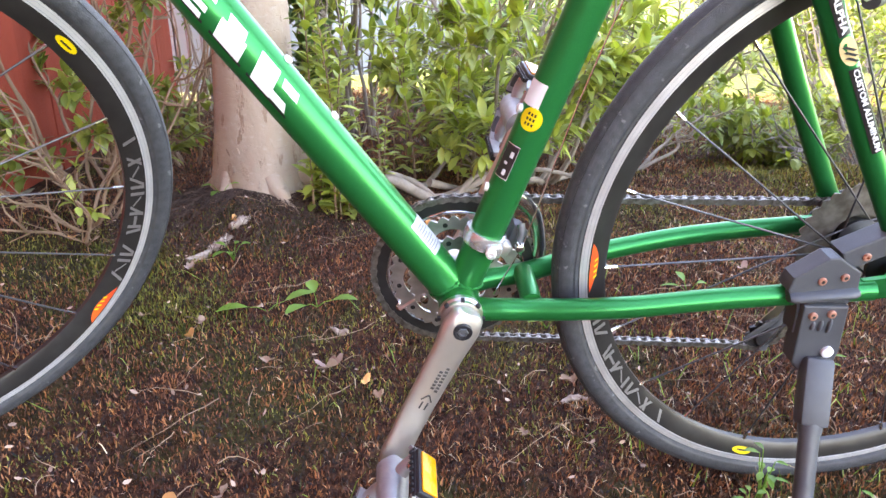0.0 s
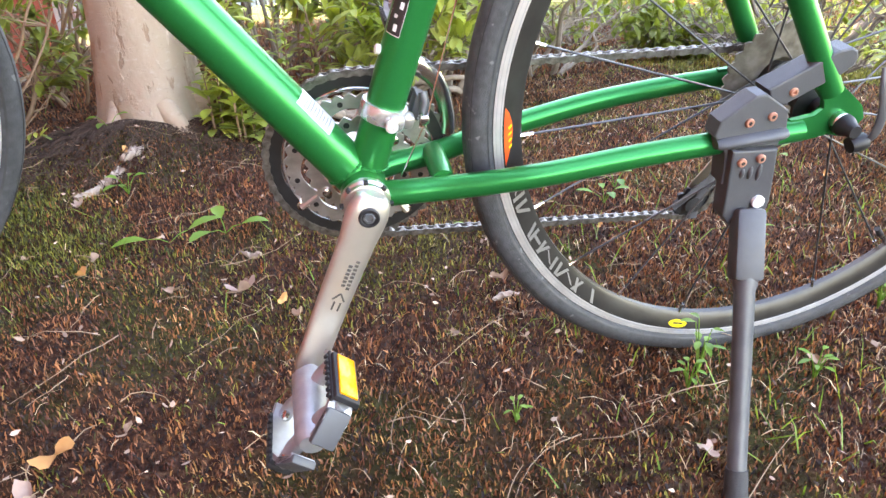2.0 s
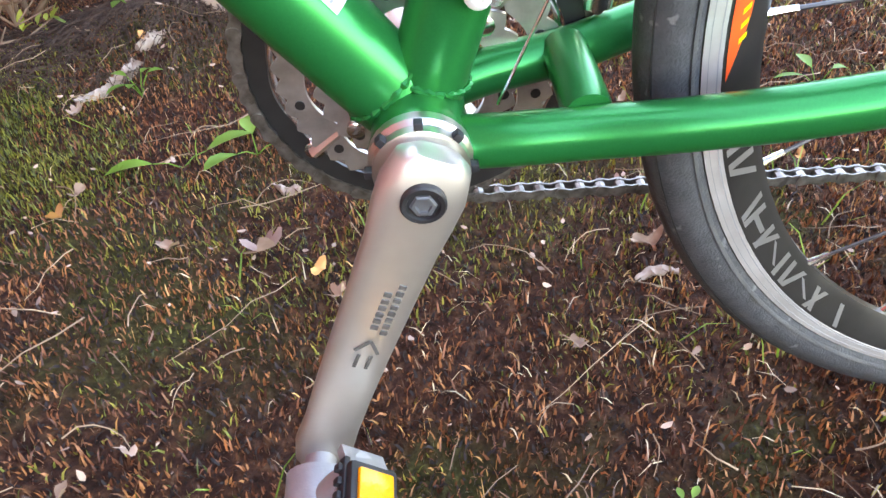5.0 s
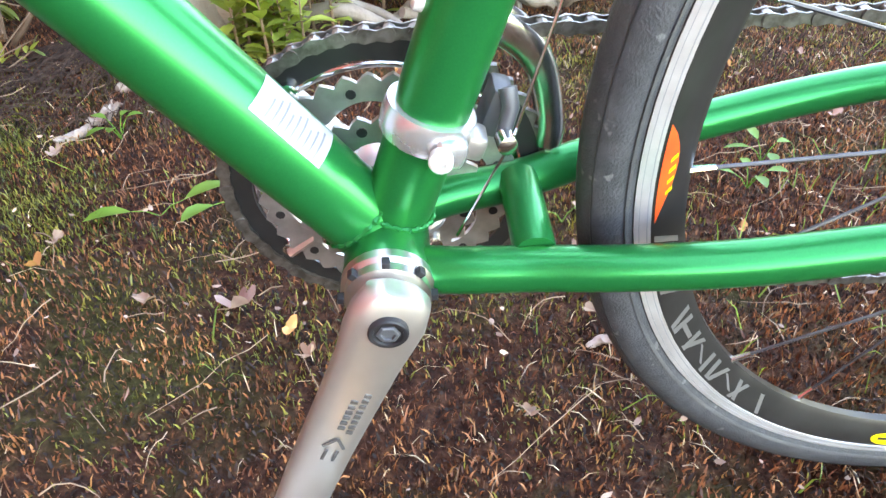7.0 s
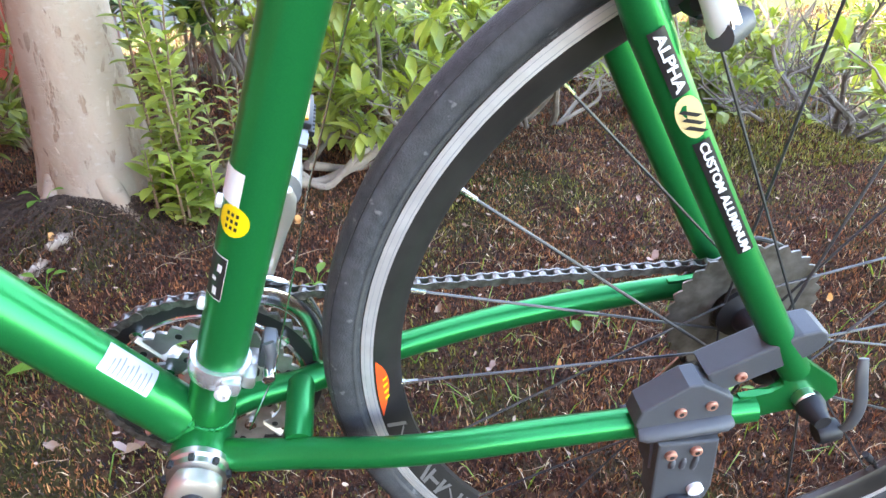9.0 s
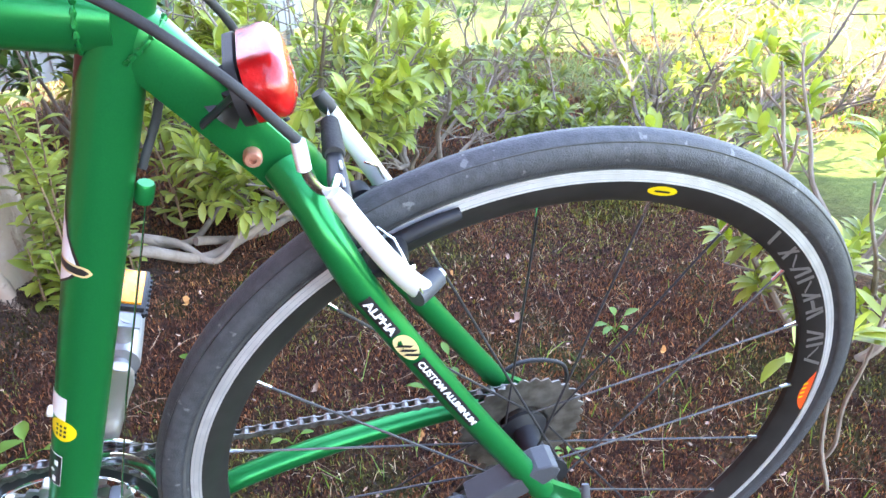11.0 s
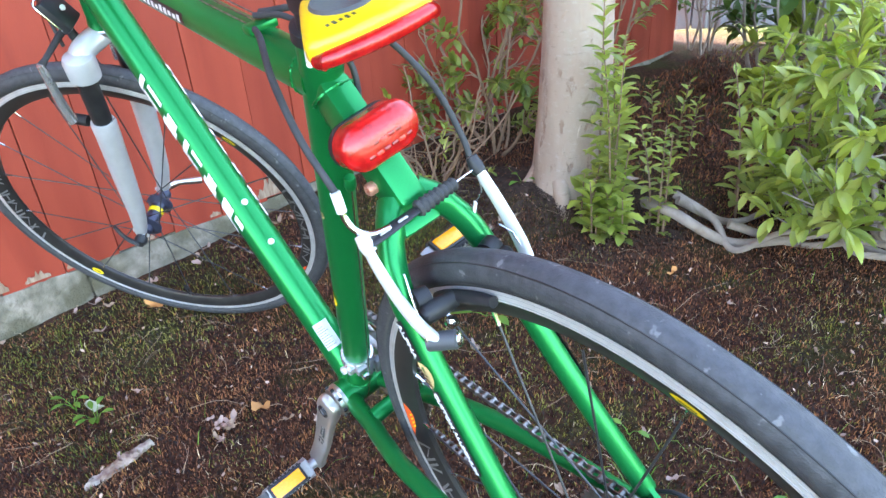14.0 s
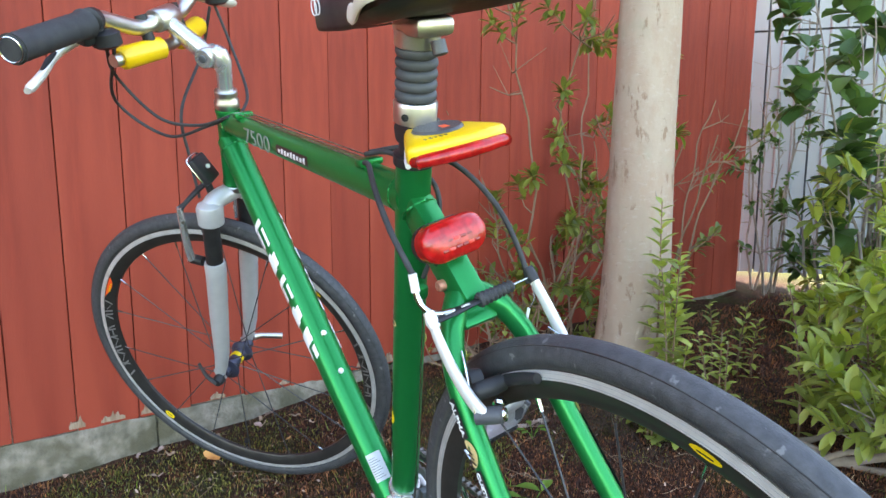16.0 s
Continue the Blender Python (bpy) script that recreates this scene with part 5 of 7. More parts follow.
for k in range(6):
    box(bm, LC + lamp_turn @ Vector((0.0119, -0.010 + 0.0042 * k, 0.0098)), (0.0012, 0.0028, 0.0034), lamp_turn @ Euler((0, radians(-35), 0)).to_matrix())
part("lamp_bars", bm, WHITE, lamp, "row of small white printed bars")
part("lamp_bracket", tube(B_(), [LC + lamp_turn @ Vector((-0.018, 0, 0)), (0.206, 0.0, 0.728), (0.196, 0, 0.718)], [0.012, 0.016, 0.019], 14), BLACKPLAST, lamp)
part("lamp_strap", tube(B_(), [(0.186, -0.0185, 0.716), (0.208, -0.0190, 0.735)], 0.006, 8, flat=0.3), BLACKPLAST, lamp)

# ---- seat post, wedge lamp, saddle ----
part("seat_collar", lathe(B_(), [(0.0192, -0.006), (0.0212, -0.005), (0.0212, 0.005), (0.0192, 0.006)], on_seat(0.566), ST, 28), BLACKPLAST, bike)
part("seat_post", tube(B_(), [on_seat(0.50), on_seat(0.60), on_seat(0.625)], [0.0155, 0.0155, 0.0155], 24), BLACKPLAST, bike)
part("post_collar", lathe(B_(), [(0.0170, -0.011), (0.0212, -0.010), (0.0218, 0.008), (0.0200, 0.011), (0.0165, 0.0115)], on_seat(0.616), ST, 28), ALU, bike, "silver post collar with a grub screw")
part("collar_screw", lathe(B_(), [(0.0036, -0.002), (0.0036, 0.0012), (0.0022, 0.0014), (0.002, 0)], on_seat(0.615, -0.0188, 0.0108), (0.5, -0.87, -0.15), 10), BLACKPLAST, bike)
prof = []
for k in range(41):
    t = k / 40
    prof.append((0.0182 + 0.0024 * abs(math.sin(math.pi * 5 * t)) ** 0.8 - 0.0012 * (abs(math.sin(math.pi * 5 * t)) < 0.25), 0.627 + 0.052 * t))
part("rubber_bellows", lathe(B_(), [(r, h) for r, h in prof], BB, ST, 28), BELLOW, bike, "ribbed dark rubber bellows")
part("saddle_clamp", lathe(B_(), [(0.0175, 0.676), (0.0215, 0.679), (0.0215, 0.694), (0.0155, 0.700)], BB, ST, 22), ALU, bike)
part("clamp_head", box(B_(), on_seat(0.699, 0, 0.008), (0.046, 0.042, 0.018), Euler((0, 0.2, 0)).to_matrix(), 0.006), ALU, bike)
part("clamp_screw", lathe(B_(), [(0.007, 0), (0.007, 0.012), (0.004, 0.013)], on_seat(0.690, 0.0, 0.032), (0.2, 0, -1), 12), LEGGREY, bike)
for side in (-1, 1):
    part("saddle_rail", tube(B_(), spline([(0.06, side * 0.012, 0.966), (0.12, side * 0.021, 0.950), (0.20, side * 0.022, 0.948), (0.27, side * 0.032, 0.955), (0.315, side * 0.045, 0.975)], 5), 0.0036, 10), CHROME, bike)
bm = B_()
rings = []
for x, w, zt, th in ((0.015, 0.012, 0.978, 0.018), (0.03, 0.020, 0.986, 0.034), (0.08, 0.024, 0.990, 0.042), (0.14, 0.034, 0.990, 0.042), (0.19, 0.056, 0.992, 0.044), (0.235, 0.074, 0.998, 0.050), (0.275, 0.082, 1.003, 0.054), (0.305, 0.074, 1.003, 0.048), (0.322, 0.045, 0.998, 0.030)):
    ring = []
    for k in range(24):
        a = 2 * math.pi * k / 24
        sy, sz = math.cos(a), math.sin(a)
        ring.append(bm.verts.new((x, w * math.copysign(abs(sy) ** 0.75, sy), zt - th / 2 + th / 2 * math.copysign(abs(sz) ** 0.8, sz) - (0.012 * abs(sy) if sz < 0 else 0.006 * abs(sy)))))
    rings.append(ring)
for a, b in zip(rings, rings[1:]):
    for k in range(24):
        bm.faces.new((a[k], a[(k + 1) % 24], b[(k + 1) % 24], b[k]))
bm.faces.new(rings[0][::-1])
bm.faces.new(rings[-1])
saddle = part("saddle", bm, BLACKPLAST, bike, "black padded saddle with cream side panels")
for side in (-1, 1):
    pts = spline([(0.150, side * 0.040, 0.958), (0.200, side * 0.062, 0.955), (0.260, side * 0.083, 0.966), (0.308, side * 0.074, 0.972)], 5)
    part("side_panel", tube(B_(), pts, [0.009, 0.011], 12, flat=0.35, up=(0, side, 0.2)), mat("cream_vinyl", (0.66, 0.62, 0.52), 0.5, alt=(0.58, 0.54, 0.45), scale=60, bump=0.1, bump_scale=500), saddle, "cream side panel")
part("saddle_shell", tube(B_(), spline([(0.07, 0, 0.954), (0.15, 0, 0.953), (0.23, 0, 0.956), (0.30, 0, 0.966)], 5), [0.022, 0.05], 14, flat=0.28), BLACKPLAST, saddle)
bm = B_()
for q in (-1, 1):
    tube(bm, [(0.045 + q * 0.004 + 0.006 * math.cos(t), -0.0243, 0.972 + 0.008 * math.sin(t)) for t in (2 * math.pi * k / 16 for k in range(17))], 0.0007, 5)
part("saddle_mark", bm, WHITE, saddle)

# yellow wedge-shaped lamp hung behind the post
WC = Vector((0.181, 0.003, 0.838))
wt = Euler((radians(3), radians(4), radians(-7))).to_matrix() @ Matrix.Diagonal((1, 0.87, 1))
out = [(0.000, -0.022), (0.012, -0.030), (0.040, -0.045), (0.064, -0.057), (0.071, -0.058), (0.076, -0.053), (0.0800, -0.026), (0.0812, 0.0), (0.0800, 0.026), (0.076, 0.053), (0.071, 0.058), (0.064, 0.057), (0.040, 0.045), (0.012, 0.030), (0.000, 0.022)]
bm = B_()
lay = []
for z, k in ((-0.0085, 0.94), (-0.0065, 0.985), (-0.004, 1.0), (0.0035, 1.0), (0.0065, 0.985), (0.0085, 0.955), (0.0100, 0.90)):
    lay.append([bm.verts.new(WC + wt @ Vector((0.05 + (x - 0.05) * k, y * k, z))) for x, y in out])
for a, b in zip(lay, lay[1:]):
    for k in range(len(out)):
        bm.faces.new((a[k], a[(k + 1) % len(out)], b[(k + 1) % len(out)], b[k]))
bm.faces.new(lay[0][::-1])
bm.faces.new(lay[-1])
wedge = part("wedge_lamp", bm, YELLOW, bike, "yellow wedge-shaped rear lamp with a red edge")
pts = spline([WC + wt @ Vector((x, y, -0.004)) for x, y in ((0.0725, -0.056), (0.0770, -0.050), (0.0802, -0.026), (0.0814, 0.0), (0.0802, 0.026), (0.0770, 0.050), (0.0725, 0.056))], 5)
lens_edge = part("red_edge_lens", tube(B_(), pts, [0.0020 + 0.0048 * math.sin(math.pi * (0.06 + 0.88 * k / (len(pts) - 1))) ** 0.55 for k in range(len(pts))], 16), REDLENS, wedge, "curved red lens along the edge")
for tip, nxt in ((pts[0], pts[3]), (pts[-1], pts[-4])):
    way = (nxt - tip).normalized()
    part("lens_tip", tube(B_(), [tip - way * 0.0006, tip + way * 0.003, tip + way * 0.008], [0.0030, 0.0052, 0.0061], 14), DARKRED, lens_edge, "dark end of the lens")
part("pale_lower_edge", tube(B_(), spline([WC + wt @ Vector((x, y, -0.0095)) for x, y in ((0.004, -0.022), (0.014, -0.030), (0.040, -0.0445), (0.062, -0.055))], 4), [0.0022, 0.0028], 10), WHITE, wedge, "white lower edge of the lamp")
bm = B_()
lo = [WC + wt @ Vector((0.033 + 0.026 * math.cos(t), 0.030 * math.sin(t), 0.0085)) for t in (2 * math.pi * k / 28 for k in range(28))]
hi = [WC + wt @ Vector((0.033 + 0.022 * math.cos(t), 0.027 * math.sin(t), 0.0125)) for t in (2 * math.pi * k / 28 for k in range(28))]
lv, hv = [bm.verts.new(p) for p in lo], [bm.verts.new(p) for p in hi]
bm.faces.new(hv)
for k in range(28):
    bm.faces.new((lv[k], lv[(k + 1) % 28], hv[(k + 1) % 28], hv[k]))
part("grey_top_panel", bm, GREYPLAST, wedge, "grey oval top panel")
part("red_mark", box(B_(), WC + wt @ Vector((0.040, 0.004, 0.0127)), (0.010, 0.008, 0.0008), wt, 0.0003), REDDECAL, wedge)
bm = B_()
for k in range(5):
    box(bm, WC + wt @ Vector((0.062, -0.032 + 0.006 * k, 0.0100)), (0.0035 + 0.002 * (k % 2), 0.0028, 0.0006), wt)
part("print_bars", bm, INK, wedge)
part("lamp_bracket", box(B_(), WC + Vector((-0.008, 0, 0.004)), (0.034, 0.040, 0.022), None, 0.006), BLACKPLAST, wedge)
part("lamp_underside", box(B_(), WC + wt @ Vector((0.03, 0, -0.0115)), (0.050, 0.060, 0.006), wt, 0.002), LABELGREY, wedge)

# ---- fork, front brake ----
part("lower_headset", lathe(B_(), [(0.0195, 0.140), (0.0215, 0.142), (0.0215, 0.148), (0.019, 0.152)], S(0), -STEER_AXIS, 26), ALU, bike)
part("upper_headset", lathe(B_(), [(0.0185, 0.0), (0.0205, 0.003), (0.0205, 0.012), (0.0180, 0.016), (0.0170, 0.022), (0.0185, 0.0225), (0.0185, 0.030), (0.0165, 0.032)], S(0), STEER_AXIS, 8 * 4), ALU, bike, "silver headset with lock nut")
crown = part("fork_crown", tube(B_(), spline([S(0.176, 0.020, -0.062), S(0.160, 0.018, -0.040), S(0.155, 0.006, 0), S(0.160, 0.018, 0.040), S(0.176, 0.020, 0.062)], 5), [0.0195] * 21, 16, flat=0.85), FORKGREY, bike, "silver suspension fork crown", STEER)
for side in (-1, 1):
    y = side * 0.0580
    part("crown_clamp", lathe(B_(), [(0.0180, -0.019), (0.0225, -0.016), (0.0232, 0.012), (0.0205, 0.019), (0.010, 0.024)], S(0.178, 0.018, y), STEER_AXIS, 22), FORKGREY, bike, "", STEER)
    part("stanchion", tube(B_(), [S(0.180, 0.020, y), S(0.290, 0.0215, y)], 0.0150, 22), INK, bike, "glossy black stanchion", STEER)
    leg = [S(0.278, 0.0215, y), S(0.284, 0.0215, y), S(0.31, 0.022, y), S(0.40, 0.027, y), S(0.50, 0.033, y * 0.97), S(0.545, 0.040, y * 0.95), S(0.566, 0.045, y * 0.93)]
    part("fork_leg", tube(B_(), leg, [0.0175, 0.0195, 0.0190, 0.0178, 0.0150, 0.0125, 0.0105], 22), FORKGREY, bike, "matt silver fork leg", STEER)
    part("fork_dropout", box(B_(), S(0.568, 0.046, y * 0.92), (0.022, 0.008, 0.026), None, 0.003), FORKGREY, bike, "", STEER)
    arm = [S(0.156, 0.056, side * 0.088), S(0.190, 0.056, side * 0.086), S(0.230, 0.055, side * 0.084), S(0.266, 0.053, side * 0.080)]
    part("front_brake_arm", tube(B_(), spline(arm, 4), [0.0070, 0.0095], 12, flat=0.65), POLISH, bike, "polished front brake arm", STEER)
    part("front_brake_pad", box(B_(), S(0.252, 0.052, side * 0.022), (0.014, 0.014, 0.050), None, 0.003), BLACKPLAST, bike, "", STEER)
    part("front_pivot", lathe(B_(), [(0.009, -0.012), (0.009, 0.012), (0.005, 0.014)], S(0.280, 0.054, side * 0.062), FWD, 14), BLACKPLAST, bike, "", STEER)
part("front_cable_boot", tube(B_(), [S(0.160, 0.056, -0.088), S(0.158, 0.056, -0.075), S(0.150, 0.055, -0.030), S(0.148, 0.054, 0.010)], [0.0060, 0.0040, 0.0050, 0.0062], 12), RUBBER, bike, "", STEER)
part("front_skewer", tube(B_(), [FRONT_C + Vector((0, -0.078, 0)), FRONT_C + Vector((0, 0.078, 0))], 0.0045, 10), CHROME, bike, "", STEER)
part("front_skewer_nut", lathe(B_(), [(0.011, 0), (0.012, 0.006), (0.009, 0.016)], FRONT_C + Vector((0, -0.066, 0)), (0, -1, 0), 14), BLACKPLAST, bike, "", STEER)
part("front_lever", tube(B_(), spline([FRONT_C + Vector((0.0, -0.082, 0)), FRONT_C + Vector((-0.012, -0.084, 0.02)), FRONT_C + Vector((-0.020, -0.080, 0.05))], 4), [0.006, 0.004], 10, flat=0.6), BLACKPLAST, bike, "", STEER)
part("front_lever", tube(B_(), [FRONT_C + Vector((0.0, 0.070, 0)), FRONT_C + Vector((0.010, 0.084, -0.006)), FRONT_C + Vector((0.044, 0.106, -0.026))], [0.009, 0.0062, 0.0075], 12), ALU, bike, "bright front quick-release lever", STEER)
part("hub_decal", lathe(B_(), [(0.0138, -0.006), (0.0141, -0.005), (0.0141, 0.003), (0.0138, 0.004)], FRONT_C, (0, 1, 0), 20), YELLOWD, bike, "", STEER)
# front reflector that faces ahead, seen by its black back
refl = part("lamp_mount", box(B_(), S(0.108, 0.040, -0.030), (0.015, 0.046, 0.050), Euler((0, -0.3, 0.2)).to_matrix(), 0.004), BLACKPLAST, bike, "black back of the front reflector above the fork", STEER)
rm = Euler((0, -0.3, 0.2)).to_matrix()
edge = [S(0.1065, 0.046, -0.0305) + rm @ Vector((0, 0.0235 * math.copysign(abs(math.cos(a)) ** 0.35, math.cos(a)), 0.0255 * math.copysign(abs(math.sin(a)) ** 0.35, math.sin(a)))) for a in (2 * math.pi * k / 40 for k in range(41))]
part("reflector_rim", tube(B_(), edge, 0.0019, 8), CHROME, refl, "thin silver rim of the reflector")
part("mount_screw", lathe(B_(), [(0.0040, 0), (0.0040, 0.002), (0.0022, 0.0024)], S(0.100, 0.031, -0.030), (0.96, -0.2, 0.2), 12), BRAKE_W, refl)
part("mount_stem", tube(B_(), [S(0.118, 0.040, -0.030), S(0.150, 0.034, -0.026), S(0.168, 0.026, -0.020)], [0.006, 0.008], 10), BLACKPLAST, bike, "", STEER)

# ---- stem, handlebar, grips, levers ----
q = S(-0.030)
part("stem_quill", tube(B_(), [S(-0.026), S(-0.060), S(-0.078), S(-0.090, 0.005), S(-0.093, 0.012)], [0.0125, 0.0128, 0.0150, 0.0150, 0.0120], 20), POLISH, bike, "polished stem column", STEER)
part("stem_elbow", box(B_(), S(-0.080, 0.012), (0.030, 0.026, 0.030), Euler((0, 0.34, 0)).to_matrix(), 0.010), POLISH, bike, "", STEER)
part("stem_joint", lathe(B_(), [(0.014, -0.018), (0.0165, -0.015), (0.0165, 0.015), (0.014, 0.018)], S(-0.083, 0.024), (0, 1, 0), 22), POLISH, bike, "", STEER)
part("joint_bolt", lathe(B_(), [(0.006, 0.017), (0.006, 0.020), (0.003, 0.021)], S(-0.083, 0.024), (0, -1, 0), 12), LEGGREY, bike, "", STEER)
BARC = S(-0.120, 0.098) + Vector((0.0047, 0, 0.0115))
part("stem_arm", tube(B_(), spline([S(-0.083, 0.024), S(-0.099, 0.048), S(-0.116, 0.074), BARC], 5), [0.0155, 0.0125], 18), POLISH, bike, "polished adjustable stem", STEER)
part("bar_clamp", lathe(B_(), [(0.0165, -0.024), (0.018, -0.022), (0.018, 0.022), (0.0165, 0.024)], BARC, (0, 1, 0), 22), ALU, bike, "", STEER)
for side in (-1, 1):
    bar = spline([BARC, BARC + Vector((-0.009, side * 0.05, -0.001)), BARC + Vector((-0.006, side * 0.095, 0.016)), BARC + Vector((0.000, side * 0.130, 0.029)), BARC + Vector((0.014, side * 0.178, 0.029)), BARC + Vector((0.034, side * 0.312, 0.030))], 5)
    part("handlebar", tube(B_(), bar, [0.0125, 0.0111], 18), ALU, bike, "polished alloy handlebar", STEER)
    g0, g1 = BARC + Vector((0.013, side * 0.172, 0.029)), BARC + Vector((0.034, side * 0.314, 0.030))
    part("grip", tube(B_(), [g0.lerp(g1, k / 20) for k in range(21)], [0.0205] + [0.0172 + (0.0010 if k % 2 else 0) for k in range(19)] + [0.0190], 18), RUBBER, bike, "black rubber grip", STEER)
    part("bar_end_cap", lathe(B_(), [(0.0172, 0), (0.0172, 0.003), (0.0120, 0.0045), (0.0115, 0.0038), (0.004, 0.0040)], g1, g1 - g0, 18), RUBBER, bike, "", STEER)
    part("end_ring", lathe(B_(), [(0.0150, 0.0030), (0.0158, 0.0040), (0.0148, 0.0046), (0.0140, 0.0040)], g1, g1 - g0, 24, closed=True), CHROME, bike, "thin silver ring on the grip end", STEER)
    L0 = BARC + Vector((0.004, side * 0.148, 0.028))
    part("brake_lever_body", box(B_(), L0 + Vector((-0.012, side * 0.006, -0.010)), (0.042, 0.036, 0.030), Euler((0, 0.3, side * 0.4)).to_matrix(), 0.008), BLACKPLAST, bike, "black brake lever body and shifter", STEER)
    lev = spline([L0 + Vector((-0.026, side * 0.006, -0.016)), L0 + Vector((-0.046, side * 0.020, -0.022)), L0 + Vector((-0.050, side * 0.046, -0.030)), L0 + Vector((-0.047, side * 0.078, -0.043)), L0 + Vector((-0.045, side * 0.112, -0.054))], 5)
    part("brake_lever", tube(B_(), lev, [0.0085 + 0.0025 * abs(2 * k / (len(lev) - 1) - 1) - (0.004 if k == len(lev) - 1 else 0) for k in range(len(lev))], 14, flat=0.62), BRAKE_W, bike, "silver brake lever blade", STEER)
    part("lever_inset", tube(B_(), [lev[9] + Vector((0.004, 0, 0.0045)), lev[12] + Vector((0.004, 0, 0.0055)), lev[15] + Vector((0.004, 0, 0.0045))], [0.0035, 0.0048, 0.0035], 8), BLACKPLAST, bike, "dark rubber inset on the lever", STEER)
    part("lever_clamp", lathe(B_(), [(0.0135, -0.008), (0.0165, -0.006), (0.0165, 0.006), (0.0135, 0.008)], L0 + Vector((0.004, side * 0.004, 0.003)), (0.35, side, 0.05), 18), BLACKPLAST, bike, "", STEER)
    part("lever_pivot_plate", box(B_(), L0 + Vector((-0.020, side * -0.008, -0.014)), (0.020, 0.016, 0.030), Euler((0, 0.5, side * 0.4)).to_matrix(), 0.004), ALU, bike, "silver lever pivot plate", STEER)
    part("shifter_pod", lathe(B_(), [(0.014, -0.012), (0.020, -0.008), (0.020, 0.008), (0.013, 0.013)], L0 + Vector((0.004, side * -0.006, -0.026)), (0.2, 0, 1), 18), BLACKPLAST, bike, "", STEER)
    part("yellow_sleeve", tube(B_(), [BARC + Vector((-0.007, side * 0.022, -0.039)), BARC + Vector((-0.008, side * 0.026, -0.039)), BARC + Vector((-0.020, side * 0.098, -0.033)), BARC + Vector((-0.021, side * 0.103, -0.033))], [0.013, 0.0172, 0.0172, 0.013], 18), YELLOW, bike, "yellow plastic cylinder under the bar", STEER)
    part("sleeve_clamp", tube(B_(), [BARC + Vector((-0.007, side * 0.040, 0.015)), BARC + Vector((-0.009, side * 0.042, -0.026))], 0.010, 12, flat=0.9), BLACKPLAST, bike, "", STEER)
part("sleeve_rod", tube(B_(), [BARC + Vector((-0.023, -0.116, -0.032)), BARC + Vector((-0.006, 0, -0.040)), BARC + Vector((-0.023, 0.116, -0.032))], 0.0095, 12), ALU, bike, "", STEER)
for pts in ([STEER @ (BARC + Vector((0.0, -0.140, -0.006))), (-0.50, -0.14, 0.93), (-0.475, -0.095, 0.855), (-0.43, -0.045, 0.835), (-0.37, -0.012, 0.845)],
            [STEER @ (BARC + Vector((0.0, -0.125, -0.010))), (-0.56, -0.14, 0.89), (-0.52, -0.08, 0.82), (-0.42, -0.035, 0.832), (-0.37, -0.004, 0.846)],
            [STEER @ (BARC + Vector((0.0, 0.125, -0.010))), (-0.55, 0.02, 0.95), (-0.50, -0.05, 0.86), (-0.50, -0.055, 0.78), STEER @ S(0.168, 0.055, -0.03)],
            [STEER @ (BARC + Vector((0.0, 0.140, -0.006))), (-0.50, 0.06, 0.95), (-0.44, 0.05, 0.875), (-0.37, 0.010, 0.846)]):
    part("control_cable", tube(B_(), spline(pts, 8), 0.0027, 8), RUBBER, bike, "black control cable")


# ---- setting ----
def ground_mesh():
    """One sheet, fine near the bicycle and coarse to the horizon."""
    def steps(lo, hi, fine, far):
        inner = np.arange(lo, hi + 1e-6, fine)
        grow = [fine]
        while sum(grow) < far:
            grow.append(grow[-1] * 1.22)
        out = np.cumsum(grow)
        return np.concatenate([lo - out[::-1], inner, hi + out])
    xs, ys = steps(-1.1, 1.5, 0.016, 400), steps(-0.7, 1.8, 0.016, 400)
    verts = []
    for y in ys:
        for x in xs:
            near = max(0.0, 1 - max(0, math.hypot(x, y - 1) - 6) / 6)
            verts.append((x, y, height(x, y) * near - 0.02 * (1 - near)))
    n = len(xs)
    faces = [(j * n + i, j * n + i + 1, (j + 1) * n + i + 1, (j + 1) * n + i) for j in range(len(ys) - 1) for i in range(n - 1)]
    me = bpy.data.meshes.new("ground")
    me.from_pydata(verts, [], faces)
    me.shade_smooth()
    return me


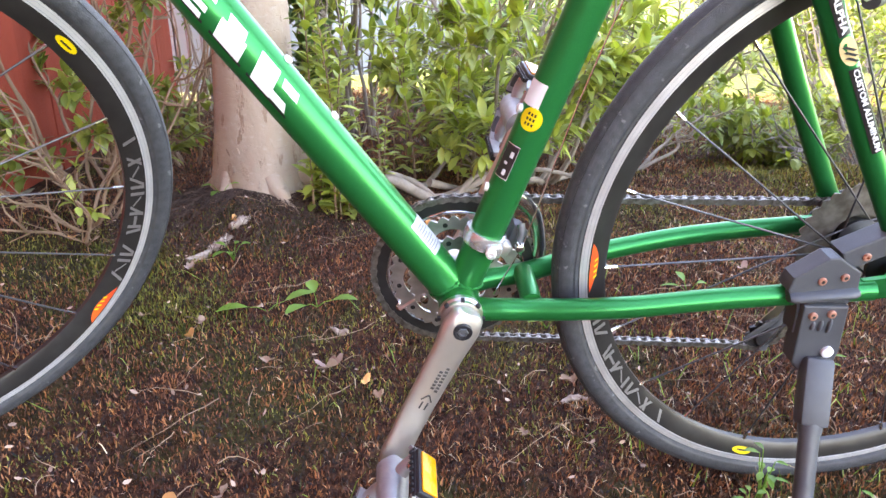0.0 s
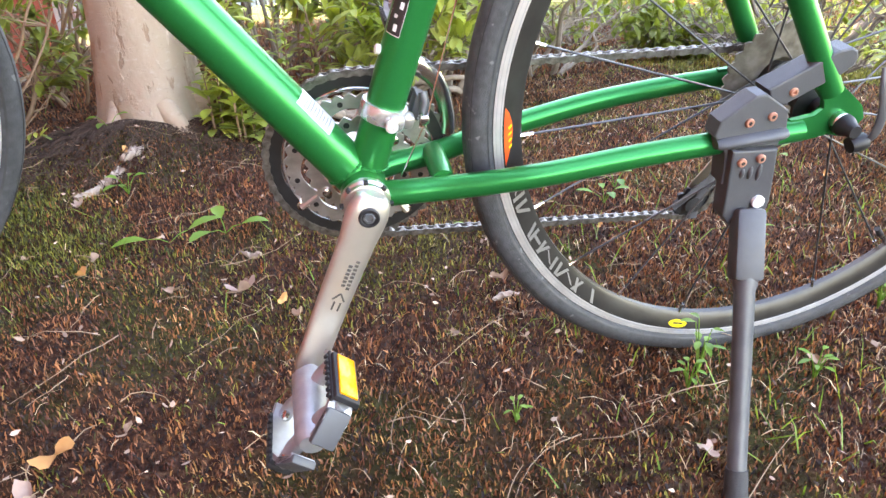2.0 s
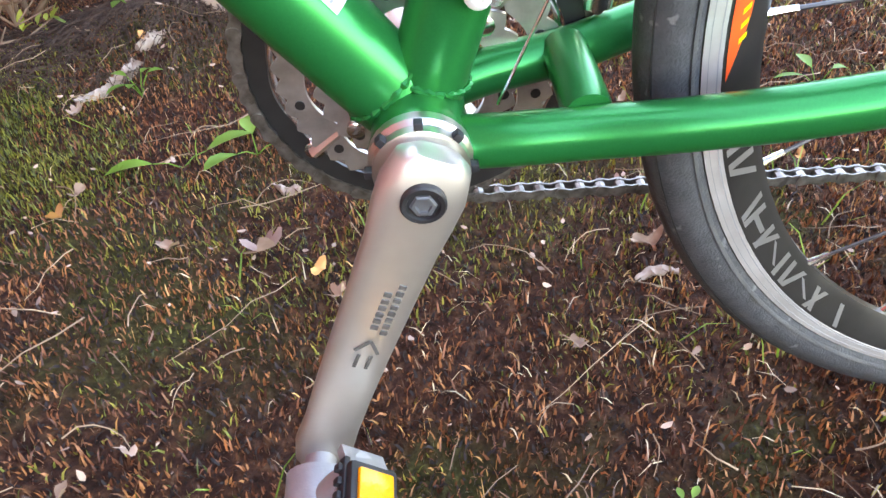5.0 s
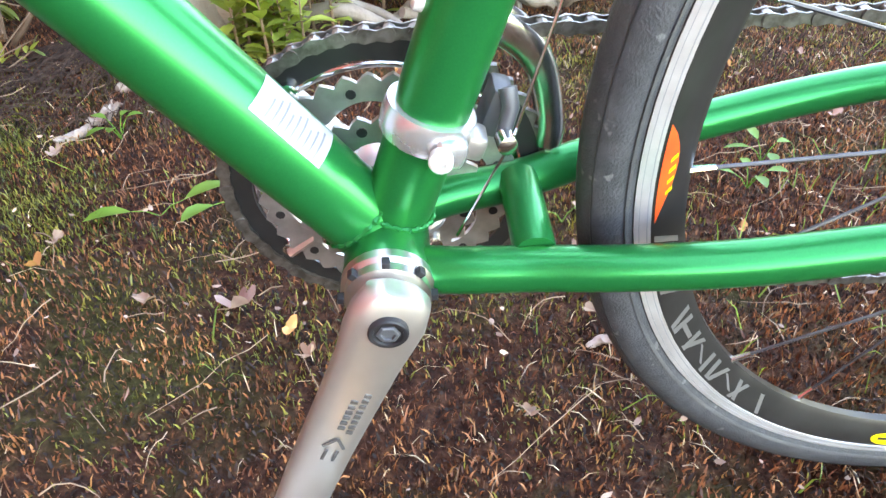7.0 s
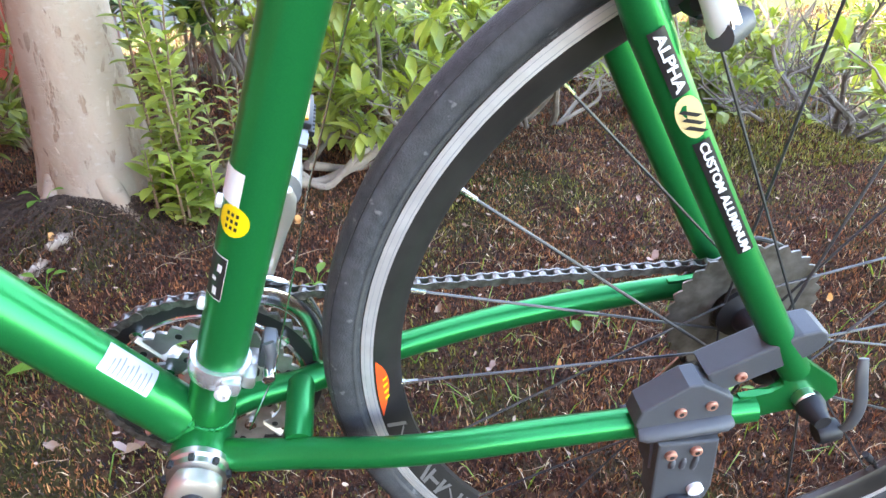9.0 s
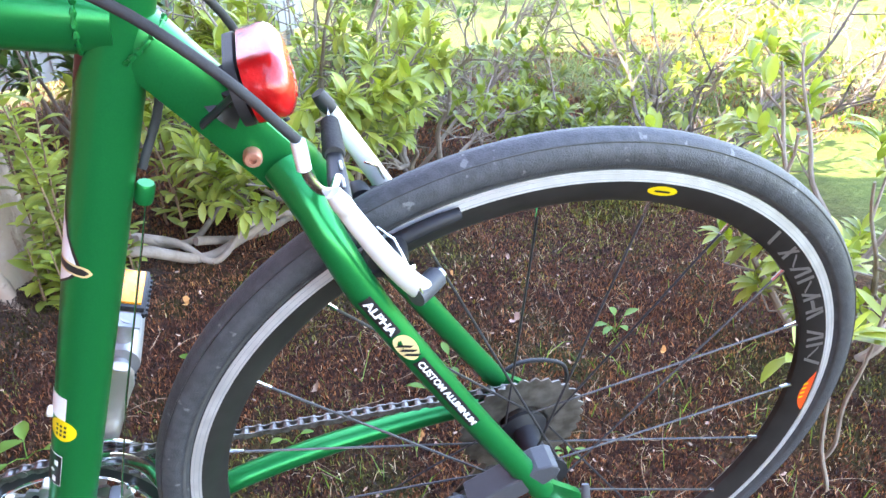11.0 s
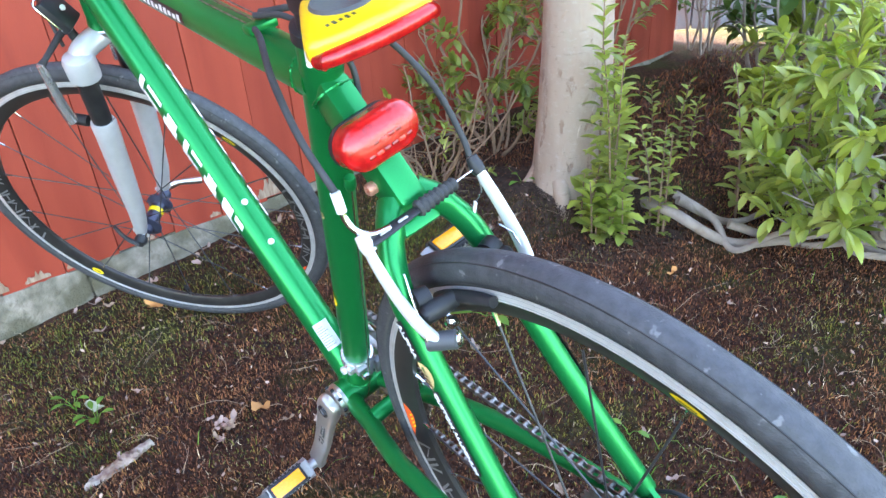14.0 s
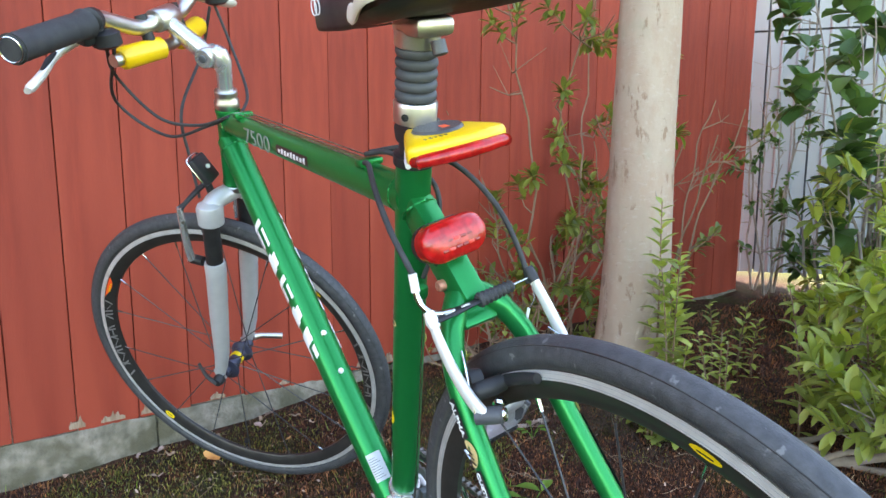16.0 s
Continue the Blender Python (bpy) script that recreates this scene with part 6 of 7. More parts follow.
def ground_material():
    """Soil and litter darkened as shade between strands, reddish moss, green patches, and open lawn farther off."""
    m = bpy.data.materials.new("mossy_soil_with_gap_shade")
    m.use_nodes = True
    nt, nodes = m.node_tree, m.node_tree.nodes
    link, b = nt.links.new, nodes["Principled BSDF"]
    tc = nodes.new("ShaderNodeTexCoord")

    def noise_tex(sc, detail=8, rough=0.65):
        n = nodes.new("ShaderNodeTexNoise")
        n.inputs["Scale"].default_value, n.inputs["Detail"].default_value, n.inputs["Roughness"].default_value = sc, detail, rough
        link(tc.outputs["Object"], n.inputs[0])
        return n.outputs[0]

    def ramp(fac, stops):
        r = nodes.new("ShaderNodeValToRGB")
        while len(r.color_ramp.elements) < len(stops):
            r.color_ramp.elements.new(0.5)
        for e, (p, c) in zip(r.color_ramp.elements, stops):
            e.position, e.color = p, (*c, 1)
        link(fac, r.inputs[0])
        return r.outputs[0]

    def mixc(fac, a, c):
        x = nodes.new("ShaderNodeMix")
        x.data_type = "RGBA"
        link(fac, x.inputs[0])
        link(a, x.inputs[6])
        link(c, x.inputs[7])
        return x.outputs[2]

    def band(fac, lo, hi):
        r = nodes.new("ShaderNodeMapRange")
        r.inputs[1].default_value, r.inputs[2].default_value = lo, hi
        link(fac, r.inputs[0])
        return r.outputs[0]
    # soil tones are lowered to paint in the shade of gaps in the moss
    soil = ramp(noise_tex(90), [(0.30, (0.016, 0.008, 0.005)), (0.48, (0.050, 0.019, 0.011)), (0.60, (0.105, 0.045, 0.023)), (0.75, (0.20, 0.12, 0.065))])
    moss = ramp(noise_tex(140), [(0.3, (0.018, 0.016, 0.005)), (0.55, (0.055, 0.050, 0.014)), (0.75, (0.14, 0.12, 0.035))])
    lawn = ramp(noise_tex(30), [(0.3, (0.065, 0.10, 0.022)), (0.7, (0.16, 0.20, 0.05))])
    col = mixc(band(noise_tex(3.2, 4), 0.50, 0.62), soil, moss)
    sep = nodes.new("ShaderNodeSeparateXYZ")
    link(tc.outputs["Object"], sep.inputs[0])
    beyond = nodes.new("ShaderNodeMath")
    beyond.operation = "MAXIMUM"
    link(band(sep.outputs[1], 2.75, 3.3), beyond.inputs[0])
    link(band(sep.outputs[0], 1.45, 1.85), beyond.inputs[1])
    far = beyond.outputs[0]
    col = mixc(far, col, lawn)
    link(col, b.inputs["Base Color"])
    b.inputs["Roughness"].default_value = 0.95
    b.inputs["Specular IOR Level"].default_value = 0.2
    bp = nodes.new("ShaderNodeBump")
    bp.inputs["Strength"].default_value, bp.inputs["Distance"].default_value = 1.0, 0.012
    link(noise_tex(120), bp.inputs["Height"])
    link(bp.outputs[0], b.inputs["Normal"])
    return m


me = ground_mesh()
me.materials.append(ground_material())
ground = tagged(new("ground", me), "reddish-brown mossy soil with green moss patches and litter", "ground", kind="structure")

# red board wall on a concrete footing; it runs along y, a touch askew
WALL = Matrix.Translation((-1.000, -0.30, 0)) @ Matrix.Rotation(radians(1.0), 4, "Z") @ Matrix.Rotation(radians(-1.2), 4, "X")
WALL_LEN, WALL_LOW, WALL_TOP, FOOT = 2.76, -5.0, 3.4, 0.110
bm = B_()
box(bm, (-0.105, (WALL_LOW + WALL_LEN) / 2, (WALL_TOP + FOOT) / 2 + 0.05), (0.15, WALL_LEN - WALL_LOW - 0.02, WALL_TOP - FOOT - 0.1))
wall = thing("wall_red", bm, REDBOARD, "barn-red wall of upright painted boards", "wall", at=WALL, kind="structure", smooth=False)
bm = B_()
y = WALL_LOW
random.seed(4)
while y < WALL_LEN:
    w = random.uniform(0.62, 1.1)
    y2 = min(y + w, WALL_LEN)
    inset = random.uniform(-0.004, 0.004)
    ny = max(4, int((y2 - y) / 0.022))
    rows = []
    for zi in range(18):
        zz = FOOT - 0.02 * zi
        row = []
        for k in range(ny + 1):
            yy = y + 0.003 + (y2 - y - 0.006) * k / ny
            rough = 0.007 * noise.noise((yy * 9, zz * 9, 1.0)) + 0.004 * noise.noise((yy * 33, zz * 33, 2.0))
            soft = -0.010 if zi == 0 else (-0.004 if k in (0, ny) else 0.0)
            row.append(bm.verts.new((0.006 + inset + rough + soft, yy, zz + (0.004 * noise.noise((yy * 14, 3, 5)) if zi == 0 else 0))))
        rows.append(row)
    back = [bm.verts.new((-0.20, v.co.y, FOOT)) for v in rows[0]]
    for a, b in zip([back] + rows, rows):
        for k in range(ny):
            bm.faces.new((a[k], a[k + 1], b[k + 1], b[k]))
    y = y2
box(bm, (-0.105, (WALL_LOW + WALL_LEN) / 2, FOOT / 2 - 0.165), (0.19, WALL_LEN - WALL_LOW - 0.006, FOOT + 0.32), None, 0.004)
thing("wall_footing", bm, CONCRETE, "weathered grey concrete footing under the red boards", "footing", at=WALL, kind="structure")
boards = {}
y, k = WALL_LOW, 0
while y < WALL_LEN - 0.02:
    w = (0.140, 0.128, 0.146, 0.135)[k % 4]
    w = min(w, WALL_LEN - y)
    key = round(w, 3)
    if key not in boards:
        bm = B_()
        box(bm, (0, 0, (WALL_TOP + FOOT) / 2), (0.020, w - 0.0022, WALL_TOP - FOOT), None, 0.0014)
        boards[key] = mesh_of("board", bm, REDBOARD, False)
    ob = new("board", boards[key])
    ob.parent = wall
    ob.matrix_local = Matrix.Translation((-0.018 + 0.0025 * math.sin(k * 2.1), y + w / 2, 0.004 * math.sin(k * 1.7)))
    y += w
    k += 1
# bare, weathered wood where the paint has gone from the boards' feet, and moss along the footing
random.seed(44)
BAREWOOD = mat("bare_weathered_wood", (0.40, 0.29, 0.20), 0.9, alt=(0.22, 0.13, 0.08), scale=40, mix=0.9, stretch=(3, 3, 0.5), bump=0.5, bump_scale=160)
for yc, wide, tall in ((-0.36, 0.035, 0.030), (-0.28, 0.055, 0.020), (-0.20, 0.030, 0.024), (-0.02, 0.040, 0.014), (0.17, 0.030, 0.012), (0.335, 0.070, 0.060), (0.43, 0.045, 0.038), (0.52, 0.035, 0.030), (0.70, 0.03, 0.018), (0.95, 0.05, 0.028), (1.25, 0.04, 0.03)):
    bm = B_()
    n = 14
    low = [bm.verts.new((0.0, yc + wide * (k / n - 0.5), FOOT + 0.008)) for k in range(n + 1)]
    top = [bm.verts.new((0.0, yc + wide * (k / n - 0.5), FOOT + 0.012 + tall * math.sin(math.pi * (0.05 + 0.9 * k / n)) * random.uniform(0.35, 1.1))) for k in range(n + 1)]
    for k in range(n):
        bm.faces.new((low[k], low[k + 1], top[k + 1], top[k]))
    for f in bmesh.ops.extrude_face_region(bm, geom=bm.faces[:])["geom"]:
        if isinstance(f, bmesh.types.BMVert):
            f.co.x -= 0.006
    part("bare_patch", bm, BAREWOOD, wall, "bare wood where the paint has peeled", Matrix.Translation((-0.0045, 0.30, 0)), smooth=False)
# boards round the corner and the rest of the building
bm = B_()
box(bm, (-2.6, WALL_LEN - 0.055, (WALL_TOP + FOOT) / 2), (5.0, 0.07, WALL_TOP - FOOT))
thing("wall_red_return", bm, REDBOARD, "barn-red side wall round the corner", "wall", at=WALL, kind="structure", smooth=False)
# out-of-view roof, added so that the building blocks sun and sky
bm = B_()
box(bm, (-2.4, (WALL_LOW + WALL_LEN) / 2, WALL_TOP + 0.06), (5.6, WALL_LEN - WALL_LOW + 0.5, 0.10), None, 0.01)
thing("roof_red_shed", bm, mat("dark_roofing", (0.06, 0.06, 0.06), 0.8, alt=(0.1, 0.1, 0.1), scale=4), "unseen dark flat roof with a short overhang, added to shade the place", "roof", at=WALL, kind="structure", smooth=False)

# tree trunk
TRUNK = Vector((-0.394, 0.915, 0.0))
z0 = height(TRUNK.x, TRUNK.y) - 0.05
SEG, LEVELS = 72, 150


def trunk_point(h, a, out=0.0):
    """A place on the bark at height h and round angle a."""
    r = 0.075 + 0.040 * math.exp(-h / 0.35) + 0.030 * math.exp(-h / 0.07) - 0.006 * h / 3.3
    ca, sa = math.cos(a), math.sin(a)
    lobes = 1 + 0.10 * math.exp(-h / 0.09) * math.sin(4 * a + 0.8) + 0.06 * math.exp(-h / 0.3) * math.sin(3 * a - 0.4)
    lobes += 0.030 * noise.noise((ca * 1.6, sa * 1.6, h * 3.5)) + 0.013 * noise.noise((ca * 6, sa * 6, h * 11)) + 0.006 * noise.noise((ca * 5, sa * 5, h * 60))
    lean = 0.018 * h + 0.012 * math.exp(-h / 0.12)
    return Vector((TRUNK.x + lean + (r * lobes + out) * ca, TRUNK.y + 0.01 * h + (r * lobes + out) * sa, z0 + h))


bm = B_()
rings = []
for i in range(LEVELS + 1):
    t = i / LEVELS
    h = 3.3 * (0.35 * t + 0.65 * t ** 3)
    rings.append([bm.verts.new(trunk_point(h, 2 * math.pi * k / SEG)) for k in range(SEG)])
for a, b in zip(rings, rings[1:]):
    for k in range(SEG):
        bm.faces.new((a[k], a[(k + 1) % SEG], b[(k + 1) % SEG], b[k]))
bm.faces.new(rings[0][::-1])
bm.faces.new(rings[-1])
tree = empty("tree", "slender tree with pale smooth bark and a flared mossy base", "tree")
trunk = part("trunk", bm, BARK, tree, "beige-pink bark with scars and cross lines")
# roots that leave the foot of the trunk
for a, ln in ((-2.3, 0.11), (-1.2, 0.10), (-0.25, 0.16), (0.9, 0.12), (2.6, 0.12)):
    pts = []
    for k in range(6):
        t = k / 5
        q = trunk_point(0.10 * (1 - t), a + 0.25 * math.sin(2 * t))
        q += Vector((math.cos(a), math.sin(a), 0)) * (ln * t - 0.02)
        q.z = max(height(q.x, q.y) - 0.012 * t, q.z - 0.05 * t) - 0.004
        pts.append(q)
    part("surface_root", tube(B_(), spline(pts, 4), [0.026, 0.008], 12), BARK, tree, "grey root running into the soil")
# old scars and lifting flakes of bark
random.seed(17)
FLAKE = mat("peeling_bark_flake", (0.42, 0.32, 0.245), 0.9, alt=(0.30, 0.21, 0.15), scale=60, mix=0.9, obrand=0.3, bump=0.5, bump_scale=200)
SCAR = mat("dark_bark_scar", (0.27, 0.18, 0.125), 0.9, alt=(0.36, 0.26, 0.19), scale=50, mix=0.9, obrand=0.25, bump=0.6, bump_scale=160)
for k in range(34):
    h, a = 0.06 + 0.55 * random.random() ** 1.4, random.uniform(-3.0, 0.5)
    w, l = random.uniform(0.003, 0.010), random.uniform(0.006, 0.026)
    lean = random.uniform(-0.5, 0.5)
    bm = B_()
    n = 8
    rim = []
    for i in range(n):
        b = 2 * math.pi * i / n
        q = random.uniform(0.65, 1.1)
        rim.append(bm.verts.new(trunk_point(h + l * math.sin(b) * q, a + (w * math.cos(b) * q + lean * l * math.sin(b)) / 0.1, 0.0012 if k % 2 else 0.0006)))
    top = bm.verts.new(trunk_point(h, a, 0.0034 if k % 2 else 0.0012))
    for i in range(n):
        bm.faces.new((rim[i], rim[(i + 1) % n], top))
    part("bark_flake" if k % 2 else "bark_scar", bm, FLAKE if k % 2 else SCAR, trunk)

# white ribbed metal fence beyond the corner, standing clear of the ground
FENCE = Matrix.Translation((-1.27, 2.56, 0)) @ Matrix.Rotation(radians(40), 4, "Z")
fence = empty("metal_fence", "white ribbed metal fence with a gap under it", "fence", at=FENCE)
PANEL, LOWER = 0.205, 0.10


def fence_panel(z0, z1):
    """One folded sheet: flat pans with two low ribs and turned-back edges."""
    prof = [(0.004, 0.020), (0.004, 0.0), (0.055, 0.0), (0.060, -0.008), (0.068, -0.008), (0.073, 0.0), (0.125, 0.0), (0.130, -0.008), (0.138, -0.008), (0.143, 0.0), (PANEL - 0.005, 0.0), (PANEL - 0.005, 0.020)]
    bm = B_()
    lo = [bm.verts.new((a, b, z0)) for a, b in prof]
    hi = [bm.verts.new((a, b, z1)) for a, b in prof]
    for k in range(len(prof) - 1):
        bm.faces.new((lo[k], lo[k + 1], hi[k + 1], hi[k]))
    return mesh_of("metal_panel", bm, WHITEMETAL, False)


for me in (fence_panel(LOWER, 1.262), fence_panel(1.272, 2.6)):
    for k in range(11):
        ob = new("metal_panel", me)
        ob.parent = fence
        ob.matrix_local = Matrix.Translation((PANEL * k, 0, 0))
# added sheet whose dark colour gives the shade in the open joints
part("joint_backing", box(B_(), (1.13, 0.024, 1.35), (2.25, 0.004, 2.48), None, 0.0005), FENCEGAP, fence, "added dark sheet that shades the joints")
for zz in (0.55, 1.267, 2.3):
    part("fence_rail", box(B_(), (1.13, 0.05, zz), (2.25, 0.04, 0.06), None, 0.004), FENCEGAP, fence)
for xx in (0.05, 1.15, 2.2):
    part("fence_post", box(B_(), (xx, 0.11, 1.2), (0.07, 0.06, 2.9), None, 0.004), FENCEGAP, fence)


# ---- plants ----
class Leaves:
    """Gathers folded leaves into one mesh."""

    def __init__(self):
        self.v, self.f = [], []

    def add(self, pos, way, up, length, width, droop=0.15):
        way = Vector(way).normalized()
        side = way.cross(Vector(up))
        if side.length < 1e-3:
            side = way.cross(Vector((1, 0, 0.3)))
        side.normalize()
        n = side.cross(way).normalized()
        b = len(self.v)
        p = Vector(pos)
        for t, w, h in ((0, 0.0, 0), (0.10, 0.17, 0), (0.33, 0.45, 0.0), (0.60, 0.50, -droop * 0.2), (0.84, 0.30, -droop * 0.6), (1.0, 0.0, -droop)):
            mid = p + way * (length * t) + n * (length * h)
            if w == 0:
                self.v.append(mid)
            else:
                lift = n * (width * w * 0.35)
                self.v += [mid + side * (width * w) + lift, mid, mid - side * (width * w) + lift]
        self.f += [(b, b + 1, b + 2), (b, b + 2, b + 3)]
        for k in (1, 4, 7):
            self.f += [(b + k, b + k + 3, b + k + 4, b + k + 1), (b + k + 1, b + k + 4, b + k + 5, b + k + 2)]
        self.f += [(b + 10, b + 13, b + 11), (b + 11, b + 13, b + 12)]

    def make(self, name, material, parent, label=""):
        me = bpy.data.meshes.new(name)
        me.from_pydata(self.v, [], self.f)
        me.shade_smooth()
        me.materials.append(material)
        ob = new(name, me)
        ob.parent = parent
        return tagged(ob, label, kind="stuff")


def rnd(a, b):
    return random.uniform(a, b)


def shoots(name, label, base, spread, count, hmin, hmax, leaf, ll, lw, seed, group="", lean=0.12, pitch=0.0095):
    """Upright leafy shoots out of one root."""
    random.seed(seed)
    root = empty(name, label, "shrub", group)
    lv = Leaves()
    for k in range(count):
        a, r = rnd(0, 6.28), spread * math.sqrt(rnd(0, 1))
        x, y = base[0] + r * math.cos(a), base[1] + r * math.sin(a)
        z, h = height(x, y) - 0.01, rnd(hmin, hmax)
        dx, dy = rnd(-lean, lean) * h, rnd(-lean, lean) * h
        pts = [Vector((x + dx * t * t, y + dy * t * t, z + h * t)) for t in (0, 0.25, 0.5, 0.75, 1)]
        part("stem", tube(B_(), pts, [0.0034, 0.0012], 6), TWIG, root)
        n = int(h / pitch)
        for i in range(n):
            t = 0.06 + 0.94 * i / n
            c = Vector((x + dx * t * t, y + dy * t * t, z + h * t))
            b = i * 2.4 + rnd(-0.4, 0.4)
            up = rnd(0.25, 0.9) if t > 0.5 else rnd(-0.1, 0.5)
            way = Vector((math.cos(b), math.sin(b), up))
            size = (0.7 + 0.5 * math.sin(math.pi * min(1, t * 0.9 + 0.1))) * rnd(0.75, 1.15)
            lv.add(c, way, (0, 0, 1), ll * size, lw * size, rnd(0.0, 0.3))
    lv.make("leaves", leaf, root)
    return root


def crook(p, reach):
    """Twists a limb's point a little, so that limbs bend like wood."""
    return p + reach * 0.07 * Vector((noise.noise(p * 7), noise.noise(p * 7 + Vector((9, 0, 0))), noise.noise(p * 7 + Vector((0, 9, 0)))))


def shrub(name, label, base, stems, reach, top, leaf, ll, lw, seed, low=0.1, per=9, twigs=5, dead=0, group="", stem_r=0.011, toward=None, span=6.28, start=0.0, bare=0.35, wood=None):
    """A spreading shrub: crooked limbs, side twigs, and whorls of leaves at their ends."""
    random.seed(seed)
    root = empty(name, label, "shrub", group)
    lv, tw = Leaves(), B_()
    z0 = height(base[0], base[1]) - 0.03
    for k in range(stems):
        a = start + span * (k + rnd(-0.3, 0.3)) / stems
        r, h = reach * rnd(0.55, 1.0), rnd(low, top)
        end = Vector((base[0] + r * math.cos(a), base[1] + r * math.sin(a), z0 + h))
        if toward:
            end += Vector(toward) * rnd(0.3, 1)
        b0 = Vector((base[0] + rnd(-0.05, 0.05), base[1] + rnd(-0.05, 0.05), z0))
        pts = [b0]
        for t in (0.25, 0.5, 0.75, 1.0):
            p = b0.lerp(end, t)
            p.z = z0 + h * t ** 1.25
            pts.append(p + Vector((rnd(-1, 1), rnd(-1, 1), rnd(-0.6, 0.6))) * 0.09 * reach)
        limb = [crook(p, reach) for p in spline(pts, 5)]
        bm = B_()
        tube(bm, limb, [stem_r * rnd(0.7, 1.1), 0.0022], 7)
        for j in range(twigs):
            t = rnd(bare, 1.0)
            p0 = limb[min(len(limb) - 1, int(t * (len(limb) - 1)))]
            away = Vector((math.cos(a + rnd(-1.3, 1.3)), math.sin(a + rnd(-1.3, 1.3)), rnd(-0.1, 0.9))).normalized()
            ln = rnd(0.35, 1.0) * 0.30 * reach + 0.03
            mid = p0 + away * ln * 0.5 + Vector((rnd(-1, 1), rnd(-1, 1), rnd(-1, 1))) * 0.02
            p1 = p0 + away * ln + Vector((0, 0, rnd(0, 0.04)))
            tube(tw, [p0, mid, p1], [0.0028, 0.0012], 5)
            if rnd(0, 1) < dead:
                for q in range(2):
                    tube(tw, [mid, mid + Vector((rnd(-1, 1), rnd(-1, 1), rnd(-0.3, 1))) * 0.09], [0.0014, 0.0007], 4)
                continue
            for whorl in range(3):
                c = p0.lerp(p1, (0.55, 0.8, 1.0)[whorl])
                for i in range(per if whorl == 2 else per // 2):
                    b = rnd(0, 6.28)
                    u = away.orthogonal().normalized()
                    v = away.cross(u)
                    way = (u * math.cos(b) + v * math.sin(b)) + away * rnd(0.2, 0.9) + Vector((0, 0, rnd(0.0, 0.35)))
                    size = rnd(0.6, 1.1)
                    lv.add(c + away * rnd(-0.01, 0.01), way, (0, 0, 1), ll * size, lw * size, rnd(0.0, 0.3))
        part("limb", bm, wood or WOOD, root)
    tagged(part("brushwood", tw, wood or WOOD, root), kind="stuff")
    lv.make("leaves", leaf, root)
    return root


shoots("leafy_sapling", "bright green upright leafy shoots beside the tree trunk", (-0.215, 0.835), 0.050, 6, 0.20, 0.58, LEAFY, 0.046, 0.0205, 11, pitch=0.0105)
shoots("leafy_sapling", "short dense bright green sprigs at the tree's foot", (-0.190, 0.800), 0.065, 15, 0.05, 0.17, LEAFY, 0.044, 0.0225, 15, pitch=0.0085)
shoots("leafy_sapling", "thin green leafy sprigs beside the shoots", (-0.115, 0.905), 0.030, 3, 0.16, 0.32, LEAFY, 0.030, 0.014, 12)
shoots("leafy_sapling", "green leafy shoots behind the tree", (0.16, 1.42), 0.16, 5, 0.25, 0.62, LEAF, 0.042, 0.017, 13)
shoots("leafy_sapling", "short leafy sprigs on the mossy bank", (-0.36, 1.32), 0.08, 3, 0.12, 0.25, LEAFY, 0.036, 0.015, 14)
shoots("leafy_sapling", "slender green shoots among bare grey limbs", (0.02, 1.14), 0.13, 6, 0.22, 0.52, LEAFY, 0.052, 0.020, 16, lean=0.18, pitch=0.016)
shoots("leafy_sapling", "slender green shoots behind the low limbs", (0.42, 1.55), 0.20, 6, 0.3, 0.7, LEAFY, 0.055, 0.021, 17, lean=0.18, pitch=0.018)
shrub("sprawling_shrub", "rounded bushy shrub on the mossy bank", (1.18, 1.50), 11, 0.20, 0.34, LEAF, 0.048, 0.021, 39, low=0.10, per=8, twigs=9, bare=0.25)
shrub("sprawling_shrub", "sprawling shrub with grey crooked limbs and whorled green leaves", (0.30, 1.20), 14, 0.36, 0.62, LEAFY, 0.066, 0.023, 21, low=0.22, per=10, twigs=9, dead=0.08, bare=0.5)
shrub("sprawling_shrub", "broad leafy shrub with light green leaves over bare limbs", (0.66, 1.45), 10, 0.44, 0.52, LEAF, 0.054, 0.020, 22, low=0.18, per=7, twigs=8, dead=0.35, bare=0.35)
shrub("sprawling_shrub", "tall shrub with long light green leaves", (0.34, 1.66), 9, 0.45, 1.0, LEAFY, 0.058, 0.020, 23, low=0.35, per=7, twigs=9, dead=0.35, bare=0.4)
shrub("wall_shrub", "thin straggly shrub with leafy twigs against the red wall", (-0.82, 1.05), 10, 0.38, 1.25, LEAF, 0.050, 0.019, 24, low=0.30, per=10, twigs=12, dead=0.25, stem_r=0.006, bare=0.25, wood=TWIG)
shrub("wall_shrub", "leafy straggling shrub by the footing", (-0.74, 1.42), 10, 0.30, 0.95, LEAF, 0.044, 0.018, 38, low=0.25, per=6, twigs=7, dead=0.6, stem_r=0.006, bare=0.2, wood=TWIG)
shrub("wall_shrub", "low straggly twigs with sparse leaves by the footing", (-0.72, 0.72), 9, 0.24, 0.42, LEAFY, 0.034, 0.014, 25, low=0.10, per=5, twigs=5, dead=0.85, stem_r=0.005, bare=0.2, wood=TWIG)
shrub("dark_shrub", "dark glossy-leaved shrub in front of the white fence", (-0.52, 2.25), 5, 0.22, 0.84, LEAFD, 0.085, 0.032, 26, low=0.50, per=6, twigs=7, dead=0.25, bare=0.4)
shrub("dark_shrub", "tall shrub with large round dark leaves", (-0.34, 2.22), 8, 0.30, 1.55, LEAFD, 0.100, 0.084, 27, low=1.08, per=4, twigs=8, bare=0.45)
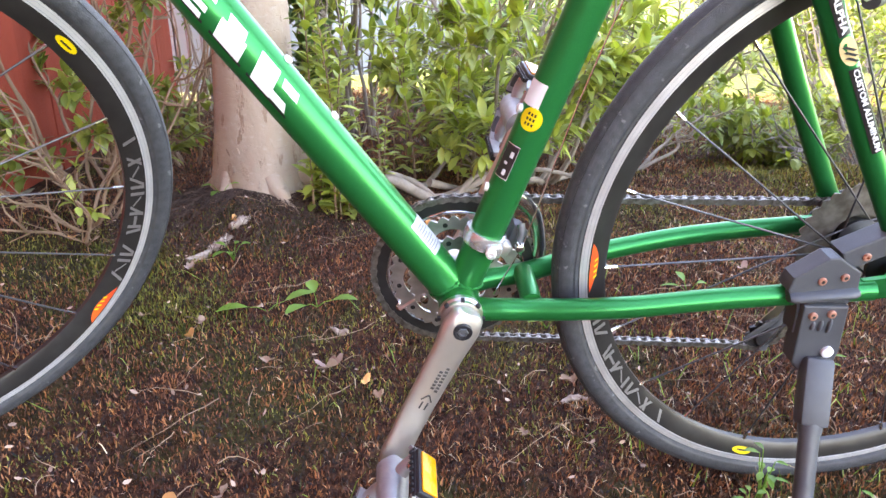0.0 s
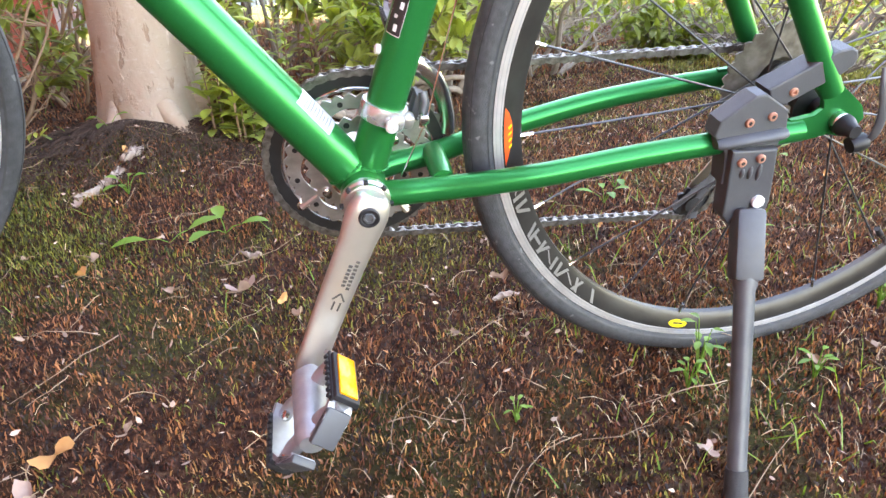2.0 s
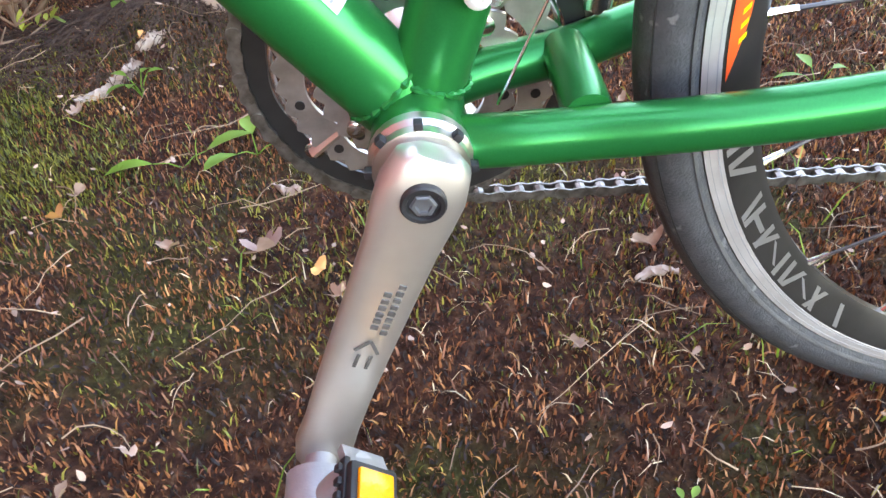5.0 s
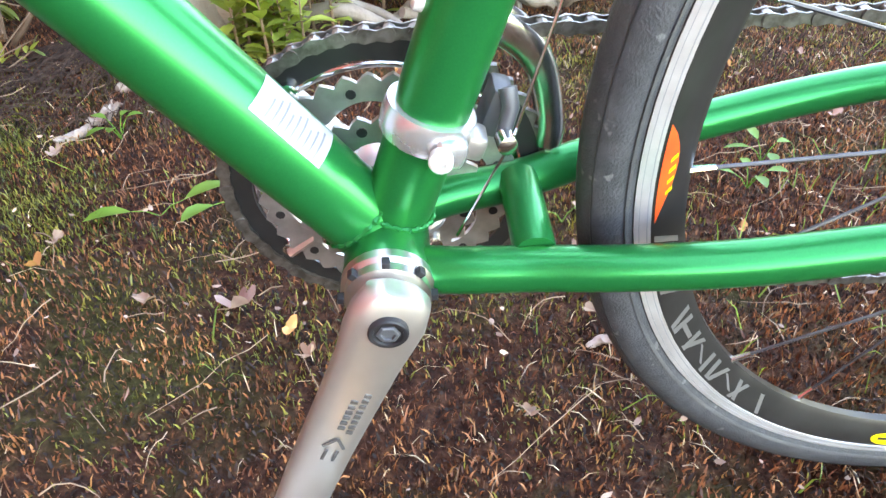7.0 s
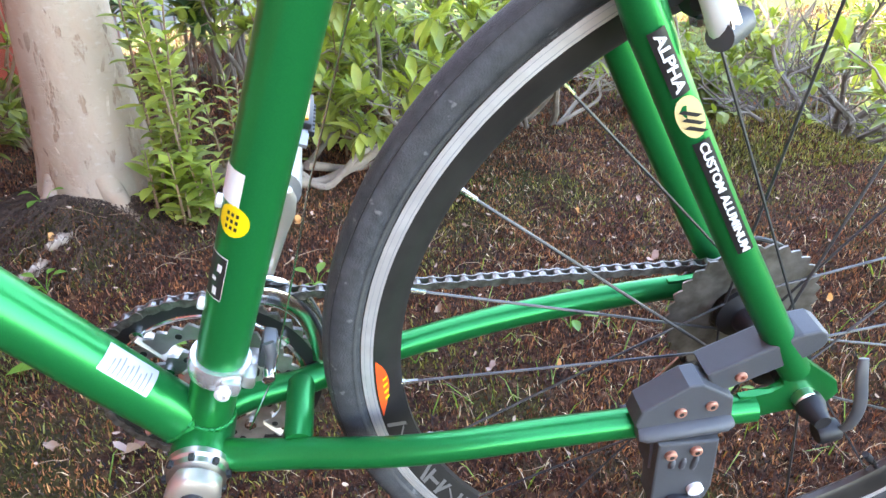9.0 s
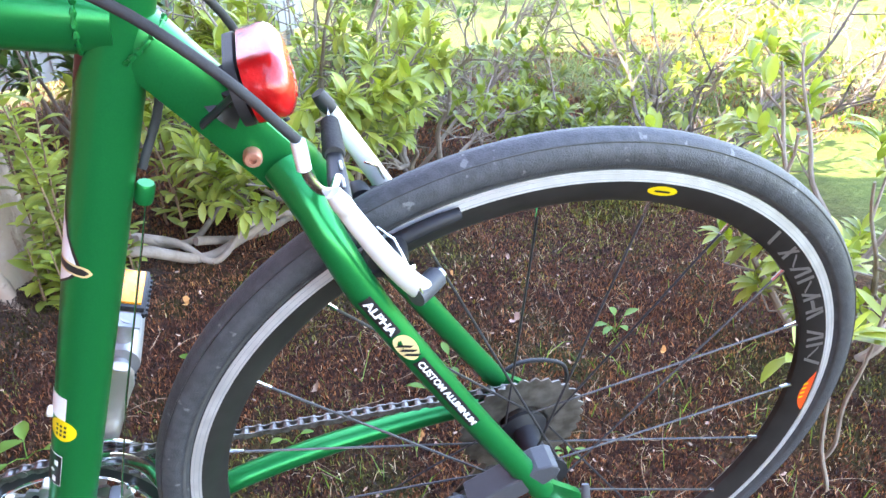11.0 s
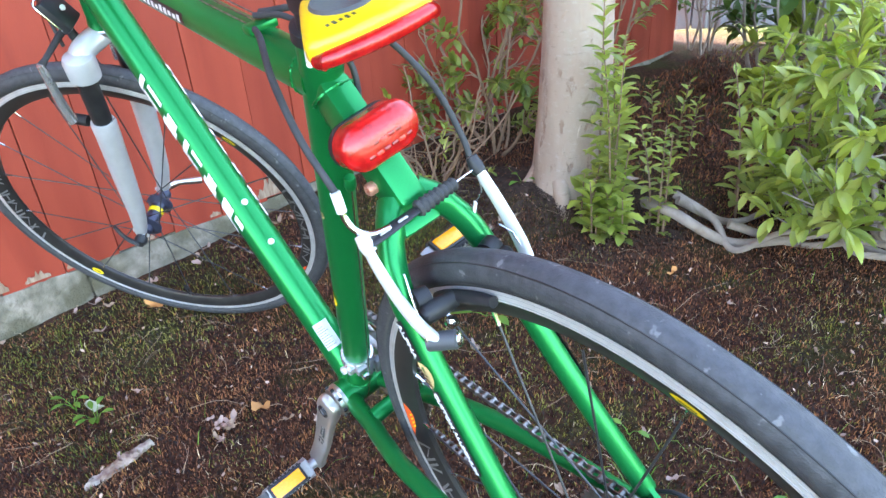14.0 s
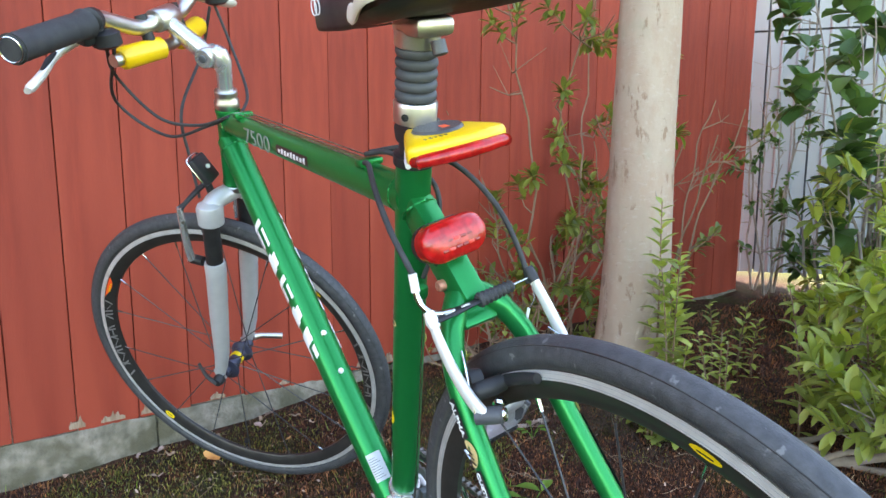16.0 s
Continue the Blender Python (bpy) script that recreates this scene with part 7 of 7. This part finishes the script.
shrub("dark_shrub", "shrub with whorls of broad green leaves", (-0.20, 1.98), 8, 0.27, 0.84, LEAFY, 0.085, 0.028, 36, low=0.45, per=6, twigs=7, dead=0.15, bare=0.4)
shrub("wall_shrub", "thin upright twigs with small leaves at the wall's corner", (-0.96, 2.52), 6, 0.20, 1.45, LEAFD, 0.045, 0.020, 37, low=0.9, per=6, twigs=8, dead=0.3, stem_r=0.007, bare=0.3, wood=WOOD)
shrub("twiggy_thicket", "dense thicket of grey twigs with scattered green leaves", (0.42, 2.05), 16, 0.50, 0.95, LEAFD, 0.045, 0.017, 28, low=0.25, per=6, twigs=13, dead=0.72, stem_r=0.008, bare=0.1)
shrub("twiggy_thicket", "tangled twiggy thicket on the mossy bank", (1.05, 2.15), 16, 0.55, 0.85, LEAF, 0.042, 0.016, 29, low=0.2, per=7, twigs=15, dead=0.65, stem_r=0.008, bare=0.1)
shrub("twiggy_thicket", "twiggy shrub with yellow-green leaves", (1.80, 2.05), 16, 0.60, 0.85, LEAFY, 0.045, 0.017, 30, low=0.2, per=8, twigs=15, dead=0.5, stem_r=0.009, bare=0.15)
shrub("twiggy_thicket", "tangled thicket with low crooked limbs", (2.45, 1.75), 14, 0.60, 0.9, LEAF, 0.045, 0.017, 31, low=0.15, per=8, twigs=14, dead=0.5, stem_r=0.010, bare=0.15)
shrub("twiggy_thicket", "low thicket of dark crooked grey limbs on the mossy hump", (1.44, 1.20), 13, 0.44, 0.62, LEAF, 0.038, 0.020, 40, low=0.10, per=5, twigs=14, dead=0.80, stem_r=0.012, bare=0.1, wood=DARKWOOD)
shrub("roadside_shrub", "leafy shrub with pale green leaves at the bed's edge", (1.22, 0.34), 9, 0.30, 0.62, LEAFY, 0.056, 0.020, 32, low=0.3, per=9, twigs=7, bare=0.35)
shrub("roadside_shrub", "thin arching sprig with a few pale green leaves", (1.02, 0.10), 2, 0.10, 0.46, LEAFY, 0.050, 0.018, 33, low=0.42, per=5, twigs=2, stem_r=0.004, bare=0.75, toward=(-0.26, -0.14, 0.04))
shrub("far_hedge", "high hedge of mixed green leaves far behind", (3.9, 5.6), 26, 1.6, 2.2, LEAF, 0.10, 0.045, 34, low=0.4, per=10, twigs=14, bare=0.1)
shrub("far_hedge", "high hedge of mixed green leaves far behind", (1.2, 6.4), 26, 1.6, 2.0, LEAFD, 0.10, 0.045, 35, low=0.4, per=10, twigs=14, bare=0.1)

# bare low limbs that snake over the ground
random.seed(51)
for k, pts in enumerate((((-0.17, 0.93), (-0.08, 0.90), (0.03, 0.97), (0.13, 1.01), (0.22, 1.06), (0.33, 1.17), (0.50, 1.25)), ((-0.12, 0.98), (-0.02, 0.99), (0.06, 0.95), (0.14, 1.00), (0.20, 1.12)),
                         ((-0.10, 0.96), (-0.01, 1.05), (0.05, 1.15), (0.10, 1.30)), ((0.02, 0.99), (0.15, 1.08), (0.30, 1.10), (0.46, 1.10)))):
    limb = spline([Vector((x, y, height(x, y) + 0.035 + 0.035 * math.sin(2.1 * i + k))) for i, (x, y) in enumerate(pts)], 6)
    thing("bare_limb", tube(B_(), limb, [0.015, 0.007] if k == 0 else [0.011, 0.005], 10), WOOD, "grey bare shrub limb snaking over the ground", "branch", group="bare limbs")


# ---- moss, litter, weeds ----
def blades(name, label, count, xr, yr, hmin, hmax, width, material, seed, keep=None, lean=0.9, curl=0.5, near=0.45):
    """Many small bent blades standing on the ground, as one mesh."""
    rng = np.random.default_rng(seed)
    xs, ys = rng.uniform(*xr, count), rng.uniform(*yr, count)
    # denser towards the bicycle
    ok = rng.uniform(0, 1, count) < np.clip(1.25 - near * np.hypot(xs - 0.05, ys - 0.05), 0.25, 1)
    xs, ys = xs[ok], ys[ok]
    if keep:
        mask = np.array([keep(x, y) for x, y in zip(xs, ys)])
        u = rng.uniform(0, 1, len(xs)) < mask
        xs, ys = xs[u], ys[u]
    n = len(xs)
    zs = np.array([height(x, y) for x, y in zip(xs, ys)]) - 0.002
    h = rng.uniform(hmin, hmax, n) * rng.uniform(0.6, 1.2, n)
    a = rng.uniform(0, 2 * np.pi, n)
    lx, ly = rng.normal(0, lean, n) * h * 0.6, rng.normal(0, lean, n) * h * 0.6
    wx, wy = np.cos(a) * width * rng.uniform(0.6, 1.3, n), np.sin(a) * width * rng.uniform(0.6, 1.3, n)
    base = np.stack([xs, ys, zs], 1)
    w = np.stack([wx, wy, np.zeros(n)], 1)
    mid = base + np.stack([lx * (1 - curl), ly * (1 - curl), h * 0.62], 1)
    tip = base + np.stack([lx, ly, h * np.clip(1 - 0.3 * (np.hypot(lx, ly) / h), 0.4, 1)], 1)
    verts = np.stack([base - w, base + w, mid - w * 0.8, mid + w * 0.8, tip], 1).reshape(-1, 3)
    off = (np.arange(n) * 5)[:, None]
    tris = (off[:, :, None] + np.array([[0, 1, 3], [0, 3, 2], [2, 3, 4]])[None]).reshape(-1, 3)
    me = bpy.data.meshes.new(name)
    me.vertices.add(len(verts))
    me.vertices.foreach_set("co", verts.ravel())
    me.loops.add(tris.size)
    me.loops.foreach_set("vertex_index", tris.ravel().astype(np.int32))
    me.polygons.add(len(tris))
    me.polygons.foreach_set("loop_start", (np.arange(len(tris)) * 3).astype(np.int32))
    me.update(calc_edges=True)
    me.validate()
    me.materials.append(material)
    return tagged(new(name, me), label, "moss" if "moss" in name else "litter", kind="stuff")


def bright_patch(x, y):
    """Where the green cushions lie."""
    wob = 0.6 * noise.noise((x * 16, y * 16, 8.0))
    spot = 1.2 * math.exp(-((x + 0.46) ** 2 + (y - 0.36) ** 2) / 0.016) + 0.9 * math.exp(-((x + 0.48) ** 2 + (y + 0.33) ** 2) / 0.008) + 0.8 * math.exp(-((x + 0.88) ** 2 + (y + 0.36) ** 2) / 0.008) + 1.0 * math.exp(-((x + 0.93) ** 2 + (y + 0.08) ** 2) / 0.003)
    spot += 1.1 * math.exp(-((x + 0.57) ** 2 + (y - 0.55) ** 2) / 0.018)
    return min(1.0, max(0.0, spot - 0.3 + wob))


def green_patch(x, y):
    n = noise.noise((x * 2.6 + 4.2, y * 2.6 + 1.3, 0.5)) + 0.5 * noise.noise((x * 9, y * 9, 2.0))
    left = 1.5 * math.exp(-((x + 0.45) ** 2 + (y - 0.34) ** 2) / 0.022) + 0.80 * math.exp(-((x + 0.68) ** 2 + (y + 0.22) ** 2) / 0.11) + 0.5 * math.exp(-((x - 0.12) ** 2 + (y - 0.30) ** 2) / 0.04)
    left += 0.38 * math.exp(-((x + 0.42) ** 2 + (y - 0.10) ** 2) / 0.07)
    left += 0.9 * math.exp(-((x + 0.58) ** 2 + (y - 0.58) ** 2) / 0.022)
    left += 0.40 * min(1.0, max(0.0, (y - 0.45) / 0.5)) * (1.0 if x > -0.2 else 0.3) + 0.6 * noise.noise((x * 24, y * 24, 6.0))
    return min(1.0, max(0.03, (n - 0.09) * 1.9 + left))


def rust_light_patch(x, y):
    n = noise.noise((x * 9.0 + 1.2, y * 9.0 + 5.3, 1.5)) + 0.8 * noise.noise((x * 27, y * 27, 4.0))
    # besides patchiness, the x and y terms brighten the ground where more light falls
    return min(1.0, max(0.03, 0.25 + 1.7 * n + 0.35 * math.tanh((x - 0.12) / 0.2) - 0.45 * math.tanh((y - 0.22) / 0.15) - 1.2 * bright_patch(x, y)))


def straw_light_patch(x, y):
    # real straw, plus extra pale tips to the right in place of stronger light
    return min(1.0, max(0.06, 0.35 + 0.55 * math.tanh((x - 0.1) / 0.25) + 0.5 * math.tanh(max(0.0, x - 0.55) / 0.2) - 0.30 * math.tanh((y - 0.22) / 0.15) + 0.8 * noise.noise((x * 8, y * 8, 11.0)) - bright_patch(x, y)))


def red_patch(x, y):
    return 1 - 0.92 * max(green_patch(x, y), bright_patch(x, y))


MOSSRED = mat("reddish_moss", (0.115, 0.030, 0.013), 0.55, alt=(0.27, 0.092, 0.032), scale=22, mix=1.0, sharp=0.12, island=0.85)
# rust and tan tips are coloured brighter, to give highlights and wet glints too
MOSSRUST = mat("orange_brown_moss_highlights", (0.38, 0.180, 0.055), 0.5, alt=(0.24, 0.082, 0.026), scale=26, mix=1.0, sharp=0.12, island=0.7)
MOSSTAN = mat("tan_moss_tips_and_glints", (0.48, 0.34, 0.20), 0.6, alt=(0.56, 0.43, 0.29), scale=30, island=0.5)
MOSSGREEN = leafmat("green_moss", (0.110, 0.125, 0.016), (0.25, 0.235, 0.038), rough=0.5, island=0.8, glow=0.12)
MOSSDARK = mat("dark_moss", (0.016, 0.008, 0.006), 0.85, alt=(0.034, 0.015, 0.010), scale=30, island=0.5)
XR, YR = (-0.98, 1.45), (-0.62, 1.55)
blades("moss", "carpet of short reddish-brown moss", 210000, XR, YR, 0.006, 0.0145, 0.00105, MOSSRED, 61, red_patch, 0.55)
blades("moss", "dark brown moss and needles between", 90000, XR, YR, 0.005, 0.012, 0.0015, MOSSDARK, 62)
blades("moss", "orange-brown moss tips, brightened as highlights", 90000, XR, YR, 0.008, 0.0160, 0.00080, MOSSRUST, 60, rust_light_patch, 0.6)
blades("moss", "pale tan moss tips and dry needles, brightened as glints", 17000, XR, YR, 0.010, 0.022, 0.0007, MOSSTAN, 63, straw_light_patch, 1.3)
blades("moss", "patches of yellow-green moss", 150000, XR, YR, 0.006, 0.0155, 0.00095, MOSSGREEN, 64, green_patch, 0.55)
MOSSBRIGHT = leafmat("bright_green_moss", (0.066, 0.088, 0.010), (0.135, 0.14, 0.020), rough=0.5, island=0.9, glow=0.12)


blades("moss", "cushions of bright green moss", 75000, (-0.95, -0.15), (-0.5, 0.78), 0.008, 0.017, 0.0009, MOSSBRIGHT, 69, bright_patch, 0.5, near=0.0)
blades("moss", "coarser brown moss on the bank behind", 60000, (-0.9, 3.2), (1.4, 3.6), 0.012, 0.030, 0.0022, MOSSRED, 65, red_patch, near=0.0)
blades("moss", "coarser green moss on the bank behind", 30000, (-0.9, 3.2), (1.2, 3.6), 0.012, 0.030, 0.0022, MOSSGREEN, 66, green_patch, near=0.0)
blades("moss", "yellow-green moss cushions on the humps", 11000, (0.98, 1.6), (0.95, 1.5), 0.008, 0.020, 0.0014, MOSSGREEN, 70, None, 0.6, near=0.0)
blades("grass_blades", "thin green grass blades in the moss", 420, (0.25, 1.1), (-0.35, 0.5), 0.02, 0.065, 0.0010, GRASS, 67, None, 1.0, near=0.0)
blades("grass_blades", "scattered thin grass blades", 350, XR, YR, 0.015, 0.05, 0.0009, GRASS, 68, None, 1.1, near=0.0)

random.seed(71)
bm = B_()
for k in range(330):
    x, y = rnd(-0.75, 0.95), rnd(-0.5, 0.75)
    a, ln = rnd(0, 6.28), rnd(0.018, 0.075) if k % 5 else rnd(0.07, 0.15)
    bend = rnd(-0.9, 0.9)
    pts = []
    for i in range(6):
        t = i / 5
        px, py = x + ln * t * math.cos(a + bend * t), y + ln * t * math.sin(a + bend * t)
        pts.append(Vector((px, py, height(px, py) + 0.014 + 0.007 * math.sin(math.pi * t) + rnd(-0.001, 0.003))))
    tube(bm, pts, [rnd(0.0004, 0.0009), 0.0003], 5)
thing("dry_straw", bm, STRAW, "scattered dry grass stalks and needles on the moss", "litter", kind="stuff")
bm = B_()
for k in range(760):
    x, y = rnd(-0.8, 1.1), rnd(-0.5, 1.1)
    p = Vector((x, y, height(x, y) + rnd(0.012, 0.018)))
    m = Euler((rnd(-0.7, 0.7), rnd(-0.7, 0.7), rnd(0, 6.28))).to_matrix()
    s = rnd(0.002, 0.0065)
    vs = [bm.verts.new(p + m @ Vector((s * cx * rnd(0.7, 1.2), s * 0.5 * cy, 0.15 * s * cx * cx))) for cx, cy in ((-1, 0), (-0.3, 1), (0.5, 0.8), (1, 0), (0.4, -0.9), (-0.4, -0.8))]
    bm.faces.new(vs)
thing("litter_flakes", bm, mat("pale_litter", (0.33, 0.21, 0.15), 0.8, alt=(0.45, 0.32, 0.25), scale=30, island=0.5), "tiny dry leaf flakes scattered over the moss", "litter", kind="stuff", smooth=False)


def fallen_leaf(x, y, size, turn, kind, material, label, lift=0.014):
    """A curled dry leaf: lobed or plain, with a stalk."""
    bm = B_()
    n = 22
    curl = rnd(0.4, 1.9)
    edge = []
    for k in range(n):
        a = 2 * math.pi * k / n
        r = 0.5 * (0.40 + 0.60 * abs(math.cos(a)) ** 1.5) * rnd(0.86, 1.08)
        if kind == "lobed":
            r = 0.5 * (0.42 + 0.58 * abs(math.cos(2.5 * a)) ** 0.8)
        px, py = size * r * math.cos(a), size * r * 0.8 * math.sin(a)
        edge.append(bm.verts.new((px, py, curl * (px * px + 1.6 * py * py) / size + size * 0.09 * math.sin(3 * a + x * 40) + size * rnd(-0.03, 0.03))))
    mid = [bm.verts.new((0.55 * v.co.x, 0.55 * v.co.y, 0.35 * v.co.z)) for v in edge]
    c = bm.verts.new((0, 0, 0))
    for k in range(n):
        j = (k + 1) % n
        bm.faces.new((edge[k], edge[j], mid[j], mid[k]))
        bm.faces.new((mid[k], mid[j], c))
    leaf = thing("fallen_leaf", bm, material, label, "leaf", "fallen leaves", pose(x, y, height(x, y) + lift, rnd(-22, 22), rnd(-22, 22), turn))
    part("stalk", tube(B_(), [(0.45 * size, 0, 0.002), (0.75 * size, 0.05 * size, 0.004), (1.0 * size, 0.02 * size, 0.001)], [0.0008, 0.0005], 5), STRAW, leaf)
    return leaf


random.seed(81)
fallen_leaf(-0.162, 0.205, 0.048, 15, "lobed", DEADPINK, "pale pinkish lobed dry leaf lying on the moss")
fallen_leaf(-0.107, 0.170, 0.026, 80, "plain", DEADORANGE, "small orange dry leaf with a long stalk")
fallen_leaf(-0.330, -0.075, 0.046, 35, "plain", DEADORANGE, "curled orange-tan dry leaf lying on the moss")
fallen_leaf(-0.338, -0.132, 0.040, 100, "plain", DEADPINK, "pale pinkish curled dry leaf on the moss")
fallen_leaf(-0.825, -0.086, 0.060, 10, "lobed", DEADORANGE, "ragged orange dry leaf under the front wheel")
fallen_leaf(0.330, -0.190, 0.034, 60, "lobed", DEADPINK, "pale dry leaf scrap beside the kickstand")
fallen_leaf(-0.572, -0.310, 0.050, 20, "plain", mat("pale_green_dry_leaf", (0.42, 0.42, 0.28), 0.7, alt=(0.52, 0.48, 0.36), scale=40), "pale greenish withered leaf on the moss")
for k in range(10):
    fallen_leaf(-0.338 + rnd(-0.035, 0.040), -0.150 + rnd(-0.022, 0.014), rnd(0.014, 0.028), rnd(0, 360), "plain", DEADPINK if k % 3 else DEAD, "pale papery dry leaf in a small heap", lift=0.014 + 0.004 * (k % 3))
for k in range(44):
    x, y = rnd(-0.85, 0.95), rnd(-0.42, 0.95)
    fallen_leaf(x, y, rnd(0.014, 0.034), rnd(0, 360), rnd(0, 1) < 0.25 and "lobed" or "plain", (DEAD, DEADPINK, DEAD, DEADORANGE)[k % 4],
                ("brown curled dry leaf on the moss", "faded pinkish dry leaf on the moss", "dark brown dry leaf scrap on the moss", "small orange-brown dry leaf on the moss")[k % 4], lift=0.012)
for k in range(14):
    x, y = -0.97 + rnd(0, 0.07), rnd(-0.45, 0.6)
    fallen_leaf(x, y, rnd(0.02, 0.04), rnd(0, 360), "plain", (DEAD, DEADPINK)[k % 2], "dry leaf caught against the concrete footing", lift=0.014)


def weed(x, y, leaves, size, seed, label, tall=0.02):
    """A small weed: a few broad leaves on short stalks."""
    random.seed(seed)
    root = empty("weed", label, "weed", "weeds")
    lv = Leaves()
    z = height(x, y)
    for k in range(leaves):
        a = 6.28 * k / leaves + rnd(-0.5, 0.5)
        h = tall * rnd(0.6, 1.4)
        tip = Vector((x + math.cos(a) * size * 0.6, y + math.sin(a) * size * 0.6, z + 0.010 + h))
        part("stalk", tube(B_(), [(x, y, z), Vector((x, y, z)).lerp(tip, 0.5) + Vector((0, 0, 0.004)), tip], [0.0010, 0.0006], 5), WEED, root)
        lv.add(tip, (math.cos(a), math.sin(a), rnd(-0.1, 0.35)), (0, 0, 1), size * rnd(0.8, 1.3), size * rnd(0.40, 0.55), 0.15)
    lv.make("leaves", WEED, root)
    return root


for k, (x, y, n, s, tall) in enumerate(((-0.290, 0.385, 2, 0.052, 0.004), (-0.205, 0.405, 3, 0.046, 0.005), (-0.385, 0.560, 5, 0.026, 0.018), (0.388, -0.060, 9, 0.016, 0.050), (0.362, -0.085, 7, 0.013, 0.020), (0.520, -0.095, 7, 0.014, 0.022),
                                        (0.455, 0.400, 4, 0.030, 0.014), (0.202, 0.350, 2, 0.024, 0.010), (0.50, 0.46, 4, 0.028, 0.015), 
                                        (-0.55, -0.32, 6, 0.026, 0.02), (-0.62, -0.34, 5, 0.024, 0.02), (-0.46, 0.80, 4, 0.030, 0.015), (0.05, 0.56, 5, 0.030, 0.015), (0.15, -0.10, 6, 0.010, 0.012),
                                        (0.62, 0.20, 5, 0.016, 0.03), (0.70, 0.02, 6, 0.014, 0.03), (0.85, 0.50, 5, 0.030, 0.018))):
    weed(x, y, n, s, 900 + k, "small green broad-leaved weed in the moss", tall)

# pale bare roots showing beside the tree, pale chips and a dead stick
PALEWOOD = mat("pale_wood", (0.38, 0.285, 0.225), 0.85, alt=(0.15, 0.075, 0.050), scale=55, mix=0.95, bump=0.6, bump_scale=120, alt2=(0.42, 0.35, 0.29), scale2=25)
random.seed(86)
for pts, r, name, label in ((((-0.472, 0.551), (-0.452, 0.573), (-0.438, 0.591)), 0.009, "pale_root", "pale scraped root showing above the soil"),
                            (((-0.440, 0.595), (-0.425, 0.609), (-0.406, 0.629)), 0.013, "pale_root", "pale scraped root with dark streaks"),
                            (((-0.408, 0.655), (-0.394, 0.669), (-0.376, 0.681)), 0.012, "pale_root", "short pale scraped root below the trunk"),
                            (((0.185, 0.140), (0.205, 0.145), (0.225, 0.143)), 0.006, "wood_chip", "pale wood chip on the moss"),
                            (((-0.175, 0.335), (-0.160, 0.325), (-0.145, 0.322)), 0.006, "wood_chip", "pale wood chip on the moss"),
                            (((-0.398, -0.390), (-0.402, -0.345), (-0.406, -0.300), (-0.412, -0.262)), 0.012, "dead_stick", "pale dead stick lying on the moss")):
    limb = spline([Vector((x, y, height(x, y) + r * 0.1 + 0.003)) for x, y in pts], 7)
    bm = tube(B_(), limb, [r * (0.45 + 0.55 * math.sin(math.pi * (0.08 + 0.84 * k / (len(limb) - 1)))) for k in range(len(limb))], 14, flat=0.7)
    for v in bm.verts:
        v.co += Vector((1, 1, 1)) * 0.55 * r * noise.noise(v.co * 70) + Vector((0, 0, 0.7 * r * noise.noise(v.co * 190)))
    thing(name, bm, PALEWOOD, label, name.replace("pale_", "").replace("_", " "))
# root fibres round the foot of the trunk
bm = B_()
random.seed(91)
for k in range(2600):
    a = rnd(-3.1, 0.6)
    r0, ln = 0.105 + 0.24 * rnd(0, 1) ** 1.6, rnd(0.015, 0.06)
    x, y = TRUNK.x + r0 * math.cos(a), TRUNK.y + r0 * math.sin(a)
    b = a + rnd(-0.9, 0.9)
    pts = [Vector((x + ln * t * math.cos(b), y + ln * t * math.sin(b), height(x + ln * t * math.cos(b), y + ln * t * math.sin(b)) + 0.006 + 0.010 * math.sin(math.pi * t))) for t in (0, 0.35, 0.7, 1)]
    tube(bm, pts, [0.0008, 0.0004], 4)
thing("root_fibres", bm, mat("dark_root_fibre", (0.042, 0.022, 0.014), 0.9, alt=(0.10, 0.056, 0.034), scale=40, island=0.4), "mat of dark root fibres round the foot of the trunk", "roots", kind="stuff")
